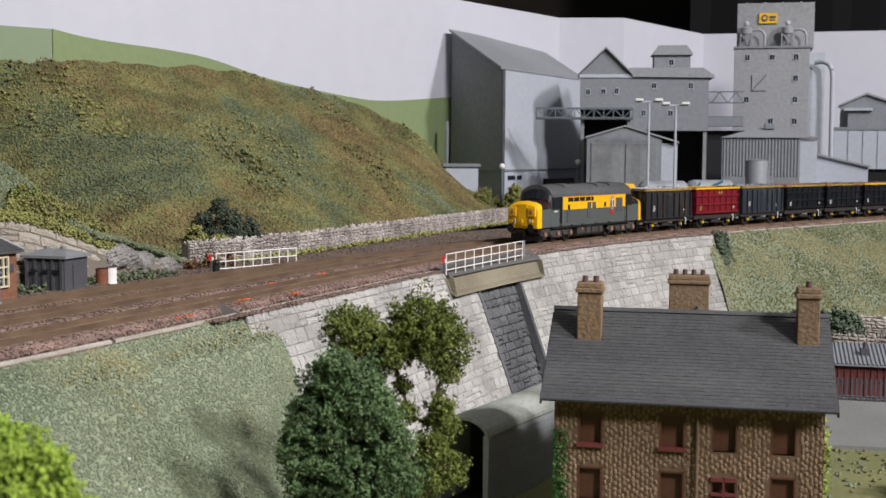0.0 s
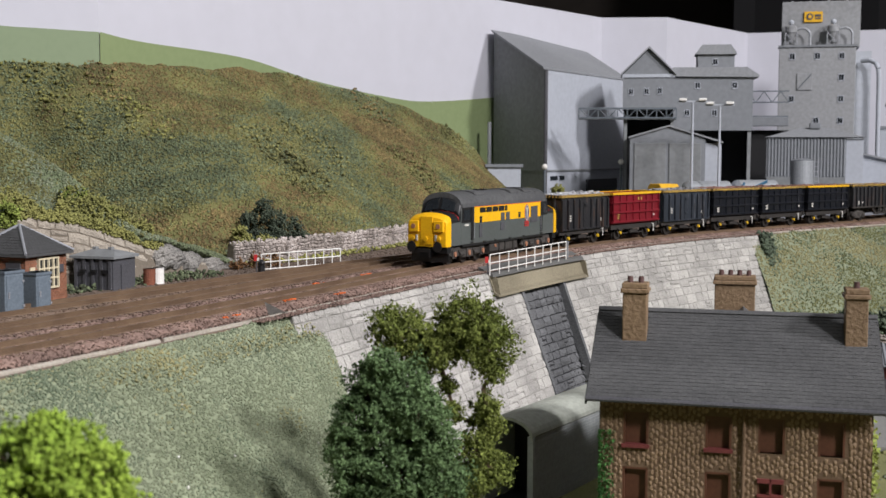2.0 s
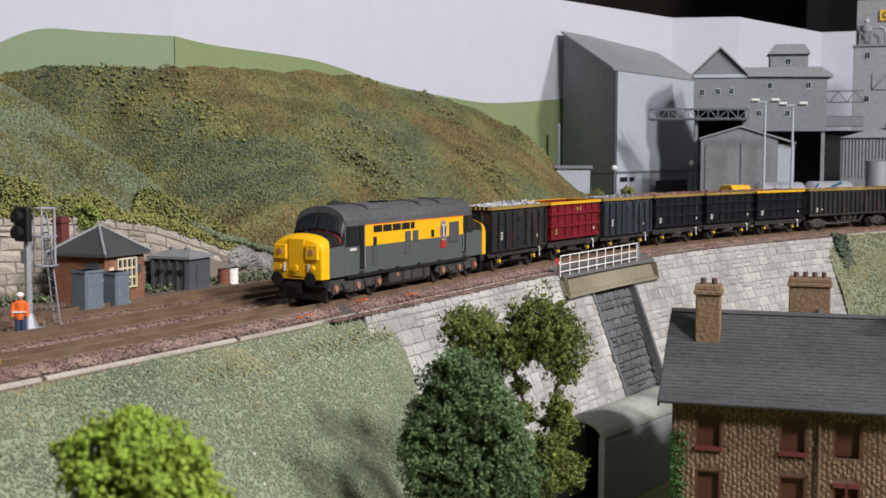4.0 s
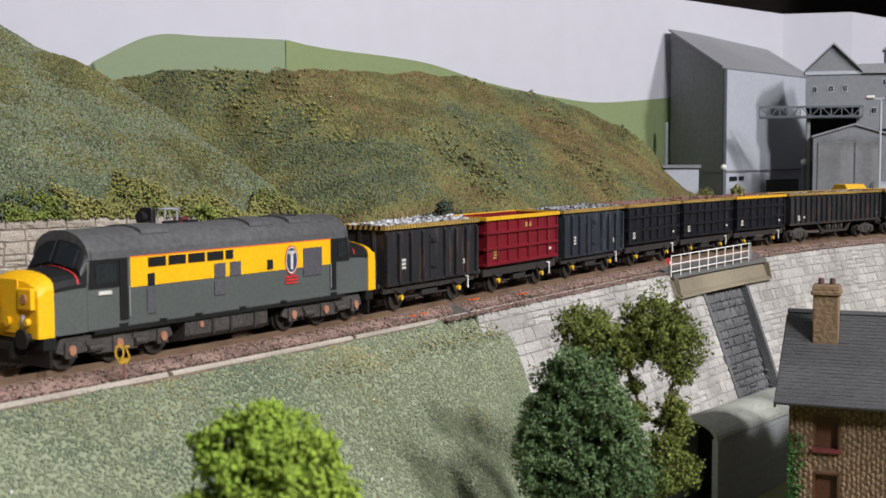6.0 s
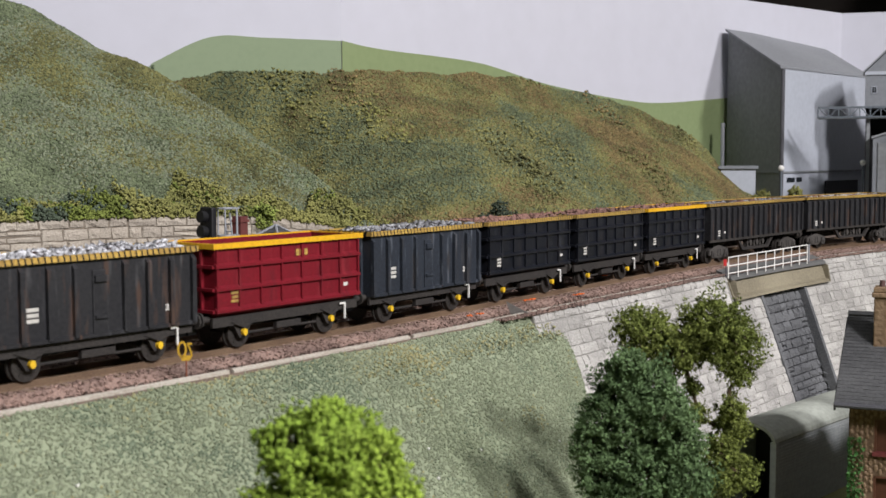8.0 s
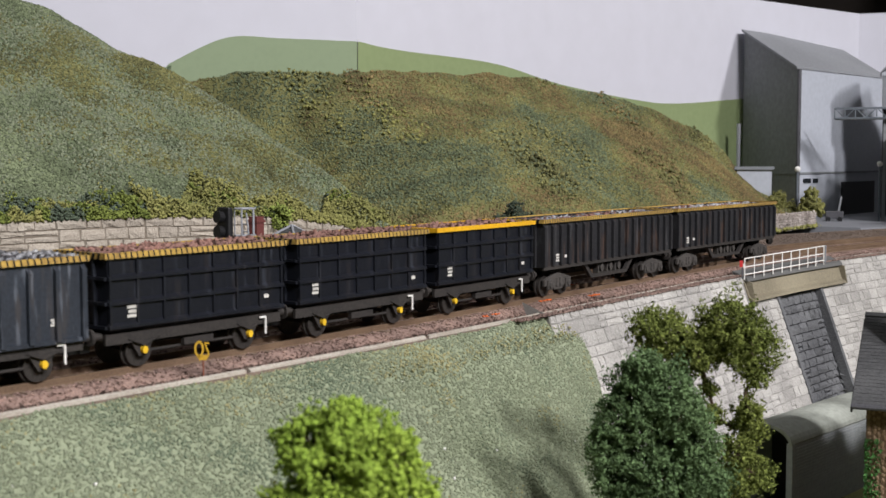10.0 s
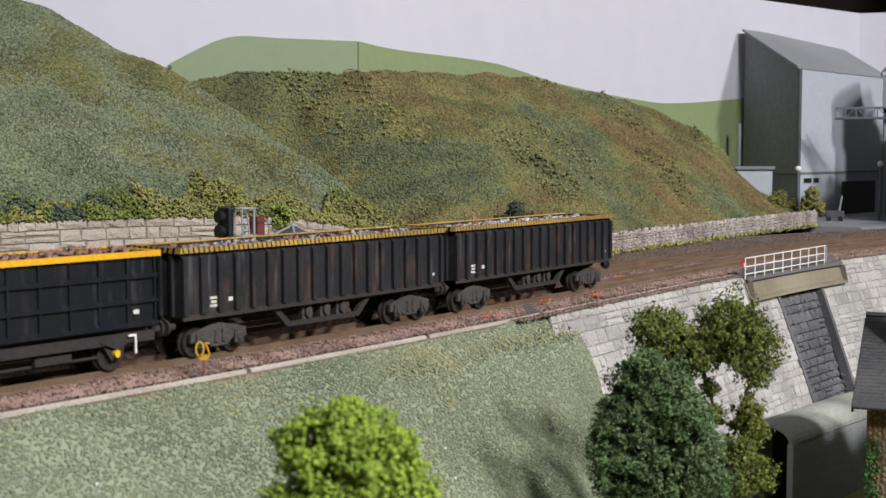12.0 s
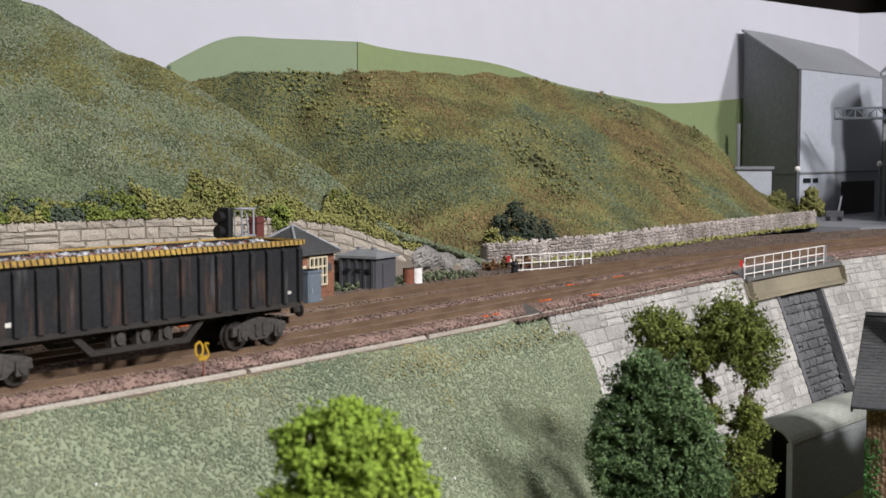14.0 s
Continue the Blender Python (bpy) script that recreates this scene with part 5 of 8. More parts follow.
# vehicles with the distance of their middle behind the locomotive's tail, and half their pivot spacing
TRAIN = [(class_diesel(), -0.0625, 0.0381),
         (ribbed_wagon(M_WBLACK, "weathered black two-axle wagon heaped with silver scrap", 71, 1.0), 0.0315, 0.0172),
         (panelled_wagon(M_WRED, M_RIMBRIGHT, False, "maroon red two-axle wagon with a bright yellow rim", 72, 0, True), 0.0925, 0.0165),
         (ribbed_wagon(M_WBLUE, "dark blue-grey two-axle wagon heaped with silver scrap", 73, 1.0), 0.1525, 0.0172),
         (panelled_wagon(M_WNAVY, M_RIMYEL, True, "blue-black two-axle wagon loaded with rusty scrap", 74, 1.0), 0.2128, 0.0165),
         (panelled_wagon(M_WNAVY, M_RIMYEL, True, "blue-black two-axle wagon with a striped yellow rim", 75, 1.0), 0.2728, 0.0165),
         (panelled_wagon(M_WNAVY, M_RIMBRIGHT, False, "blue-black two-axle wagon with a clean yellow rim", 76, 0.6), 0.3329, 0.0165),
         (bogie_wagon("long black bogie wagon with striped rim and scrap", 77), 0.4175, 0.0375),
         (bogie_wagon("long black bogie wagon at the tail of the train", 80), 0.5255, 0.0375)]
STRETCH[:] = 1.0, 1.0, 1.0


# ---- the works behind the railway ----
def window(parent, x, z, w, h, y=0.0):
    """A small sunk window with a pale frame on a wall that faces -y."""
    wd = part("window", Shape().box(x - w / 2, x + w / 2, y - 0.0006, y + 0.0002, z - h / 2, z - h / 2 + 0.0008).box(x - w / 2, x + w / 2, y - 0.0006, y + 0.0002, z + h / 2 - 0.0006, z + h / 2)
              .box(x - w / 2, x - w / 2 + 0.0006, y - 0.0006, y + 0.0002, z - h / 2, z + h / 2).box(x + w / 2 - 0.0006, x + w / 2, y - 0.0006, y + 0.0002, z - h / 2, z + h / 2).box(x - 0.0002, x + 0.0002, y - 0.0005, y + 0.0001, z - h / 2, z + h / 2), M_GREYLIGHT, parent)
    part("pane", Shape().box(x - w / 2 + 0.0005, x + w / 2 - 0.0005, y - 0.0003, y, z - h / 2 + 0.0006, z + h / 2 - 0.0005), M_PANE, wd)
    return wd


def facing(x, y, z=0.0, turn=0.0):
    """A pose whose -y side looks towards the viewer's corner of the room."""
    return pose(x, y, z, 0, 0, turn - math.degrees(math.atan2(x, y)))


BASE = -0.0036
# tall mono-pitch store against the backscene
st = thing("storage_shed", pose(0, 0, 0), "tall grey mono-pitch storage building with a curved sheet roof", "building")
A, B, C = (0.0075, 1.141), (0.0520, 1.062), (0.138, 1.215)
Dq = (A[0] + C[0] - B[0], A[1] + C[1] - B[1])
ZA, ZB = 0.1610, 0.1215
# shade is put into the end wall's grey, light into the side wall's
part("end_wall", Shape().add([(*A, BASE), (*B, BASE), (*B, ZB), (*A, ZA), (A[0] + 0.002, A[1] + 0.003, BASE), (B[0] + 0.002, B[1] + 0.003, BASE), (B[0] + 0.002, B[1] + 0.003, ZB), (A[0] + 0.002, A[1] + 0.003, ZA)], [(0, 1, 2, 3), (4, 5, 6, 7), (0, 1, 5, 4), (1, 2, 6, 5), (2, 3, 7, 6), (3, 0, 4, 7)]), M_GREYDARK, st, "grey end wall, darkened for its shaded side")
part("side_wall", Shape().add([(*B, BASE), (*C, BASE), (*C, ZB), (*B, ZB), (*A, BASE), (*Dq, BASE), (*Dq, ZA), (*A, ZA)], [(0, 1, 2, 3), (4, 5, 6, 7), (1, 5, 6, 2)]), M_GREYLIGHT, st, "grey side wall, paled for its lit side")
roof_rows = []
for f in np.linspace(0, 1, 9):
    zz = ZB + (ZA - ZB) * f
    p, q = np.array(B) + (np.array(A) - np.array(B)) * f, np.array(C) + (np.array(Dq) - np.array(C)) * f
    d = (q - p) * 0.03
    roof_rows.append([(*(p - d), zz + 0.0005), (*(q + d), zz + 0.0005), (*(q + d), zz + 0.0025), (*(p - d), zz + 0.0025)])
part("roof", Shape().loft(roof_rows), M_ROOFGREY, st, "grey sheet roof", smooth=False)
v = np.array(C) - np.array(B)
v /= np.linalg.norm(v)
nrm = np.array([v[1], -v[0]])
part("plinth_rail", Shape().loft([[(*(np.array(B) + v * k + nrm * o), z) for o, z in ((0, 0.034), (0.0012, 0.034), (0.0012, 0.0355), (0, 0.0355))] for k in (0, 0.178)]), M_GREYDARK, st)
w2 = (np.array(A) - np.array(B)) / np.linalg.norm(np.array(A) - np.array(B))
n2 = np.array([-w2[1], w2[0]])
part("plinth_rail", Shape().loft([[(*(np.array(B) + w2 * k + n2 * o), z) for o, z in ((0, 0.034), (0.0012, 0.034), (0.0012, 0.0355), (0, 0.0355))] for k in (0, 0.086)]), M_GREYDARK, st)
part("corner_post", Shape().rod((*B, BASE), (*B, ZB), 0.0016, 8), M_SHED, st)
for k in range(5):
    q = np.array(B) + v * (0.010 + 0.0048 * k + (0.004 if k > 2 else 0))
    part("window", Shape().loft([[(*(q + v * d + nrm * o), z) for o, z in ((0, 0.0262), (0.0010, 0.0262), (0.0010, 0.0300), (0, 0.0300))] for d in (0, 0.0036)]), M_PANE, st)
# black panel: a door, plus the cast shadow put into its colour
part("roller_door", Shape().loft([[(*(np.array(B) + v * k + nrm * o), z) for o, z in ((0, BASE), (0.0012, BASE), (0.0012, 0.026), (0, 0.026))] for k in (0.085, 0.155)]), M_LBLACK, st, "black door panel with the shadow there in its colour")
part("drain_pipe", Shape().rod((A[0] - 0.004, A[1] - 0.030, BASE), (A[0] - 0.004, A[1] - 0.030, 0.078), 0.0018, 8), M_STEEL, st)

hut = thing("office_hut", facing(0.016, 1.035), "small grey flat-roofed hut beside the store", "hut")
part("wall_shell", Shape().box(-0.014, 0.014, 0, 0.014, BASE, 0.038), M_GREYLIGHT, hut)
part("roof", Shape().box(-0.016, 0.016, -0.002, 0.016, 0.038, 0.0405), M_GREY, hut)

NEARER = 0.87
LOWER = (BASE - EYE * (1 - NEARER)) / NEARER


def drawn(m):
    """A pose drawn in towards the viewer's corner and made smaller to match."""
    return Matrix.Translation((0, 0, EYE * (1 - NEARER))) @ Matrix.Scale(NEARER, 4) @ m


# head house on its truss
hh = thing("head_house", drawn(facing(0.1385, 1.243)), "grey timber-clad head house raised on steel trusses", "building")
part("gable_block", Shape().prism([(0, 0.0945), (0.0505, 0.0945), (0.0505, 0.1300), (0.0253, 0.1545), (0, 0.1300)], "y", 0, 0.055), M_GREY, hh)
for sgn in (0, 1):
    e = [(-0.0022, 0.1288), (0.0253, 0.1555), (0.0253, 0.1575), (-0.0022, 0.1306)] if sgn == 0 else [(0.0253, 0.1555), (0.0527, 0.1288), (0.0527, 0.1306), (0.0253, 0.1575)]
    part("roof_slope", Shape().prism(e, "y", -0.004, 0.057), M_ROOFGREY, hh)
part("eave_board", Shape().box(-0.001, 0.0515, -0.0012, 0, 0.1265, 0.1298), M_GREYLIGHT, hh)
part("main_block", Shape().box(0.0505, 0.1285, 0.004, 0.070, 0.0735, 0.1270), M_GREY, hh)
part("main_roof", Shape().prism([(0.0495, 0.1275), (0.1340, 0.1265), (0.1340, 0.1285), (0.1225, 0.1365), (0.0495, 0.1365)], "y", 0.001, 0.074), M_ROOFGREY, hh)
part("lantern", Shape().box(0.0740, 0.1100, 0.006, 0.036, 0.1300, 0.1500), M_GREY, hh)
part("lantern_roof", Shape().prism([(0.0720, 0.1495), (0.1120, 0.1495), (0.1115, 0.1515), (0.1060, 0.1590), (0.0780, 0.1590), (0.0725, 0.1515)], "y", 0.003, 0.039), M_ROOFGREY, hh)
for x, z in ((0.0080, 0.1120), (0.0235, 0.1125), (0.0365, 0.1130)):
    window(hh, x, z, 0.0050, 0.0070)
for x, z, y in ((0.0740, 0.1185, 0.004), (0.1105, 0.1185, 0.004), (0.0640, 0.0910, 0.004), (0.0910, 0.0910, 0.004), (0.0910, 0.1420, 0.006)):
    window(hh, x, z, 0.0056, 0.0068, y)
for x in (0.052, 0.126):
    for y in (0.008, 0.066):
        part("leg", Shape().box(x - 0.0018, x + 0.0018, y - 0.0018, y + 0.0018, LOWER, 0.0735), M_GREYDARK, hh)
# black sheets stand in for the shade under the head house
part("bay_back", Shape().box(0.001, 0.1285, 0.0500, 0.0535, LOWER, 0.0950), M_LBLACK, hh, "black sheet standing for the shade in the loading bay")
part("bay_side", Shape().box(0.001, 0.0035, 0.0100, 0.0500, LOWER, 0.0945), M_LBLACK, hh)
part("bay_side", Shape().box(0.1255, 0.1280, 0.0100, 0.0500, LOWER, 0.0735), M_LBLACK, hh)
tr = thing("truss_gantry", drawn(facing(0.1325, 1.190)), "blue-grey steel lattice conveyor gantry", "gantry")
gx0, gx1 = -0.042, 0.0510
for z in (0.0838, 0.0930):
    for y in (-0.003, 0.012):
        part("chord", Shape().box(gx0, gx1, y - 0.0007, y + 0.0007, z, z + 0.0014), M_TRUSS, tr)
for k in range(11):
    x = gx0 + (gx1 - gx0) * k / 10
    part("post", Shape().box(x - 0.0005, x + 0.0005, -0.0036, -0.0024, 0.0838, 0.0940), M_TRUSS, tr)
    if k < 10:
        x2 = gx0 + (gx1 - gx0) * (k + 1) / 10
        part("brace", Shape().rod((x, -0.003, 0.0842 if k % 2 else 0.0938), (x2, -0.003, 0.0938 if k % 2 else 0.0842), 0.0005, 6), M_TRUSS, tr)
part("deck", Shape().box(gx0, gx1, -0.003, 0.012, 0.0830, 0.0840), M_GREYDARK, tr)
for x in (0.003, 0.0475):
    part("leg", Shape().box(x - 0.0016, x + 0.0016, 0.003, 0.006, LOWER, 0.0832), M_GREYDARK, tr)
tr2 = thing("truss_gantry", facing(0.268, 1.235), "dark steel lattice bridge between head house and tower", "gantry")
for z in (0.0870, 0.1010, 0.1120):
    part("chord", Shape().box(-0.006, 0.034, 0, 0.0012, z, z + 0.0012), M_TRUSS, tr2)
for k in range(5):
    part("brace", Shape().rod((-0.006 + k * 0.008, 0.0006, 0.1014 if k % 2 else 0.1124), (0.002 + k * 0.008, 0.0006, 0.1124 if k % 2 else 0.1014), 0.0005, 6), M_TRUSS, tr2)
part("walkway", Shape().box(-0.006, 0.034, -0.002, 0.012, 0.0780, 0.0870), M_GREY, tr2, bevel=0.0004)

# gabled shed under the head house
sh1 = thing("gabled_shed", drawn(facing(0.1365, 1.160)), "grey gabled shed with large sliding doors", "shed")
part("wall_shell", Shape().prism([(0, LOWER), (0.0700, LOWER), (0.0700, 0.0640), (0.0360, 0.0755), (0, 0.0650)], "y", 0, 0.075), M_GREY, sh1)
for e in ([(-0.0015, 0.0642), (0.0360, 0.0755), (0.0360, 0.0770), (-0.0015, 0.0660)], [(0.0360, 0.0755), (0.0860, 0.0600), (0.0860, 0.0618), (0.0360, 0.0770)]):
    part("roof_slope", Shape().prism(e, "y", -0.002, 0.077), M_ROOFGREY, sh1)
# paler grey than the front, for the light on this side
part("side_bay", Shape().box(0.0700, 0.0850, 0.003, 0.074, LOWER, 0.0600), M_GREYLIGHT, sh1, "grey side bay, paled for its lit side")
for x in (0.004, 0.0365):
    part("door_leaf", Shape().box(x, x + 0.0295, -0.0010, 0, LOWER, 0.0600), M_GREYDARK, sh1, bevel=0.0004)

# corrugated shed with a low hipped roof
sh2 = thing("corrugated_shed", facing(0.2590, 1.135), "grey corrugated shed with a low roof and vent", "shed")
part("wall_shell", Shape().box(0, 0.0700, 0, 0.052, BASE, 0.0655), M_GREY, sh2)
for k in range(24):
    x = 0.0012 + k * 0.00288
    part("rib", Shape().prism([(x, 0), (x + 0.0006, -0.0009), (x + 0.0012, -0.0009), (x + 0.0018, 0)], "z", 0.0300, 0.0650), M_GREY, sh2)
part("lower_band", Shape().box(0.0005, 0.0695, -0.0012, 0, BASE, 0.0290), M_GREYDARK, sh2)
# the side's stronger light is put into its paler grey
part("side_wall", Shape().box(0.0700, 0.0850, 0.001, 0.052, BASE, 0.0640), M_GREYLIGHT, sh2, "grey side wall with its brighter light in the colour")
part("roof", Shape().add([(-0.0015, -0.0025, 0.0655), (0.0870, -0.0025, 0.0655), (0.0870, 0.054, 0.0655), (-0.0015, 0.054, 0.0655), (0.030, 0.020, 0.0745), (0.055, 0.020, 0.0745)], [(0, 1, 5, 4), (1, 2, 5), (2, 3, 4, 5), (3, 0, 4), (0, 1, 2, 3)]), M_ROOFGREY, sh2)
part("roof_vent", Shape().box(0.038, 0.048, 0.014, 0.024, 0.0735, 0.0790), M_GREY, sh2, bevel=0.001)
tank = thing("storage_tank", facing(0.2790, 1.085), "upright silver cylindrical storage tank", "tank")
part("shell", Shape().rod((0, 0, BASE), (0, 0, 0.0445), 0.0098, 28), M_SILVER, tank, smooth=False)
part("lid", Shape().rod((0, 0, 0.0445), (0, 0, 0.0462), 0.0100, 28, 0.0040), M_GREY, tank)
part("ladder", Shape().box(0.0100, 0.0106, -0.002, -0.0012, BASE, 0.047).box(0.0140, 0.0146, -0.002, -0.0012, BASE, 0.047), M_STEEL, tank)
for k in range(11):
    part("rung", Shape().box(0.0102, 0.0144, -0.0019, -0.0013, 0.001 + k * 0.0042, 0.0016 + k * 0.0042), M_STEEL, tank)

# concrete tower
tw = thing("silo_tower", facing(0.2985, 1.262), "tall weathered concrete tower with small square windows", "tower")
part("shaft", Shape().box(0, 0.0745, 0, 0.070, BASE, 0.1590), M_CONCRETE, tw, bevel=0.0006)
# the tower's lit right side, given as a paler grey
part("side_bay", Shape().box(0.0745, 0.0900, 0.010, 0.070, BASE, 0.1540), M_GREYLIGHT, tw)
part("penthouse", Shape().box(0.0020, 0.0790, 0.018, 0.066, 0.1590, 0.2060), M_CONCRETE, tw, bevel=0.0006)
part("ledge", Shape().box(-0.0010, 0.0760, -0.0015, 0.020, 0.1582, 0.1602), M_GREY, tw)
for x, z in ((0.0130, 0.1490), (0.0375, 0.1490), (0.0610, 0.1490), (0.0610, 0.1275), (0.0610, 0.1060), (0.0130, 0.1060), (0.0610, 0.0840), (0.0375, 0.0840)):
    window(tw, x, z, 0.0058, 0.0070)
part("loading_door", Shape().box(0.0180, 0.0330, -0.0012, 0, 0.1150, 0.1320), M_CONCRETE, tw, bevel=0.0004)
part("door_brace", Shape().rod((0.0190, -0.0014, 0.1160), (0.0320, -0.0014, 0.1310), 0.0005, 6), M_TRUSS, tw)
part("loading_door", Shape().box(0.0400, 0.0520, 0.0170, 0.018, 0.1640, 0.1740), M_GREYDARK, tw)
for k in range(4):
    part("roof_finial", Shape().ball((0.012 + k * 0.018, 0.030, 0.2065), 0.0018, 8, 4), M_STEEL, tw)
sg = part("sign_panel", Shape().box(0.0240, 0.0420, 0.0160, 0.018, 0.1850, 0.1955), M_ADYELLOW, tw, "amber sign with a plain round mark")
part("sign_mark", Shape().rod((0.0295, 0.0160, 0.1903), (0.0295, 0.0155, 0.1903), 0.0034, 18), M_SHED, sg)
part("sign_mark_centre", Shape().rod((0.0295, 0.0155, 0.1903), (0.0295, 0.0152, 0.1903), 0.0018, 14), M_ADYELLOW, sg)
part("sign_bar", Shape().box(0.0345, 0.0405, 0.0154, 0.0160, 0.1878, 0.1890).box(0.0345, 0.0405, 0.0154, 0.0160, 0.1902, 0.1925), M_SHED, sg)
for x in (0.0115, 0.0525):
    cy = part("cyclone", Shape().rod((x, 0.008, 0.1735), (x, 0.008, 0.1795), 0.0058, 16).rod((x, 0.008, 0.1795), (x, 0.008, 0.1815), 0.0058, 16, 0.002).rod((x, 0.008, 0.1735), (x, 0.008, 0.1620), 0.0050, 16, 0.0016), M_CONCRETE, tw, "pale dust cyclone on a frame")
    part("cowl", Shape().ball((x, 0.008, 0.1840), 0.0028, 10, 6), M_GREYLIGHT, cy)
    fr = Shape()
    for dx in (-0.0058, 0.0058):
        for dy in (0.003, 0.013):
            fr.box(x + dx - 0.0005, x + dx + 0.0005, dy - 0.0005, dy + 0.0005, 0.1602, 0.1735)
    fr.rod((x - 0.0058, 0.003, 0.1605), (x + 0.0058, 0.003, 0.1730), 0.0004, 6).rod((x + 0.0058, 0.003, 0.1605), (x - 0.0058, 0.003, 0.1730), 0.0004, 6)
    part("cyclone_frame", fr, M_STEEL, cy)
    duct = Shape()
    arc = [(x + 0.0058, 0.008, 0.1770), (x + 0.012, 0.008, 0.1780), (x + 0.0165, 0.008, 0.1760), (x + 0.0185, 0.008, 0.1720), (x + 0.0185, 0.008, 0.1602)]
    for p, q in zip(arc, arc[1:]):
        duct.rod(p, q, 0.0013, 8)
    part("duct", duct, M_STEEL, cy)
pipe = thing("downpipe", facing(0.384, 1.235), "large pale grey elbow pipe down the tower side", "pipe")
arc = [(-0.010, 0.01, 0.1435), (-0.002, 0.006, 0.1440), (0.0035, 0.003, 0.1410), (0.0062, 0, 0.1350), (0.0070, 0, 0.1270), (0.0080, 0, BASE)]
ps = Shape()
for p, q in zip(arc, arc[1:]):
    ps.rod(p, q, 0.0023, 12)
part("pipe_run", ps, M_GREYLIGHT, pipe)

# loading shed and long store to the side of the tower
ld = thing("loading_shed", facing(0.3500, 1.150), "small grey lean-to shed with a dark arched doorway", "shed")
part("front_wall", Shape().prism([(0, BASE), (0.0060, BASE), (0.0060, 0.018), (0.0110, 0.024), (0.0340, 0.024), (0.0380, 0.018), (0.0380, BASE), (0.0480, BASE), (0.0480, 0.0390), (0, 0.0500)], "y", 0, 0.003), M_GREYLIGHT, ld)
part("roof", Shape().prism([(-0.002, 0.0505), (0.0500, 0.0385), (0.0500, 0.0402), (-0.002, 0.0522)], "y", -0.003, 0.045), M_ROOFGREY, ld)
# interior shade made by a black panel behind the doorway
part("dark_interior", Shape().box(0.001, 0.047, 0.040, 0.043, BASE, 0.038), M_LBLACK, ld)
part("side_wall", Shape().box(0.0460, 0.0480, 0.003, 0.043, BASE, 0.0390), M_GREY, ld)
rd = thing("loading_machine", facing(0.352, 1.140), "small red loading machine in the shed doorway", "machine")
part("machine_body", Shape().box(0.004, 0.030, 0.006, 0.018, 0.008, 0.016), M_RED, rd, bevel=0.001)
part("machine_cab", Shape().box(0.010, 0.020, 0.007, 0.017, 0.016, 0.022), M_LBLACK, rd)
part("chassis", Shape().box(0.005, 0.029, 0.007, 0.017, BASE, 0.008), M_LBLACK, rd)
lo = thing("long_store", facing(0.415, 1.262), "long pale grey panelled store", "building")
part("wall_shell", Shape().box(-0.014, 0.160, 0, 0.06, 0.0360, 0.0760), M_GREYLIGHT, lo)
for k in range(12):
    part("panel_joint", Shape().box(-0.012 + k * 0.0145, -0.0114 + k * 0.0145, -0.0005, 0, 0.0365, 0.0755), M_GREYDARK, lo)
# a black block takes the place of shade in the open bay
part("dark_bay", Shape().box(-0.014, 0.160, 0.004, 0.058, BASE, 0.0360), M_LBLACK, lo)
part("parapet", Shape().box(-0.016, 0.162, -0.001, 0.061, 0.0760, 0.0790), M_GREY, lo)
part("upper_gable", Shape().prism([(-0.006, 0.0790), (0.060, 0.0790), (0.060, 0.0990), (0.020, 0.1130), (-0.006, 0.1010)], "y", 0.020, 0.055), M_GREY, lo)
part("upper_roof", Shape().prism([(-0.008, 0.1005), (0.020, 0.1130), (0.062, 0.0985), (0.062, 0.1005), (0.020, 0.1150), (-0.008, 0.1025)], "y", 0.017, 0.058), M_ROOFGREY, lo)
part("roof_cabin", Shape().box(0.002, 0.022, 0.008, 0.020, 0.0790, 0.0960), M_GREY, lo)
part("cabin_roof", Shape().box(-0.002, 0.026, 0.004, 0.022, 0.0960, 0.0985), M_GREYLIGHT, lo)
# added black panels give the shade of the recess behind the yard
dk = thing("yard_shade", facing(0.220, 1.225), "black panels standing for shade in the covered loading bay", "shed")
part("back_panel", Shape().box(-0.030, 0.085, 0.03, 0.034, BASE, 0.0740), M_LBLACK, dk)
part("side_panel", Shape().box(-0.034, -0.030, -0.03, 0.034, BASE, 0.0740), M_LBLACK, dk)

# yard lamps
def mast(x, y, h):
    m = thing("yard_mast", facing(x, y), "tall grey floodlight mast with a T-shaped head", "lamp", "yard masts")
    part("pole", Shape().rod((0, 0, BASE), (0, 0, h), 0.0011, 10, 0.0009), M_GREYLIGHT, m)
    part("crossbar", Shape().box(-0.0110, 0.0110, -0.0010, 0.0010, h, h + 0.0012), M_GREYLIGHT, m)
    for s in (-1, 1):
        part("floodlight", Shape().box(*sorted((s * 0.0045, s * 0.0105)), -0.0035, 0.0015, h + 0.0010, h + 0.0030), M_WHITE, m, bevel=0.0004)


mast(0.1606, 0.9560, 0.0898)
mast(0.1817, 0.9570, 0.0872)


def globe_lamp(x, y, h):
    m = thing("globe_lamp", facing(x, y), "slim dark post with a white globe lamp", "lamp", "globe lamps")
    part("post", Shape().rod((0, 0, BASE), (0, 0, h), 0.0008, 8), M_TRUSS, m)
    part("globe", Shape().ball((0, 0, h + 0.0018), 0.0024, 12, 8), M_WHITE, m)


globe_lamp(0.1145, 1.035, 0.0410)
globe_lamp(0.0485, 1.000, 0.0370)

STRETCH[2] = 1.15
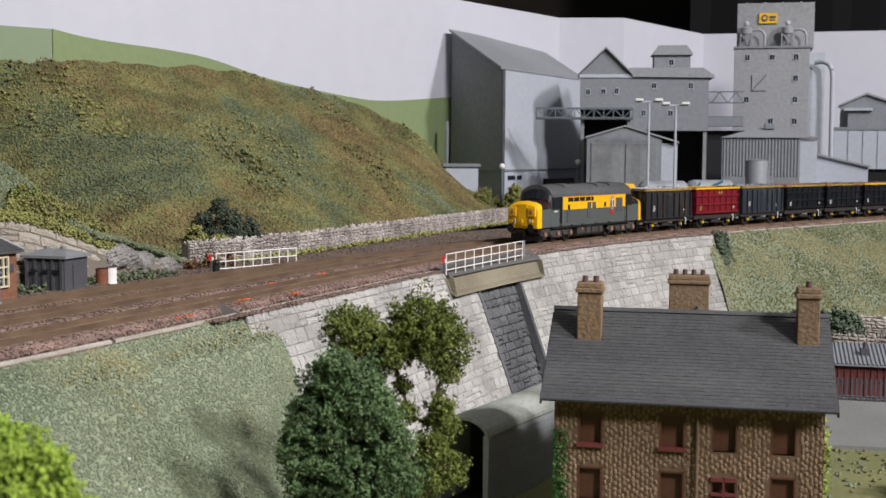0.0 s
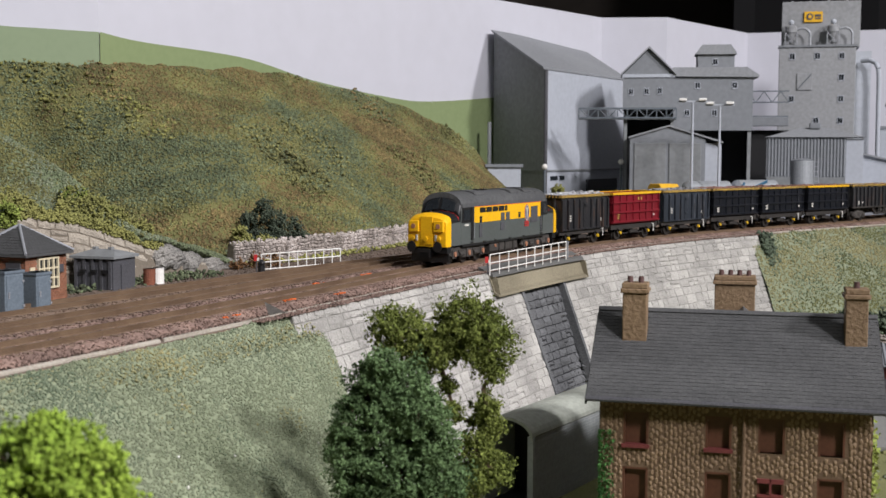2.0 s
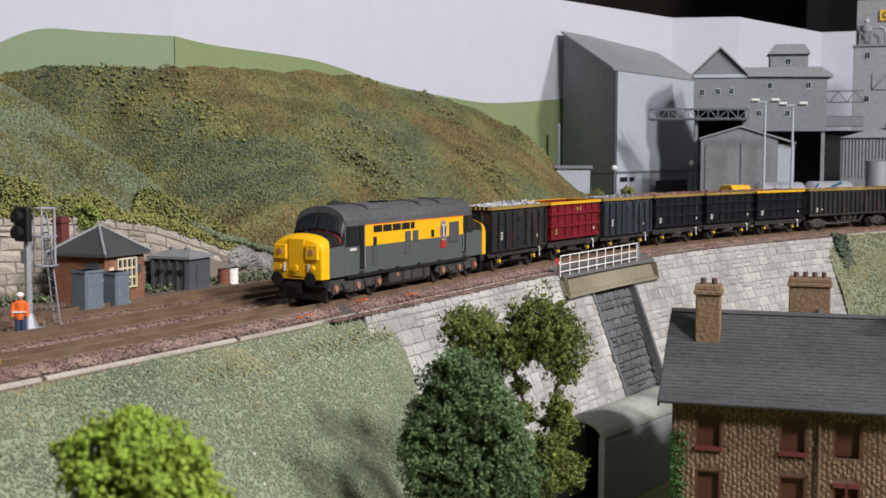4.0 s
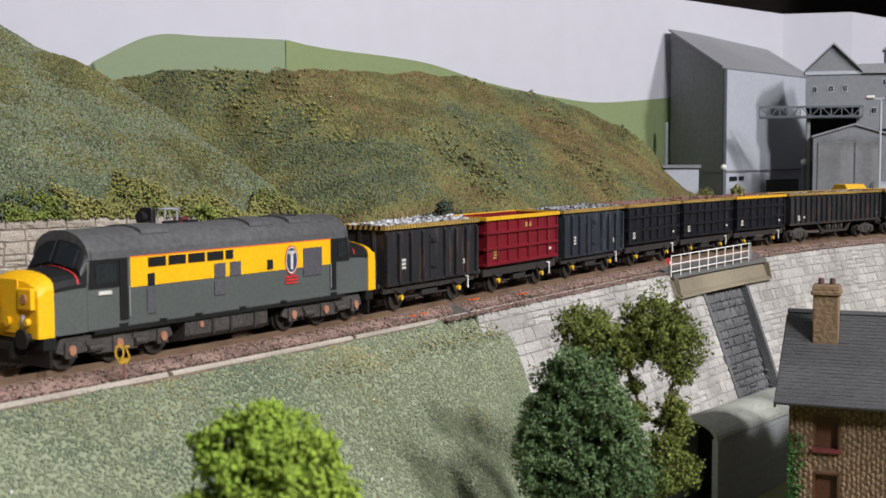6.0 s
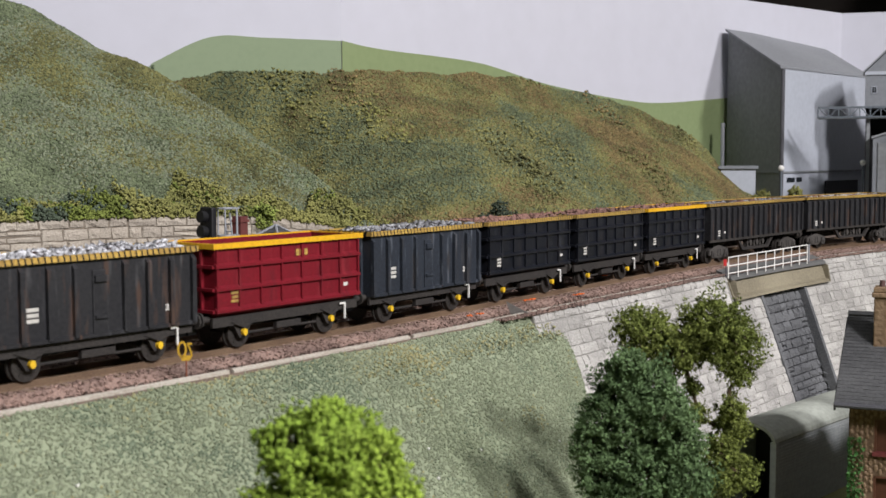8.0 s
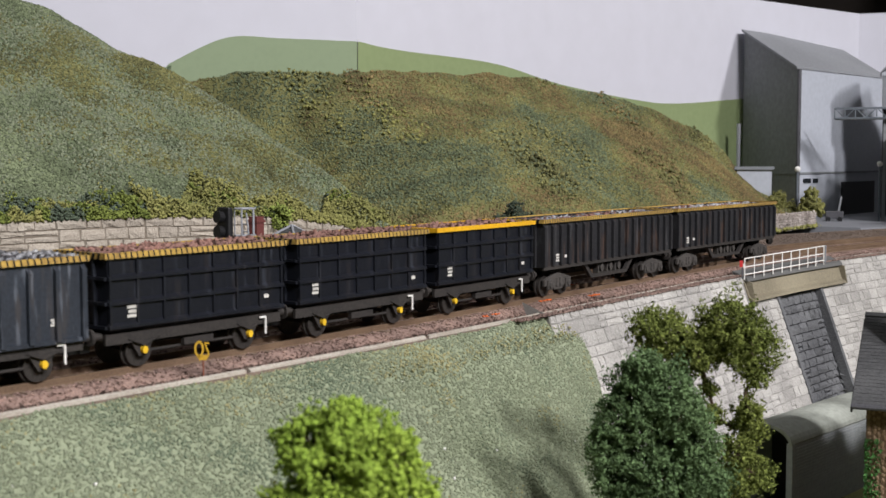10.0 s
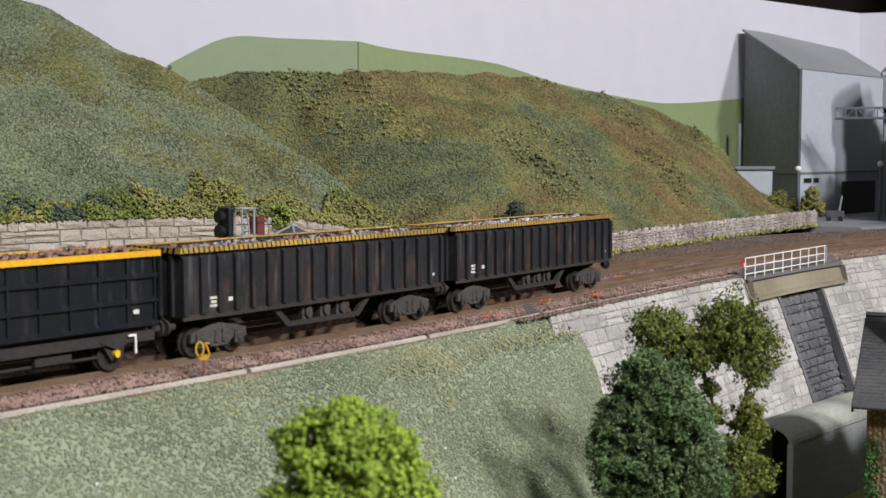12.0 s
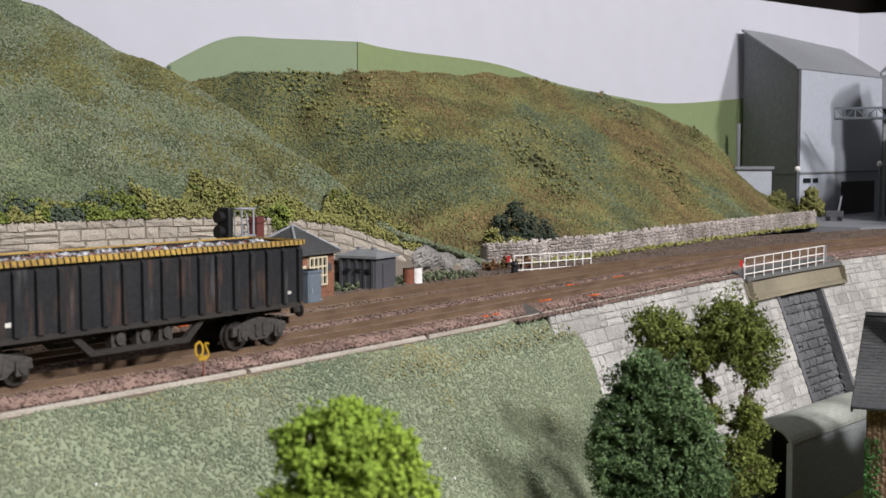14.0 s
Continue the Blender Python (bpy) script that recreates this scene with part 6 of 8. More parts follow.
# shunter and tank wagons waiting beyond the train
def tank_wagon(x, y, turn):
    t = thing("tank_wagon", pose(x, y, 0, 0, 0, turn), "pale silver tank wagon waiting in the yard", "wagon", "yard wagons")
    part("barrel", Shape().rod((-0.020, 0, 0.0165), (0.020, 0, 0.0165), 0.0082, 20), M_SILVER, t)
    for s in (-1, 1):
        part("barrel_end", Shape().rod((s * 0.020, 0, 0.0165), (s * 0.0225, 0, 0.0165), 0.0082, 20, 0.005), M_SILVER, t)
    part("frame", Shape().box(-0.024, 0.024, -0.007, 0.007, 0.005, 0.009), M_FRAME, t)
    for s in (-1, 1):
        part("wheels", Shape().rod((s * 0.013, -0.006, 0.0015), (s * 0.013, 0.006, 0.0015), 0.0045, 14), M_FRAME, t)


yl = thing("shunter", pose(0.1418, 0.9585, 0, 0, 0, 30), "orange-cabbed shunting locomotive in the yard", "locomotive")
part("cab", Shape().prism([(-0.009, 0.006), (0.009, 0.006), (0.009, 0.020), (0.006, 0.023), (-0.006, 0.023), (-0.009, 0.020)], "x", -0.012, 0.006), M_ADYELLOW, yl, bevel=0.0006)
part("cab_window", Shape().box(-0.0124, -0.012, -0.006, -0.001, 0.014, 0.019).box(-0.0124, -0.012, 0.001, 0.006, 0.014, 0.019), M_PANE, yl)
part("bonnet", Shape().box(0.006, 0.024, -0.007, 0.007, 0.006, 0.020), M_CREAM, yl, bevel=0.001)
part("underframe", Shape().box(-0.012, 0.024, -0.008, 0.008, -0.003, 0.006), M_FRAME, yl)
tank_wagon(0.1764, 0.9765, 30)
tank_wagon(0.2260, 1.0300, 30)
STRETCH[2] = 1.2
bm_ = thing("blue_machine", facing(0.2120, 0.9850), "small blue loading machine in the yard", "machine")
part("machine_body", Shape().box(-0.010, 0.010, 0, 0.008, 0.004, 0.016), M_BLUE, bm_, bevel=0.001)
part("boom", Shape().rod((-0.004, 0.004, 0.016), (0.014, 0.004, 0.0235), 0.0010, 6).rod((-0.010, 0.004, 0.012), (-0.004, 0.004, 0.0225), 0.0009, 6), M_BLUE, bm_)
part("chassis", Shape().box(-0.011, 0.011, -0.001, 0.009, BASE, 0.005), M_LBLACK, bm_)
bl = thing("parked_loader", facing(0.078, 1.020), "small dark loader parked before the store", "machine")
part("body", Shape().box(-0.006, 0.008, 0, 0.006, -0.001, 0.004), M_SHED, bl, bevel=0.0006)
part("boom", Shape().rod((0.004, 0.003, 0.004), (0.006, 0.003, 0.014), 0.0008, 6), M_STEEL, bl)
part("wheels", Shape().rod((-0.004, -0.001, -0.0016), (-0.004, 0.007, -0.0016), 0.002, 12).rod((0.005, -0.001, -0.0016), (0.005, 0.007, -0.0016), 0.002, 12), M_LBLACK, bl)
STRETCH[2] = 1.0


# ---- plants ----
def blob_points(lobes, per, rng, fill=0.55, gap=0.0):
    pts = []
    for x, y, z, r in lobes:
        n = int(per * (r / 0.01) ** 2)
        d = rng.normal(size=(n, 3))
        d /= np.linalg.norm(d, axis=1)[:, None]
        rad = r * (fill + (1 - fill) * rng.random(n) ** 0.4)
        lump = np.array([0.80 + 0.52 * noise.noise(Vector((a * 2.1 + x * 300, b * 2.1, c * 2.1 + y * 300))) + 0.24 * noise.noise(Vector((a * 6 + x * 90, b * 6, c * 6))) for a, b, c in d])
        p = np.array((x, y, z)) + d * (rad * lump)[:, None]
        keep = np.array([noise.noise(Vector(q) * gap) > -0.20 for q in p]) if gap else np.ones(n, bool)
        pts.append(p[keep])
    return np.vstack(pts)


def tree(x, y, lobes, foot, material, label, per, leaf, seed, flakes=True):
    """A wire-and-foam model tree: trunk, limbs to each lobe, and a ragged crown."""
    rng = np.random.default_rng(seed)
    t = thing("tree", pose(x, y, foot), label, "tree", "trees")
    hub = np.array((0, 0, (min(l[2] for l in lobes) - foot) * 0.75))
    tk = Shape().rod((0, 0, -0.002), tuple(hub), 0.0017, 9, 0.0012)
    part("trunk", tk, M_TRUNK, t)
    joints = [hub]
    for lx, ly, lz, r in sorted(lobes, key=lambda q: q[2]):
        end = np.array((lx, ly, lz - foot))
        start = min(joints, key=lambda q: np.linalg.norm(q - end))
        bend = start + (end - start) * 0.5 + rng.normal(0, 0.15 * r, 3)
        joints.append(end)
        part("limb", Shape().rod(tuple(start), tuple(bend), 0.0007, 7, 0.0005).rod(tuple(bend), tuple(end), 0.0005, 6, 0.0003), M_TRUNK, t)
        for k in range(5):
            d = rng.normal(size=3)
            part("twig", Shape().rod(tuple(end), tuple(end + d / np.linalg.norm(d) * r * 0.7), 0.0002, 5, 0.0001), M_TRUNK, t)
    p = blob_points([(a, b, c - foot, r) for a, b, c, r in lobes], per, rng, 0.5, 330.0)
    crumbs("crown", p, leaf, material, t, seed=seed + 1, leaf=flakes)
    crumbs("crown_core", blob_points([(a, b, c - foot, r * 0.72) for a, b, c, r in lobes], per * 0.2, rng, 0.3, 330.0), leaf * 1.2, material, t, seed=seed + 2)
    return t


tree(-0.0238, 0.288, [(-0.0008, -0.0024, -0.0020, 0.0062), (-0.0033, 0.0000, -0.0077, 0.0082), (0.0035, 0.0024, -0.0074, 0.0082), (-0.0067, -0.0012, -0.0148, 0.0085), (0.0002, 0.0012, -0.0145, 0.0092), (0.0076, -0.0024, -0.0121, 0.0080), (-0.0094, 0.0000, -0.0212, 0.0074), (0.0057, 0.0024, -0.0198, 0.0096), (0.0111, -0.0012, -0.0209, 0.0073), (-0.0065, 0.0012, -0.0303, 0.0094), (0.0031, -0.0024, -0.0283, 0.0103), (0.0119, 0.0000, -0.0292, 0.0085)],
     -0.066, M_TREE_BLUE, "dark blue-green bushy model tree on the slope", 7000, 0.00050, 101, True)
tree(-0.0112, 0.312, [(-0.0138, -0.0024, 0.0044, 0.0076), (-0.0090, 0.0000, 0.0027, 0.0079), (-0.0057, 0.0024, -0.0034, 0.0076), (-0.0017, -0.0012, -0.0015, 0.0067), (0.0047, 0.0012, 0.0064, 0.0090), (0.0093, -0.0024, 0.0036, 0.0098), (0.0119, 0.0000, -0.0008, 0.0083), (0.0022, 0.0024, 0.0004, 0.0083), (0.0129, -0.0012, -0.0073, 0.0043), (0.0009, 0.0012, -0.0115, 0.0034), (0.0110, -0.0024, -0.0155, 0.0047), (0.0025, 0.0000, -0.0181, 0.0040), (0.0106, 0.0024, -0.0215, 0.0064), (0.0084, -0.0012, -0.0276, 0.0067), (0.0128, 0.0012, -0.0333, 0.0067), (0.0068, -0.0024, -0.0351, 0.0071)],
     -0.069, M_TREE_OLIVE, "olive green model tree with a ragged open crown", 5600, 0.00046, 111, True)
tree(-0.0600, 0.160, [(0.0, 0, 0.0030, 0.0098), (-0.0060, 0.001, 0.0065, 0.0062), (0.0050, 0, 0.0050, 0.0068), (-0.0085, 0, -0.0040, 0.0062), (0.0085, 0, -0.0030, 0.0066), (0.001, -0.003, -0.0070, 0.0098), (-0.0005, 0.002, 0.0090, 0.0050)],
     -0.049, M_TREE_BRIGHT, "bright lime-green foam model tree below the bank", 6500, 0.00046, 121, False)
tree(0.0575, 0.985, [(0, 0, 0.0130, 0.0080), (-0.005, 0, 0.0060, 0.0070), (0.006, 0, 0.0080, 0.0065), (0.001, 0, 0.0200, 0.0055)], BASE, M_BUSH_LIME, "small yellow-green tree by the works wall", 1300, 0.0011, 131, False)


def bush(x, y, z, lobes, material, label, seed, per=1700, size=0.0008):
    t = thing("bush", pose(x, y, z), label, "bush", "bushes")
    rng = np.random.default_rng(seed)
    stem = Shape()
    for lx, ly, lz, r in lobes:
        stem.rod((0, 0, -0.001), (lx, ly, lz), 0.0004, 5, 0.0002)
    part("stems", stem, M_TRUNK, t)
    crumbs("foliage", blob_points(lobes, per, rng, 0.5, 330.0), size, material, t, seed=seed)


def hill_z(grid, x, y):
    d = (grid[..., 0] - x) ** 2 + (grid[..., 1] - y) ** 2
    return float(grid.reshape(-1, 3)[d.argmin(), 2])


# scrub at the foot of the hills
bush(-0.106, 0.612, 0.000, [(0, 0, 0.006, 0.008), (-0.010, -0.002, 0.006, 0.007), (0.011, 0.006, 0.005, 0.006), (-0.014, 0.006, 0.014, 0.0065), (-0.002, 0.004, 0.015, 0.007), (-0.008, 0.010, 0.021, 0.006), (0.008, 0.008, 0.012, 0.005)], M_BUSH_DARK, "dark green scrub at the foot of the hill", 141, 1500, 0.00075)
bush(-0.119, 0.592, -0.002, [(0, 0, 0.004, 0.007), (0.006, -0.006, 0.003, 0.005), (0.010, 0.004, 0.006, 0.006), (-0.003, 0.006, 0.011, 0.005)], M_BUSH_LIME, "olive scrub beside the dark bush", 142)
bush(-0.106, 0.553, -0.0035, [(0, 0, 0.0025, 0.0045), (0.007, 0.009, 0.0025, 0.0042), (-0.006, -0.008, 0.002, 0.004)], M_BUSH_RUST, "rust-brown scrub beside the dry-stone wall", 143, 1200, 0.0007)
bush(0.0405, 1.000, 0.000, [(0, 0, 0.006, 0.010), (-0.010, -0.012, 0.010, 0.009), (0.008, 0.006, 0.001, 0.007), (-0.006, 0.004, 0.016, 0.007)], M_BUSH_LIME, "olive bush at the end of the hillside", 144, 1100)
over = {0: [], 1: [], 2: []}
for k in range(21000):
    f = rng.uniform(0.24, 0.93)
    s = f * BW.length
    n1 = noise.noise(Vector((f * 16, 3.0, 1.0)))
    reach = 0.004 + (0.030 if f > 0.56 else 0.017) * max(0.0, 0.55 + n1) * (1 - max(0, f - 0.75) * 3)
    o = -rng.random() ** 1.3 * reach
    q = BW.off(s, o + 0.0012)
    tone = noise.noise(Vector((f * 22, o * 200, 7.0))) + (0.35 if f > 0.56 else -0.15)
    lump = 0.6 + 0.7 * noise.noise(Vector((q[0] * 170, q[1] * 170, 4.0)))
    rise = hill_z(hill2, q[0], q[1]) if o < -0.003 else bw_height(s) - 0.004
    over[0 if tone > 0.05 else 1 if tone > -0.22 else 2].append((q[0], q[1], rise + rng.random() * 0.0065 * max(0.12, lump)))
for k, m in ((0, M_BUSH_LIME), (1, M_TREE_OLIVE), (2, M_BUSH_DARK)):
    tagged(crumbs("wall_scrub", np.array(over[k]), 0.00075, m, seed=150 + k), "clump foliage spilling over the sandstone wall", "scrub")
for i, f in enumerate((0.335, 0.36, 0.385, 0.71)):
    q = BW.off(f * BW.length, 0.002)
    bush(q[0], q[1], bw_height(f * BW.length) - 0.016, [(0, 0, 0.010, 0.0045), (0.001, 0.001, 0.004, 0.004), (0, 0, 0.014, 0.005)], M_TREE_OLIVE, "ivy trailing down the stone wall", 170 + i, 1100, 0.0007)
rng = random.Random(9)
for i in range(12):
    ci, cj = rng.randrange(25, 128), rng.randrange(8, 48)
    pts = []
    for k in range(240):
        a, r = rng.uniform(0, math.tau), rng.random() ** 0.6
        gi, gj = int(ci + math.cos(a) * r * 4 + math.sin(a) * r * 3), int(cj - math.sin(a) * r * 9)
        q = hill[min(max(gi, 0), 149), min(max(gj, 0), 57)]
        h = 0.0045 * (1 - r) * (0.6 + 0.8 * noise.noise(Vector((gi * 0.5, gj * 0.5, i))))
        pts.append((q[0] + rng.uniform(-0.0025, 0.0025), q[1] + rng.uniform(-0.0025, 0.0025), q[2] + rng.random() * max(0.0008, h)))
    crumbs("scrub_patch", np.array(pts), 0.0013, rng.choice((M_HILL_C, M_HILL_A, M_HILL_A, M_BUSH_LIME)), hill_far, seed=200 + i)
# verge growth: tufts along wall feet and the track's edge
verge = []
for s in np.arange(0.0, FW.length, 0.0008):
    verge.append((*FW.off(s, rng.uniform(0.0015, 0.007)), -0.0034 + rng.random() * 0.002))
tagged(crumbs("verge_growth", np.array(verge), 0.0012, M_BUSH_LIME, seed=230), "olive weeds along the dry-stone wall", "weeds")
verge = []
for k in range(1500):
    s = rng.uniform(0.25, 0.98) * BW.length
    verge.append((*BW.off(s, rng.uniform(0.001, 0.020)), -0.0036 + rng.random() * 0.002))
tagged(crumbs("verge_growth", np.array(verge), 0.0011, M_HILL_B, seed=231), "green weeds below the sandstone wall", "weeds")
verge = []
for k in range(5200):
    s = rng.uniform(0.36, 0.89)
    a = rng.random() ** 2 * 0.010
    verge.append((*TRACK.off(s, 0.0190 + a), -0.0040 - a * 0.6 - rng.random() * 0.0006))
tagged(crumbs("verge_growth", np.array(verge), 0.00045, M_STRAW, seed=232), "straw-coloured grass along the edging strip", "weeds")
hedge = []
for k in range(2600):
    v = rng.random() * 0.062
    p = TRACK.off(WALL1 + rng.uniform(-0.001, 0.012), 0.021 + v * BATTER + rng.uniform(-0.001, 0.004))
    hedge.append((p[0], p[1], WALLTOP - v + rng.uniform(-0.001, 0.002)))
tagged(crumbs("hedge_growth", np.array(hedge), 0.0014, M_BUSH_DARK, seed=233), "dark growth along the end of the retaining wall", "weeds")

# grass tufts by the sandstone wall
tuft = Shape()
for k in range(420):
    q = BW.off(rng.uniform(0.22, 0.62) * BW.length, rng.uniform(0.002, 0.012))
    h, a = rng.uniform(0.003, 0.0065), rng.uniform(0, 6.28)
    dx, dy = math.cos(a), math.sin(a)
    tuft.add([(q[0] - dy * 0.0002, q[1] + dx * 0.0002, -0.0036), (q[0] + dy * 0.0002, q[1] - dx * 0.0002, -0.0036), (q[0] + dx * h * 0.5, q[1] + dy * h * 0.5, h - 0.0036)], [(0, 1, 2)])
tagged(part("grass_tufts", tuft, M_BUSH_LIME), "long yellow-green static grass tufts", "grass", "", "stuff")


def rock(x, y, z, r, seed):
    """A craggy outcrop, broken into small facets."""
    sh = Shape().ball((0, 0, 0), r, 44, 26, 0.72)
    off = Vector((seed, 0, 0))
    sh.v = [tuple(np.array(p) * (1 + 0.26 * noise.noise(Vector(p) * (1.8 / r) + off) + 0.15 * abs(noise.noise(Vector(p) * (5 / r) + off)) + 0.09 * noise.noise(Vector(p) * (13 / r) + off))) for p in sh.v]
    return tagged(part("rock_outcrop", sh, M_ROCK, at=pose(x, y, z)), "rough grey rock outcrop at the end of the wall", "rock", "rock outcrops")


for i, (x, y, z, r) in enumerate(((-0.1330, 0.526, 0.0015, 0.0082), (-0.1262, 0.539, -0.0010, 0.0075), (-0.1205, 0.551, -0.0030, 0.0062), (-0.1390, 0.514, 0.0045, 0.0085), (-0.1150, 0.561, -0.0040, 0.0048), (-0.1320, 0.545, 0.0005, 0.0075))):
    rock(x, y, z, r, i * 3.1)

# ---- the stone house in front ----
HX, HY, HR = 0.0284, 0.3438, -11.8
house = thing("stone_house", pose(HX, HY, 0, 0, 0, HR), "brown moulded stone house with a dark slate roof", "house")
EV, RG, LEN, DEEP = -0.0192, 0.0016, 0.0815, 0.062
fw = part("front_wall", Shape(), M_COTTJOINT, house)
WINS = [(0.0139, -0.0295), (0.0371, -0.0295), (0.0516, -0.0295), (0.0677, -0.0295), (0.0139, -0.0455), (0.0371, -0.0455), (0.0516, -0.0465), (0.0677, -0.0455)]
WW, WH = 0.0036, 0.0049
fsh = Shape()
xs = sorted({0.0035, 0.0785} | {round(x + s * WW, 5) for x, z in WINS for s in (-1, 1)})
zs = sorted({-0.0705, EV} | {round(z + s * WH, 5) for x, z in WINS for s in (-1, 1)})
for a, b in zip(xs, xs[1:]):
    for c, d in zip(zs, zs[1:]):
        if not any(abs((a + b) / 2 - x) < WW and abs((c + d) / 2 - z) < WH for x, z in WINS):
            fsh.add([(a, 0.0045, c), (b, 0.0045, c), (b, 0.0045, d), (a, 0.0045, d)], [(0, 1, 2, 3)])
fw.data = fsh.mesh("front_wall", M_COTTJOINT)


def house_front(u, v, out=0.0):
    return (0.0035 + u, 0.0045 - out, EV - v)


def on_window(u, v):
    return any(abs(0.0035 + u - x) < WW + 0.0006 and abs(EV - v - z) < WH + 0.0009 for x, z in WINS)


def cobble(u, v, w, h, r):
    """A rounded upright rubble stone on the house front."""
    ring = [(u + w * 0.5 * math.cos(a) * r.uniform(0.85, 1.1), v + h * 0.5 * math.sin(a) * r.uniform(0.85, 1.1)) for a in np.linspace(0, math.tau, 8)[:-1]]
    vs_ = [house_front(a, b, -0.0001) for a, b in ring] + [house_front(u + (a - u) * 0.62, v + (b - v) * 0.62, 0.00020 * r.uniform(0.7, 1.2)) for a, b in ring] + [house_front(u, v, 0.00026 * r.uniform(0.8, 1.3))]
    return vs_, [(k, (k + 1) % 7, 7 + (k + 1) % 7, 7 + k) for k in range(7)] + [(7 + k, 7 + (k + 1) % 7, 14) for k in range(7)]


r5, loose, count = random.Random(71), Shape(), 0
for j in range(30):
    for i in range(58):
        u, v = 0.0008 + i * 0.00129 + r5.uniform(-0.0003, 0.0003), 0.0010 + j * 0.00172 + (0.0009 if i % 2 else 0) + r5.uniform(-0.0003, 0.0003)
        if v > 0.0508 or u > 0.0745 or on_window(u, v):
            continue
        vv, ff = cobble(u, v, r5.uniform(0.0011, 0.0016), r5.uniform(0.0016, 0.0024), r5)
        if count < 290 and j > 2:
            me = bpy.data.meshes.new("stone")
            me.from_pydata(vv, [], ff)
            me.materials.append(M_COTTAGE)
            new("stone", me).parent = fw
            count += 1
        else:
            loose.add(vv, ff)
part("stonework", loose, M_COTTAGE, fw)["kind"] = "stuff"
for i, (x, z) in enumerate(WINS):
    wn = part("window", Shape().box(x - WW, x + WW, 0.0045, 0.0058, z + WH - 0.0006, z + WH).box(x - WW, x - WW + 0.0006, 0.0045, 0.0058, z - WH, z + WH).box(x + WW - 0.0006, x + WW, 0.0045, 0.0058, z - WH, z + WH), M_WINBROWN, house, "brown sash window opening")
    part("pane", Shape().box(x - WW, x + WW, 0.0062, 0.0066, z - WH, z + WH), M_WINBROWN, wn)
    if i in (0, 1, 6):
        part("sill", Shape().box(x - WW - 0.0004, x + WW + 0.0004, 0.0034, 0.0060, z - WH - 0.0004, z - WH + 0.0006), M_SILL, wn)
    if i == 6:
        part("sash_frame", Shape().box(x - WW, x + WW, 0.0038, 0.0050, z + WH - 0.0012, z + WH).box(x - 0.0003, x + 0.0003, 0.0038, 0.0050, z - WH, z + WH).box(x - WW, x + WW, 0.0038, 0.0050, z - 0.0004, z + 0.0004), M_SILL, wn, "maroon sash frame")
part("drain_pipe", Shape().rod((0.0440, 0.0036, -0.0700), (0.0440, 0.0036, EV), 0.0005, 8), M_COTTJOINT, house)
for x in (0.0035, 0.0785):
    part("gable_wall", Shape().prism([(0.0045, -0.0705), (DEEP - 0.0045, -0.0705), (DEEP - 0.0045, EV), (DEEP / 2, RG - 0.001), (0.0045, EV)], "x", x - (0.0015 if x > 0.05 else 0), x + (0.0015 if x < 0.05 else 0)), M_COTTAGE, house)
part("back_wall", Shape().box(0.0035, 0.0785, DEEP - 0.006, DEEP - 0.0045, -0.0705, EV), M_COTTAGE, house)
slope = math.hypot(DEEP / 2, RG - EV)


def roof_point(u, v, out=0.0, side=0):
    f = v / slope
    y = DEEP / 2 * (1 - f)
    z = RG + (EV - RG) * f
    ny, nz = (EV - RG) / slope, DEEP / 2 / slope
    y, z = y + ny * out, z + nz * out
    return (u, y if side == 0 else DEEP - y, z)


for side in (0, 1):
    rf = part("roof", Shape().loft([[roof_point(u, -0.0005, 0.0, side), roof_point(u, slope + 0.0012, 0.0, side), roof_point(u, slope + 0.0012, -0.0014, side), roof_point(u, -0.0005, -0.0014, side)] for u in (0, LEN)]), M_SLATE, house, "dark grey slate roof slope")
    if side == 0:
        rest, r2 = Shape(), random.Random(77)
        count = 0
        rows = 26
        for j in range(rows):
            v0 = slope * j / rows
            v1 = slope * (j + 1) / rows + 0.0006
            u = 0.0002 - (0.0009 if j % 2 else 0)
            while u < LEN - 0.0004:
                a, b = max(u, 0.0) + 0.0001, min(u + 0.0019, LEN) - 0.0001
                if b - a > 0.0003:
                    lift = r2.uniform(0.00010, 0.00022)
                    vv = [roof_point(a, v0, 0.00003), roof_point(b, v0, 0.00003), roof_point(b, v1, lift), roof_point(a, v1, lift), roof_point(a, v1, 0), roof_point(b, v1, 0)]
                    ff = [(0, 1, 2, 3), (3, 2, 5, 4)]
                    if count < 280 and j > 15:
                        me = bpy.data.meshes.new("slate")
                        me.from_pydata(vv, [], ff)
                        me.materials.append(M_SLATE)
                        new("slate", me).parent = rf
                        count += 1
                    else:
                        rest.add(vv, ff)
                u += 0.0019
        part("slate_course", rest, M_SLATE, rf)["kind"] = "stuff"
        part("gutter", Shape().rod(roof_point(0, slope + 0.0010, -0.0006), roof_point(LEN, slope + 0.0010, -0.0006), 0.0008, 8), M_SHED, house)
part("ridge_tiles", Shape().loft([[(u, DEEP / 2 - 0.0012, RG - 0.0001), (u, DEEP / 2, RG + 0.0009), (u, DEEP / 2 + 0.0012, RG - 0.0001)] for u in (0, LEN)]), M_SLATE, house)
for k, x in enumerate((0, LEN)):
    part("barge_board", Shape().prism([(0, EV - 0.0012), (DEEP / 2, RG - 0.0012), (DEEP, EV - 0.0012), (DEEP, EV - 0.0028), (DEEP / 2, RG - 0.0030), (0, EV - 0.0028)], "x", x - 0.0003, x + 0.0003), M_LBLACK, house)


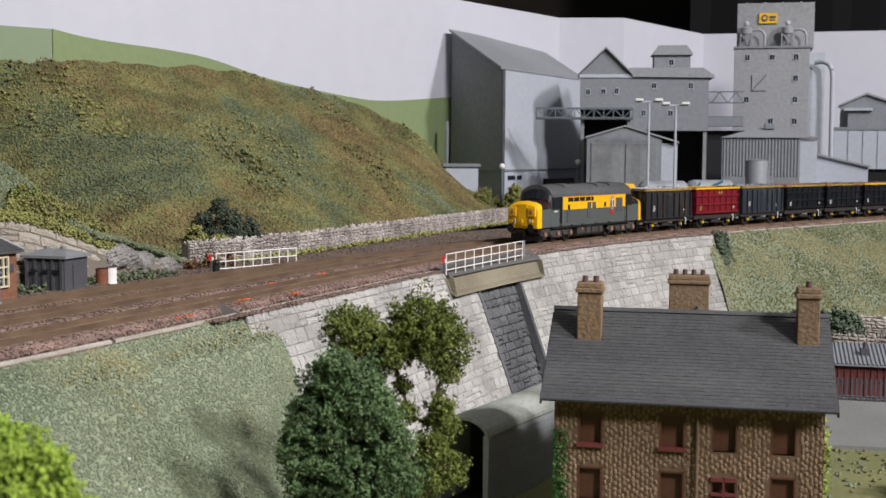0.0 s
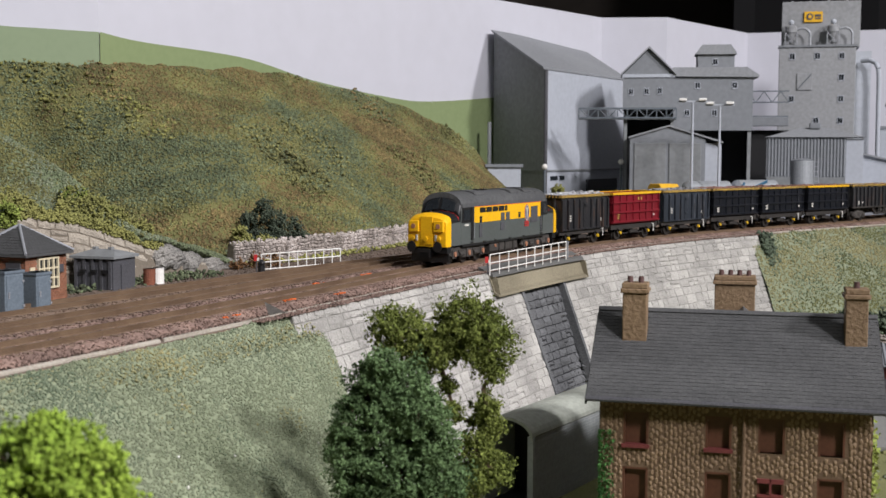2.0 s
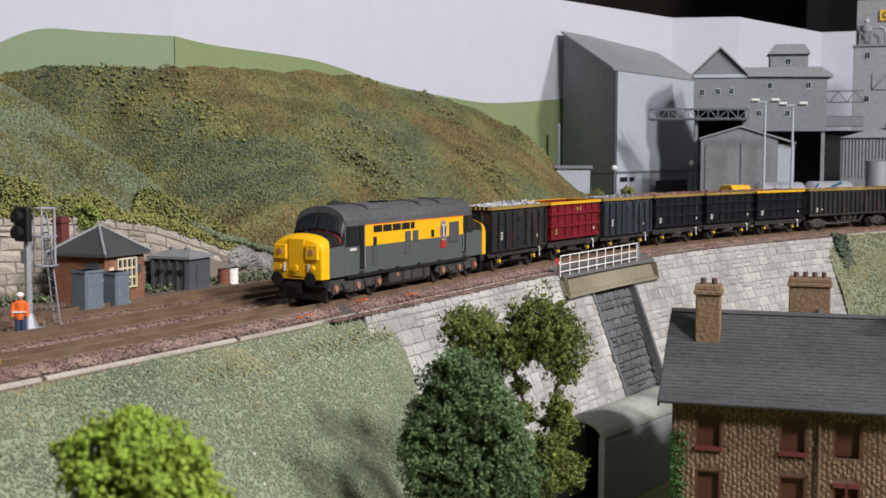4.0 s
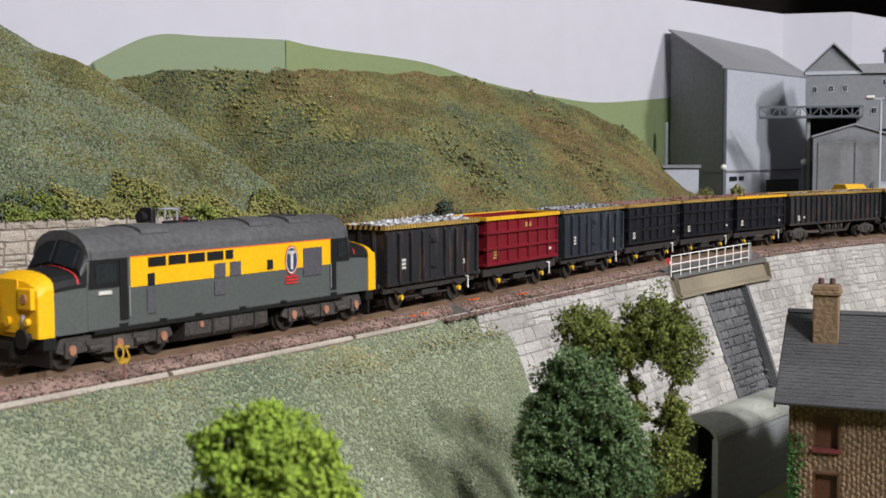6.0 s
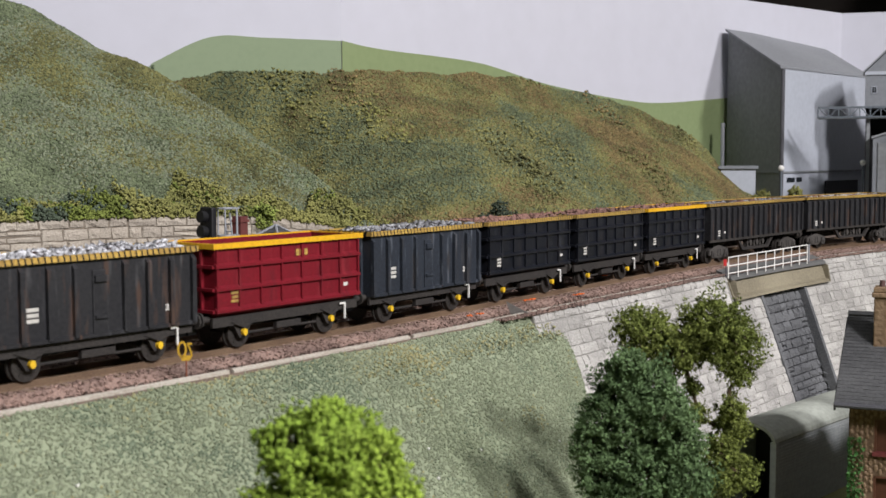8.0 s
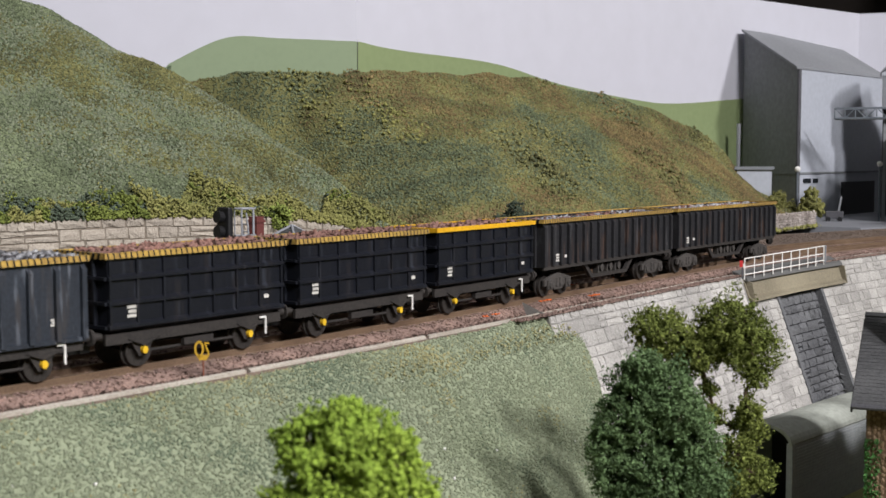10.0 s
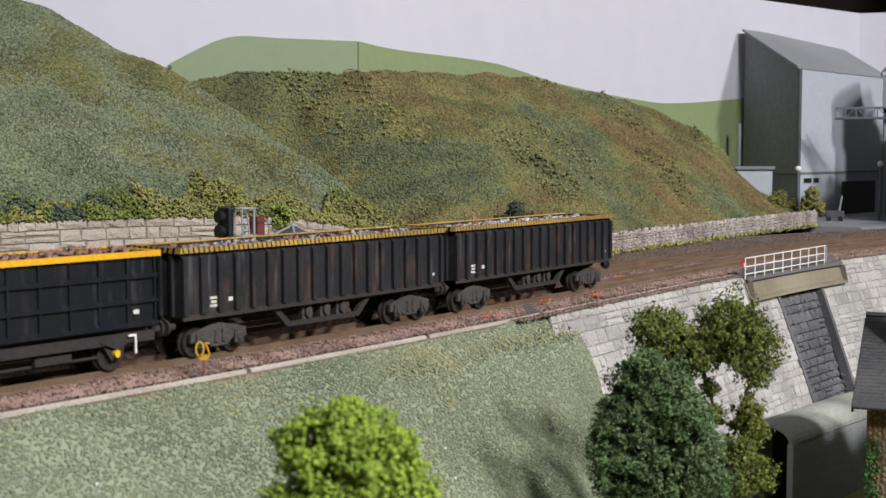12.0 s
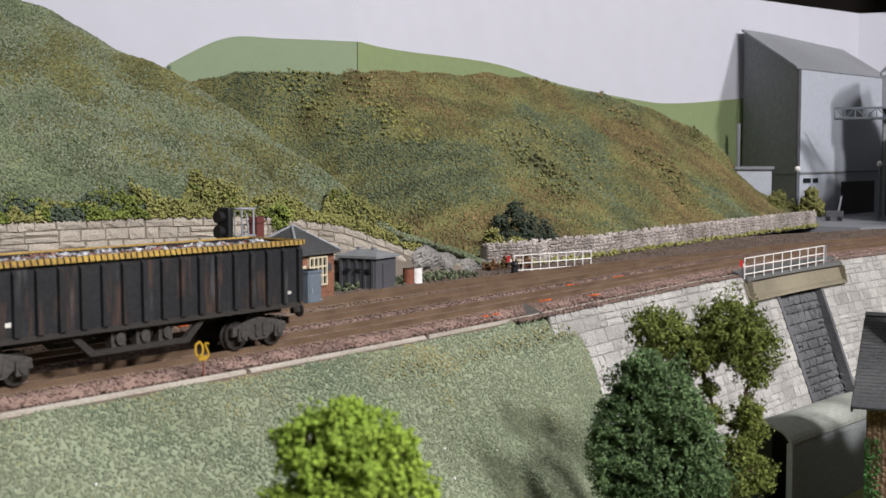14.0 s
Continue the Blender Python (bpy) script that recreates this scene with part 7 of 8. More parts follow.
def chimney(x, y, w, d, z0, z1, pots, name="chimney"):
    ch = part(name, Shape().box(x - w / 2, x + w / 2, y - d / 2, y + d / 2, z0, z1 - 0.0030).box(x - w / 2 - 0.0006, x + w / 2 + 0.0006, y - d / 2 - 0.0006, y + d / 2 + 0.0006, z1 - 0.0030, z1 - 0.0016).box(x - w / 2 - 0.0002, x + w / 2 + 0.0002, y - d / 2 - 0.0002, y + d / 2 + 0.0002, z1 - 0.0016, z1), M_COTTAGE, house, "brown stone chimney stack", bevel=0.0003)
    for k in range(pots):
        px_ = x + (k - (pots - 1) / 2) * (w / max(pots, 1)) * 0.9
        part("pot", Shape().rod((px_, y, z1 - 0.0004), (px_, y, z1 + 0.0018), 0.0009, 10, 0.0008), M_POT, ch)


chimney(0.0118, 0.0225, 0.0072, 0.0066, -0.0080, 0.0110, 2)
chimney(0.0748, 0.0235, 0.0062, 0.0066, -0.0080, 0.0110, 1)
chimney(0.0405, 0.0860, 0.0135, 0.0070, -0.0400, 0.0078, 4)
part("rear_wing", Shape().prism([(0.026, -0.0705), (0.062, -0.0705), (0.062, -0.0200), (0.0435, -0.0045), (0.026, -0.0200)], "y", DEEP - 0.004, 0.098), M_COTTAGE, house)
for e in ([(0.0240, -0.0210), (0.0435, -0.0040), (0.0435, -0.0024), (0.0240, -0.0194)], [(0.0435, -0.0040), (0.0640, -0.0210), (0.0640, -0.0194), (0.0435, -0.0024)]):
    part("rear_roof", Shape().prism(e, "y", DEEP / 2 + 0.004, 0.100), M_SLATE, house)
pts = [(0.0035 + rng.random() ** 2 * 0.0045, 0.0040 - rng.random() * 0.0008, -0.070 + rng.random() * 0.040) for k in range(900)]
crumbs("ivy", np.array(pts), 0.0006, M_IVY, house, seed=240, leaf=True)
pts = [(0.0790 + rng.random() * 0.0012, 0.004 + rng.random() * 0.05, -0.070 + rng.random() * 0.045) for k in range(900)]
crumbs("ivy", np.array(pts), 0.0009, M_TREE_OLIVE, house, seed=241, leaf=True)

# ---- grounded van body ----
vb = thing("grounded_van", pose(0.0151, 0.3997, 0, 0, 0, math.degrees(math.atan2(0.041, 0.024))), "grounded van body with pale arched roof and open end", "van body")
VZ, VW, VL = -0.0448, 0.0175, 0.072
part("side_wall", Shape().box(0, VL, -0.0006, 0.0, -0.0705, VZ), M_VANSIDE, vb)
for k in range(22):
    z = -0.0700 + k * 0.00107
    part("board", Shape().box(0.0002, VL, -0.0010, -0.0006, z, z + 0.00095), M_VANSIDE, vb)
part("corner_post", Shape().box(-0.0008, 0.0010, -0.0013, 0.0008, -0.0705, VZ), M_VANSIDE, vb)
part("side_wall", Shape().box(0, VL, VW, VW + 0.0006, -0.0705, VZ), M_VANSIDE, vb)
part("end_wall", Shape().box(VL - 0.0006, VL, 0, VW, -0.0705, VZ), M_VANSIDE, vb)
part("floor", Shape().box(0.0, VL, 0.0, VW, -0.0706, -0.0698), M_LBLACK, vb)
arch_o = [(VW / 2 - (VW / 2 + 0.0012) * math.cos(math.pi * k / 14), VZ + 0.0058 * math.sin(math.pi * k / 14)) for k in range(15)]
arch_i = [(VW / 2 - (VW / 2 + 0.0004) * math.cos(math.pi * k / 14), VZ - 0.0008 + 0.0056 * math.sin(math.pi * k / 14)) for k in range(15)]
part("roof", Shape().prism(arch_o + arch_i[::-1], "x", -0.0012, VL), M_VANROOF, vb, "pale grey-green arched roof")
# black sheet set inside to stand for the open end's shade
part("opening_shade", Shape().box(0.020, 0.0206, 0.0004, VW - 0.0004, -0.0700, VZ + 0.002), M_LBLACK, vb)

# ---- lineside: brick hut, shed, drums ----
BH = thing("brick_hut", pose(-0.1565, 0.4055, 0, 0, 0, math.degrees(math.atan2(0.020, 0.0070))), "orange brick platelayers' hut with hipped slate roof", "hut")
HL, HD, HE, HA = 0.0215, 0.0225, 0.0140, 0.0236
part("wall_core", Shape().box(0.0002, HL - 0.0002, 0.0002, HD - 0.0002, -0.0037, HE), M_BRICKJOINT, BH)
hb, r3 = Shape(), random.Random(88)


def brick_face(place, length, skip):
    for j in range(19):
        z = -0.0034 + j * 0.00092
        u = -0.0009 * (j % 2)
        while u < length:
            a, b = max(u, 0) + 0.00006, min(u + 0.0018, length) - 0.00006
            if b - a > 0.0003 and not skip((a + b) / 2, z):
                o = r3.uniform(0.00012, 0.00022)
                hb.add([place(a, z, 0), place(b, z, 0), place(b, z + 0.0008, 0), place(a, z + 0.0008, 0), place(a, z, o), place(b, z, o), place(b, z + 0.0008, o), place(a, z + 0.0008, o)], [(4, 5, 6, 7), (0, 1, 5, 4), (1, 2, 6, 5), (2, 3, 7, 6), (3, 0, 4, 7)])
            u += 0.0018


brick_face(lambda u, z, o: (u, 0.0002 - o, z), HL, lambda u, z: 0.0060 < u < 0.0165 and 0.0018 < z < 0.0125)
brick_face(lambda u, z, o: (0.0002 - o, u, z), HD, lambda u, z: 0.0020 < u < 0.0080 and z < 0.0115)
part("brickwork", hb, M_BRICK, BH)["kind"] = "stuff"
wn = part("window", Shape().box(0.0062, 0.0163, -0.0001, 0.0003, 0.0020, 0.0122), M_PANE, BH)
bars = Shape()
for k in range(5):
    bars.box(0.0060 + k * 0.0025, 0.0066 + k * 0.0025, -0.0008, 0.0, 0.0018, 0.0126)
for k in range(4):
    bars.box(0.0060, 0.0166, -0.0007, 0.0, 0.0018 + k * 0.0034, 0.0024 + k * 0.0034)
part("glazing_grid", bars, M_CREAM, wn, "cream glazing bars")
part("door", Shape().box(-0.0003, 0.0002, 0.0020, 0.0080, -0.0036, 0.0115), M_SHED, BH)
o = 0.0018
part("roof", Shape().add([(-o, -o, HE - 0.0005), (HL + o, -o, HE - 0.0005), (HL + o, HD + o, HE - 0.0005), (-o, HD + o, HE - 0.0005), (-o, -o, HE + 0.0004), (HL + o, -o, HE + 0.0004), (HL + o, HD + o, HE + 0.0004), (-o, HD + o, HE + 0.0004), (HL / 2, HD / 2 - 0.001, HA), (HL / 2, HD / 2 + 0.001, HA)],
                         [(0, 1, 5, 4), (1, 2, 6, 5), (2, 3, 7, 6), (3, 0, 4, 7), (4, 5, 8), (5, 6, 9, 8), (6, 7, 9), (7, 4, 8, 9), (0, 1, 2, 3)]), M_SLATE, BH, "blue-grey hipped slate roof")
tl = Shape()
for j in range(11):
    f0, f1 = j / 11, (j + 1) / 11
    for a, b, c in (((-o, -o), (HL + o, -o), (HL / 2, HD / 2 - 0.001)), ((-o, HD + o), (-o, -o), (HL / 2, HD / 2))):
        def lerp(p, f):
            return (p[0] + (c[0] - p[0]) * f, p[1] + (c[1] - p[1]) * f)
        p, q = lerp(a, f0), lerp(b, f0)
        p2, q2 = lerp(a, f1), lerp(b, f1)
        n = max(1, int(math.dist(p, q) / 0.0018))
        for k in range(n):
            g0, g1 = (k + 0.04) / n, (k + 0.96) / n
            m = lambda s, e, g: (s[0] + (e[0] - s[0]) * g, s[1] + (e[1] - s[1]) * g)
            za, zb = HE + 0.0004 + (HA - HE - 0.0004) * f0, HE + 0.0004 + (HA - HE - 0.0004) * f1
            tl.add([(*m(p, q, g0), za + 0.00032), (*m(p, q, g1), za + 0.00032), (*m(p2, q2, g1), zb + 0.0001), (*m(p2, q2, g0), zb + 0.0001)], [(0, 1, 2, 3)])
part("slate_course", tl, M_SLATE, BH)["kind"] = "stuff"
for cx, cy in ((-o, -o), (HL + o, -o), (-o, HD + o)):
    part("hip_ridge", Shape().rod((cx, cy, HE + 0.0006), (HL / 2, HD / 2, HA + 0.0002), 0.0005, 6), M_STEEL, BH)
part("chimney", Shape().box(0.0030, 0.0070, HD - 0.0010, HD + 0.0030, -0.0037, 0.0270).box(0.0026, 0.0074, HD - 0.0014, HD + 0.0034, 0.0248, 0.0258), M_HUTRED, BH, "dark red brick chimney")
for sx in (0.0030, 0.0180):
    part("notice", Shape().box(sx - 0.0012, sx + 0.0012, -0.0006, -0.0001, 0.0070, 0.0098), M_CREAM if sx < 0.01 else M_SHED, BH)

SH = thing("lamp_shed", pose(-0.1420, 0.4560, 0, 0, 0, math.degrees(math.atan2(0.0150, 0.0045))), "dark grey timber shed with a low felt roof", "shed")
part("wall_shell", Shape().box(0, 0.0150, 0, 0.0175, -0.0037, 0.0086), M_SHED, SH)
for k in range(5):
    part("batten", Shape().box(-0.0007, 0, 0.0006 + k * 0.0038, 0.0018 + k * 0.0038, -0.0036, 0.0084), M_SHED, SH)
for k in range(3):
    part("vent_hood", Shape().box(-0.0012, 0, 0.0024 + k * 0.0048, 0.0046 + k * 0.0048, 0.0030, 0.0044), M_LBLACK, SH)
part("door", Shape().box(0.0050, 0.0105, -0.0005, 0, -0.0036, 0.0062), M_SHED, SH)
part("roof", Shape().add([(-0.0012, -0.0012, 0.0086), (0.0162, -0.0012, 0.0086), (0.0162, 0.0187, 0.0086), (-0.0012, 0.0187, 0.0086), (-0.0012, -0.0012, 0.0096), (0.0162, -0.0012, 0.0096), (0.0162, 0.0187, 0.0096), (-0.0012, 0.0187, 0.0096), (0.0075, 0.004, 0.0118), (0.0075, 0.0135, 0.0118)],
                         [(0, 1, 5, 4), (1, 2, 6, 5), (2, 3, 7, 6), (3, 0, 4, 7), (4, 5, 8), (5, 6, 9, 8), (6, 7, 9), (7, 4, 8, 9), (0, 1, 2, 3)]), M_GREYDARK, SH)
for k in (0.005, 0.012):
    part("roof_cap", Shape().box(0.0065, 0.0085, k, k + 0.0015, 0.0112, 0.0126), M_GREYDARK, SH)


def drum(x, y, material, label):
    d = thing("oil_drum", pose(x, y, -0.0037), label, "drum", "oil drums")
    part("drum_body", Shape().rod((0, 0, 0), (0, 0, 0.0066), 0.0024, 18), material, d)
    for z in (0.0002, 0.0022, 0.0044, 0.0063):
        part("hoop", Shape().rod((0, 0, z), (0, 0, z + 0.0003), 0.00255, 18), material, d)


drum(-0.1345, 0.4790, M_RUST, "rusty red oil drum beside the shed")
drum(-0.1322, 0.4835, M_WHITE, "white oil drum behind a rusty one")

# ---- colour light signal with ladder ----
STRETCH[2] = 1.06
sg = thing("colour_light_signal", pose(-0.1560, 0.3425, 0, 0, 0, -118), "grey post signal with black two-aspect head and ladder", "signal")
part("base", Shape().box(-0.004, 0.004, -0.004, 0.004, -0.0042, -0.0020).box(-0.0085, 0.012, -0.0055, 0.0055, -0.0046, -0.0036), M_STEEL, sg, bevel=0.0004)
part("bracket", Shape().rod((0, 0, -0.002), (0, 0, 0.0020), 0.0026, 8, 0.0012), M_STEEL, sg)
part("post", Shape().rod((0, 0, -0.0024), (0, 0, 0.0240), 0.00105, 12), M_STEEL, sg)
part("junction_box", Shape().box(-0.0010, 0.0010, -0.0020, 0.0008, 0.0160, 0.0196), M_STEEL, sg)
hd = part("signal_head", Shape().box(0.0004, 0.0024, -0.0030, 0.0030, 0.0222, 0.0318), M_SIGBLACK, sg, bevel=0.0005)
for z in (0.0247, 0.0290):
    part("hood", Shape().rod((0.0024, 0, z), (0.0046, 0, z + 0.0002), 0.0016, 14, 0.0018), M_SIGBLACK, hd)
lad = Shape()
for y in (-0.0013, 0.0013):
    lad.rod((-0.0105, y, -0.004), (-0.0060, y, 0.0300), 0.00030, 6)
part("ladder", lad, M_STEEL, sg)
for k in range(14):
    f = (k + 0.5) / 15
    part("rung", Shape().rod((-0.0105 + 0.0045 * f, -0.0013, -0.004 + 0.034 * f), (-0.0105 + 0.0045 * f, 0.0013, -0.004 + 0.034 * f), 0.0002, 5), M_STEEL, sg)
cage = Shape()
for z in (0.0150, 0.0232, 0.0312):
    ring = [(-0.0066 + 0.0034 * math.cos(a), 0.0030 * math.sin(a), z) for a in np.linspace(0, math.tau, 11)]
    for p, q in zip(ring, ring[1:]):
        cage.rod(p, q, 0.00028, 5)
for a in (0.6, 1.8, 3.1, 4.4, 5.6):
    cage.rod((-0.0066 + 0.0034 * math.cos(a), 0.0030 * math.sin(a), 0.0150), (-0.0066 + 0.0034 * math.cos(a), 0.0030 * math.sin(a), 0.0312), 0.00026, 5)
part("safety_cage", cage, M_STEEL, sg)


STRETCH[2] = 1.0


def cabinet(x, y, w, h, label):
    c = thing("relay_cabinet", pose(x, y, -0.0042, 0, 0, 66), label, "cabinet", "relay cabinets")
    part("cabinet_body", Shape().box(-w / 2, w / 2, 0, 0.0062, 0, h), M_CABINET, c, bevel=0.0003)
    part("cap", Shape().box(-w / 2 - 0.0003, w / 2 + 0.0003, -0.0003, 0.0065, h - 0.0008, h), M_CABINET, c)
    part("door", Shape().box(-w / 2 + 0.0005, w / 2 - 0.0005, -0.0003, 0, 0.0008, h - 0.0014), M_CABINET, c, bevel=0.0002)
    for z in (0.25, 0.75):
        part("hinge", Shape().box(w / 2 - 0.0010, w / 2 - 0.0003, -0.0006, 0, h * z, h * z + 0.0007), M_STEEL, c)
    part("handle", Shape().box(-w / 2 + 0.0010, -w / 2 + 0.0014, -0.0007, 0, h * 0.45, h * 0.58), M_STEEL, c)


cabinet(-0.1500, 0.3790, 0.0080, 0.0158, "tall blue-grey relay cabinet beside the line")
cabinet(-0.1448, 0.3905, 0.0066, 0.0142, "smaller blue-grey relay cabinet beside the line")


def figure(x, y, turn, jacket, legs, label):
    """A tiny painted model worker, one plain mesh."""
    sh, mats = Shape(), []

    def add(fn, k):
        n = len(sh.f)
        fn()
        mats.extend([k] * (len(sh.f) - n))
    for s in (-1, 1):
        add(lambda: sh.rod((0, s * 0.0008, 0), (0, s * 0.0007, 0.0058), 0.00085, 8, 0.0009), 1)
        add(lambda: sh.rod((0, s * 0.0018, 0.0098), (0.0008, s * 0.0021, 0.0058), 0.00065, 7, 0.0005), 0)
    add(lambda: sh.loft([[(a * 0.0011 * k, b * 0.0018 * k, z) for a, b in ((1, 0), (0.7, 0.7), (0, 1), (-0.7, 0.7), (-1, 0), (-0.7, -0.7), (0, -1), (0.7, -0.7))] for z, k in ((0.0050, 0.95), (0.0075, 0.9), (0.0098, 1.05), (0.0104, 0.6))]), 0)
    add(lambda: sh.ball((0.0001, 0, 0.0113), 0.0009, 8, 6, 1.15), 2)
    add(lambda: sh.ball((0.0001, 0, 0.0120), 0.00115, 10, 6, 0.75), 3)
    add(lambda: sh.box(-0.0012, 0.0012, -0.0019, 0.0019, 0.0070, 0.0074), 3)
    ob = part("worker_figure", sh, jacket, at=pose(x, y, -0.0030, 0, 0, turn))
    for m in (legs, M_FLESH, M_WHITE):
        ob.data.materials.append(m)
    ob.data.polygons.foreach_set("material_index", mats)
    return tagged(ob, label, "figurine", "worker figures")


figure(-0.1655, 0.3290, -30, M_ORANGE, M_ORANGE, "painted model worker figurine in orange overalls")
figure(-0.1535, 0.3310, -80, M_ORANGE, M_NAVY, "painted model worker figurine in orange vest and navy trousers")

# ---- small lineside things ----
def fence(p, q, n, h, label, lean=0.0):
    a, b = np.array(p), np.array(q)
    d = (b - a)
    ln = float(np.linalg.norm(d[:2]))
    t = thing("white_fence", pose(a[0], a[1], a[2], 0, 0, math.degrees(math.atan2(d[1], d[0]))), label, "fence", "white railings")
    rise = float(d[2])
    for k in range(n):
        x = ln * k / (n - 1)
        z = rise * k / (n - 1)
        part("post", Shape().rod((x, 0, z - 0.0012), (x, -lean, z + h), 0.00026, 6), M_WHITE, t)
    for f in (0.12, 0.52, 0.97):
        part("rail", Shape().rod((0, -lean * f, h * f), (ln, -lean * f, rise + h * f), 0.00026, 6), M_WHITE, t)
    return t


p0, p1 = TRACK.off(WALL0 + 0.172, 0.0245), TRACK.off(WALL0 + 0.262, 0.0245)
fence((p0[0], p0[1], -0.0030), (p1[0], p1[1], -0.0026), 10, 0.0082, "white tubular railing on the bridge")
fence((-0.1000, 0.5365, -0.0036), (-0.0690, 0.5730, -0.0036), 10, 0.0080, "white tubular railing beside the far track")
for x, y in ((p0[0] - 0.001, p0[1] - 0.001), (-0.1018, 0.5345)):
    mk = thing("marker_post", pose(x, y, -0.0036), "short post with a red and white marker", "marker", "marker posts")
    part("post", Shape().rod((0, 0, 0), (0, 0, 0.0070), 0.0003, 6), M_SHED, mk)
    part("red_panel", Shape().box(-0.0011, 0.0003, -0.0003, 0.0003, 0.0050, 0.0078), M_RED, mk)
    part("white_panel", Shape().box(0.0003, 0.0011, -0.0003, 0.0003, 0.0050, 0.0064), M_WHITE, mk)
gs = thing("ground_signal", pose(-0.0972, 0.5215, -0.0036, 0, 0, -30), "small black ground signal beside the track", "signal")
part("lamp_case", Shape().rod((0, 0, 0.0012), (0, 0, 0.0042), 0.0016, 10).ball((0, 0, 0.0052), 0.0016, 8, 6), M_SIGBLACK, gs)
part("foot", Shape().box(-0.0015, 0.0015, -0.0015, 0.0015, 0, 0.0012), M_SIGBLACK, gs)
ps = thing("end_post", pose(p1[0] + 0.001, p1[1] + 0.003, -0.0030), "small pale steel post at the bridge end", "post")
part("post", Shape().rod((0, 0, 0), (0, 0, 0.0085), 0.0004, 6), M_STEEL, ps)
ys = thing("speed_sign", pose(-0.1265, 0.2570, -0.0046, 0, 0, 25), "yellow cut-out lineside sign on a thin post", "sign")
part("post", Shape().rod((0, 0, -0.001), (0, 0, 0.0062), 0.00022, 6), M_RUST, ys)
rg = Shape().loft([[(-0.0009 + (0.0009 + dr) * math.cos(a), dy, 0.0085 + (0.0017 + dr) * math.sin(a)) for dr, dy in ((-0.00025, -0.0002), (0.00025, -0.0002), (0.00025, 0.0002), (-0.00025, 0.0002))] for a in np.linspace(0, math.tau, 17)], caps=False)
part("ring", rg, M_SIGNYELLOW, ys)
part("bar", Shape().rod((0.0004, 0, 0.0098), (0.0012, 0, 0.0076), 0.00024, 6).rod((0.0012, 0, 0.0076), (0.0013, 0, 0.0068), 0.00024, 6).box(0.0003, 0.0014, -0.0002, 0.0002, 0.0096, 0.0100), M_SIGNYELLOW, ys)
part("base_plate", Shape().prism([(-0.0016, 0.0070), (-0.0009, 0.0058), (0.0008, 0.0058), (0.0015, 0.0070)], "y", -0.0002, 0.0002), M_SIGNYELLOW, ys)
# sleeper chairs and cans strewn along the siding
for i in range(26):
    q = SIDING.off(0.10 + i * 0.0125, 0.0095 + random.Random(i).uniform(-0.003, 0.003))
    c = thing("rail_chair", pose(q[0], q[1], -0.0034, 0, 0, i * 37), "small dark iron chair lying by the siding", "rail chair", "rail chairs")
    part("chair_block", Shape().box(-0.0013, 0.0013, -0.0007, 0.0007, 0, 0.0010).box(-0.0005, 0.0005, -0.0006, 0.0006, 0.0010, 0.0017), M_LBLACK, c)
pm = thing("point_motor", pose(*SIDING.off(0.33, 0.010), -0.0034, 0, 0, 60), "grey point machine beside the turnout", "machine")
part("case", Shape().box(-0.006, 0.006, -0.0018, 0.0018, 0, 0.0016), M_CABINET, pm, bevel=0.0004)
part("rod", Shape().rod((0.006, 0, 0.0008), (0.016, 0.001, 0.0006), 0.0003, 6), M_STEEL, pm)
orange = []
for s, a in ((0.905, 0.006), (0.93, 0.012), (0.995, -0.012), (1.02, 0.003), (0.86, 0.0125), (0.955, -0.012)):
    for k in range(14):
        orange.append((*TRACK.off(s + rng.uniform(-0.004, 0.004), a + rng.uniform(-0.001, 0.001)), -0.0014))
tagged(crumbs("orange_marks", np.array(orange), 0.0007, M_ORANGE, seed=250, flat=0.4), "flecks of orange paint on the ballast", "paint flecks")

# ---- the low ground beyond the house ----
def field_wall(points, h, label):
    ln = Line(points)
    t = thing("field_wall", pose(0, 0, 0), label, "wall", "field walls", "structure")
    part("wall_core", ribbon(ln, 0, ln.length, [(0.0018, LOW - 0.001), (0.0014, LOW + h), (-0.0014, LOW + h), (-0.0018, LOW - 0.001)]), M_BUFFJOINT, t)
    fs, r = Shape(), random.Random(int(h * 9999))
    for u0, u1, v0, v1 in courses(ln.length, h, 0.0026, 0.0052, 91):
        fs.add(*block(lambda u, v, out=0.0: (*ln.off(u, 0.0020 + out), LOW + h - v), u0, u1, v0, v1, 0.0008, r, 0.0001))
    part("wall_stones", fs, M_DRYSTONE, t)["kind"] = "stuff"
    cope = [(*ln.off(s, r.uniform(-0.0015, 0.0015)), LOW + h + 0.0006) for s in np.arange(0, ln.length, 0.0014)]
    crumbs("cope_stone", np.array(cope), 0.0017, M_DRYSTONE, t, seed=92)


field_wall([(0.205, 0.745), (0.245, 0.722), (0.30, 0.705), (0.40, 0.690)], 0.0115, "low stone field wall with pale cope stones")
field_wall([(0.22, 0.83), (0.262, 0.812), (0.32, 0.79), (0.42, 0.77)], 0.0120, "low stone wall along the meadow path")
turf("meadow_turf", low[40:88, 30:80], 26000, 0.0013, (M_FIELD, M_GRASSBANK), ground, 93)
setting("road", Shape().prism([(0.10, 0.50), (0.42, 0.44), (0.43, 0.565), (0.19, 0.605), (0.115, 0.60)], "z", LOW - 0.003, LOW + 0.0016), M_ROAD, "grey village road behind the house", "road")
setting("road_lane", Shape().prism([(-0.02, 0.445), (0.10, 0.50), (0.115, 0.60), (0.03, 0.56), (-0.01, 0.52)], "z", LOW - 0.003, LOW + 0.0012), M_ROAD, "grey lane running under the bridge", "road")
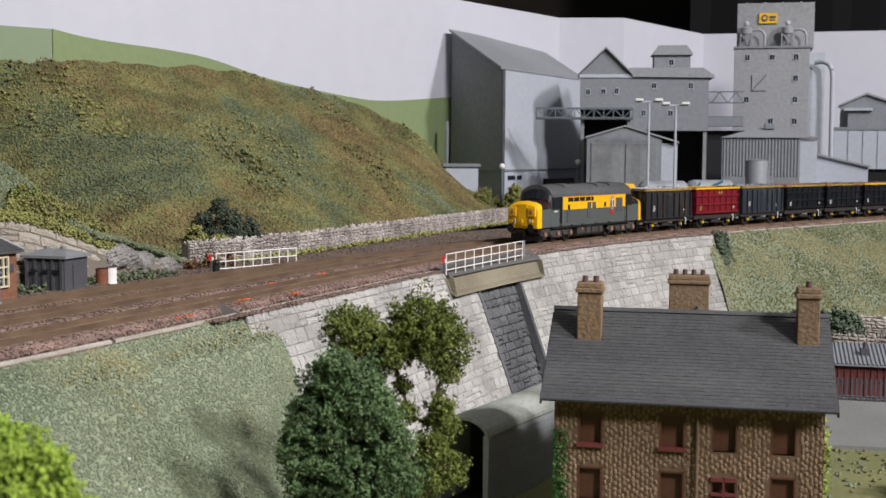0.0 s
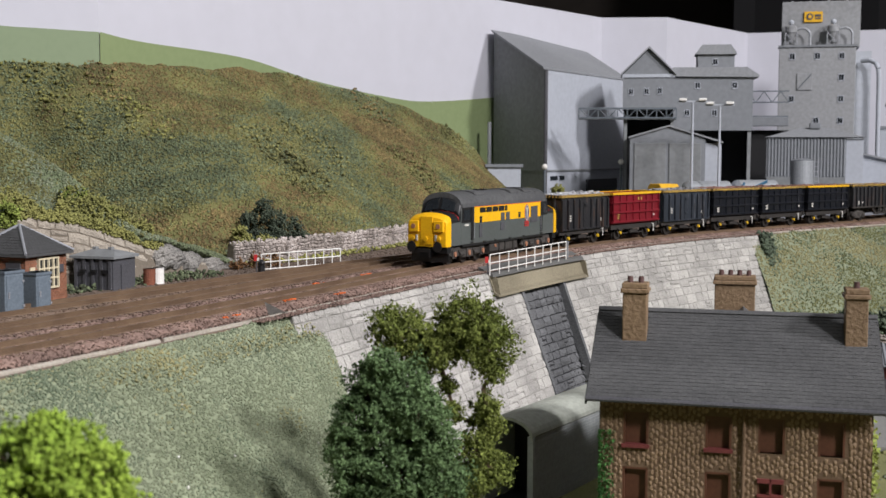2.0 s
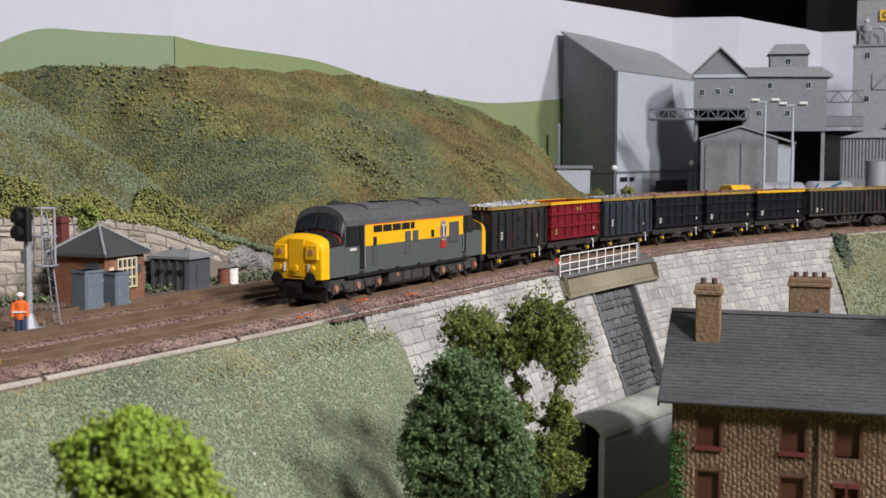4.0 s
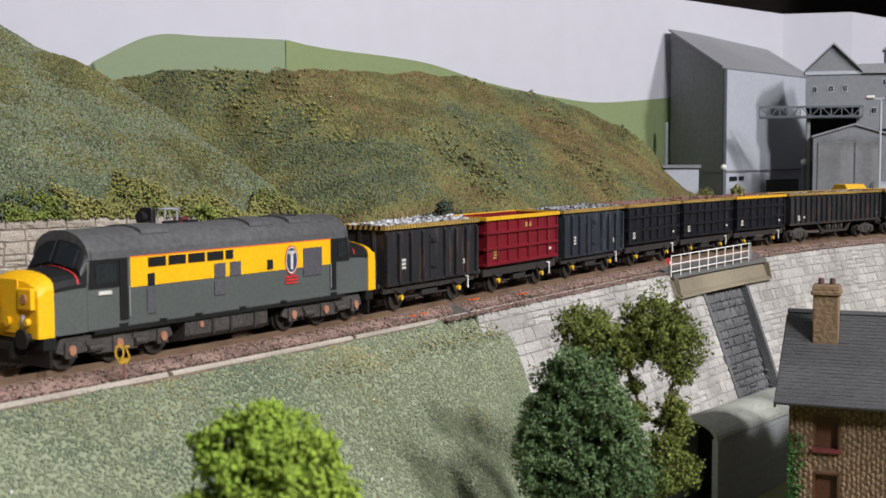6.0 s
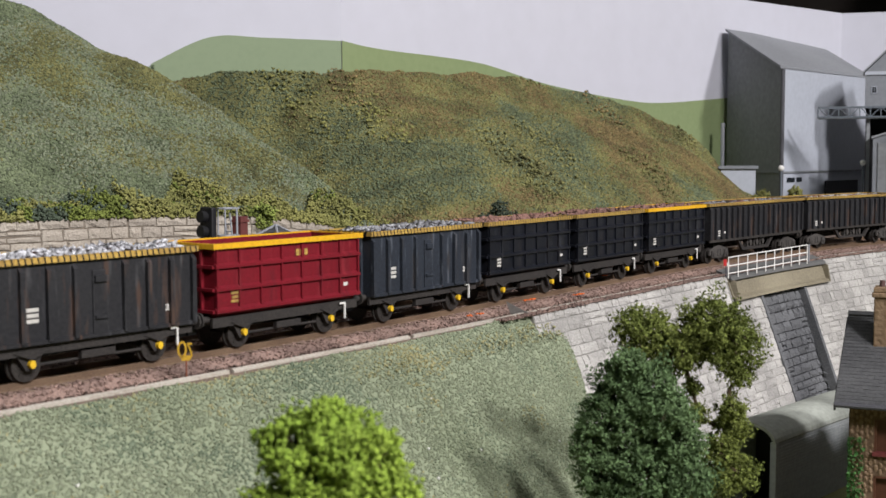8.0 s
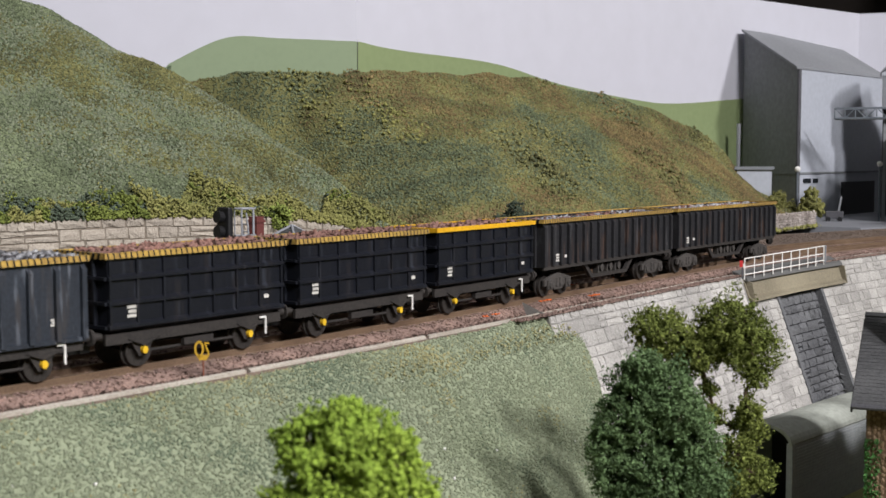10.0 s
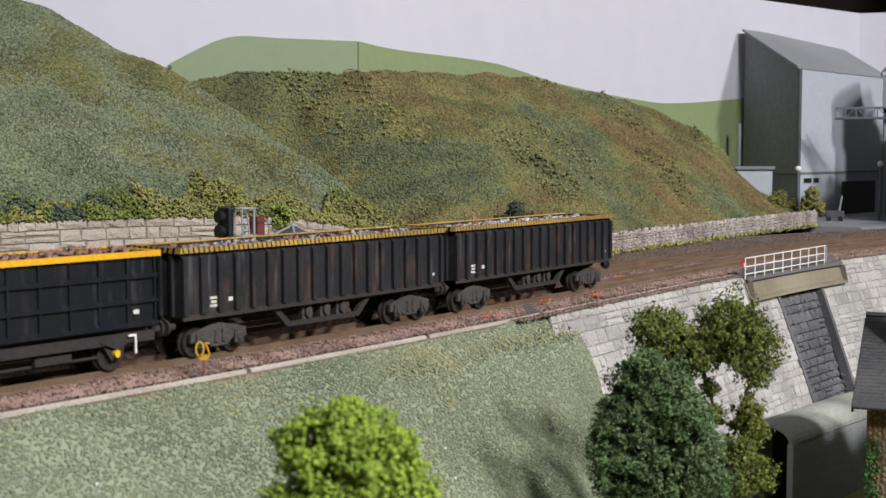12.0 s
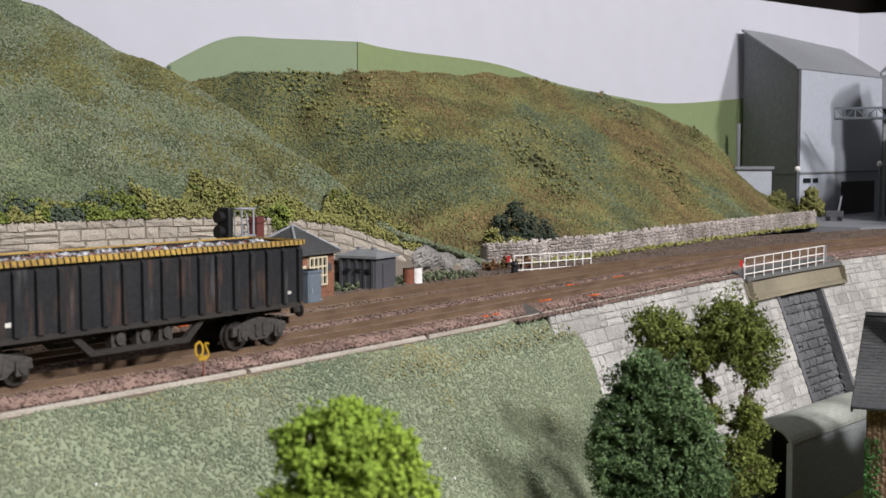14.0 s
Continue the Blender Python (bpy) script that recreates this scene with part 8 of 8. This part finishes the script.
rh = thing("red_hut", pose(0.192, 0.595, LOW, 0, 0, -14), "dark red boarded hut with a grey corrugated roof", "hut")
part("wall_shell", Shape().box(0, 0.046, 0, 0.026, 0, 0.0175), M_HUTRED, rh)
for k in range(15):
    part("cover_strip", Shape().box(0.0006 + k * 0.0031, 0.0012 + k * 0.0031, -0.0005, 0, 0, 0.0174), M_HUTRED, rh)
rfs = Shape()
for k in range(24):
    x = -0.001 + k * 0.002
    rfs.loft([[(x, y, z), (x + 0.0005, y, z + 0.0006), (x + 0.0010, y, z + 0.0006), (x + 0.0015, y, z)] for y, z in ((-0.002, 0.0172), (0.028, 0.0235))], closed=False)
part("roof", Shape().loft([[(-0.001, y, z), (0.047, y, z), (0.047, y, z - 0.0008), (-0.001, y, z - 0.0008)] for y, z in ((-0.002, 0.0172), (0.028, 0.0235))]), M_GREY, rh)
part("roof_ribs", rfs, M_GREY, rh)
part("stove_pipe", Shape().box(0.0150, 0.0190, 0.010, 0.0135, 0.0190, 0.0235).rod((0.017, 0.0117, 0.0235), (0.017, 0.0117, 0.0265), 0.0008, 8), M_SHED, rh)
pf = thing("palisade_fence", pose(0.176, 0.585, LOW, 0, 0, -14), "dark upright palisade fence before the hut", "fence")
for k in range(34):
    part("pale", Shape().box(k * 0.0022, k * 0.0022 + 0.0008, 0, 0.0006, 0, 0.0125), M_SHED, pf)
for z in (0.003, 0.010):
    part("rail", Shape().box(-0.001, 0.075, 0.0006, 0.0012, z, z + 0.0007), M_SHED, pf)
bush(0.172, 0.415, LOW, [(0, 0, 0.006, 0.011), (0.012, 0.004, 0.007, 0.010), (-0.006, -0.010, 0.003, 0.008), (0.010, -0.010, 0.005, 0.010)], M_BUSH_DARK, "dark green bush behind the house", 260)
bush(0.232, 0.770, LOW, [(0, 0, 0.010, 0.016), (0.018, 0.004, 0.008, 0.014), (0.030, 0.01, 0.006, 0.012)], M_BUSH_DARK, "dark green scrub on the bank", 261, 900, 0.0014)


# ---- what moves ----
def tail_at(t):
    """Place of the locomotive's tail along the track at t seconds."""
    times = (0, 1.5, 5, 6.5, 7.5, 11, 12.5, 14)
    places = (1.0728, 0.9591, 0.6885, 0.5702, 0.4935, 0.2190, 0.0957, -0.0327)
    c = np.polyfit(times, places, 3)
    return LEAD + float(np.polyval(c, t) * 0.3 + np.interp(t, times, places) * 0.7)


def vehicle_pose(s, half):
    a, b = TRACK.at(s - half), TRACK.at(s + half)
    m, d = (a + b) / 2, a - b
    return pose(m[0], m[1], 0, 0, 0, math.degrees(math.atan2(d[1], d[0])))


def motions():
    for ob, behind, half in TRAIN:
        walk(ob, [(t / 2, vehicle_pose(tail_at(t / 2) + behind, half)) for t in range(29)])
    steps = 210
    for ob, r in SPINNING:
        base = ob.matrix_basis.copy()
        walk(ob, [(k / 15, base @ pose(0, 0, 0, 0, math.degrees((tail_at(0) - tail_at(k / 15)) / r), 0)) for k in range(steps + 1)])


motions()
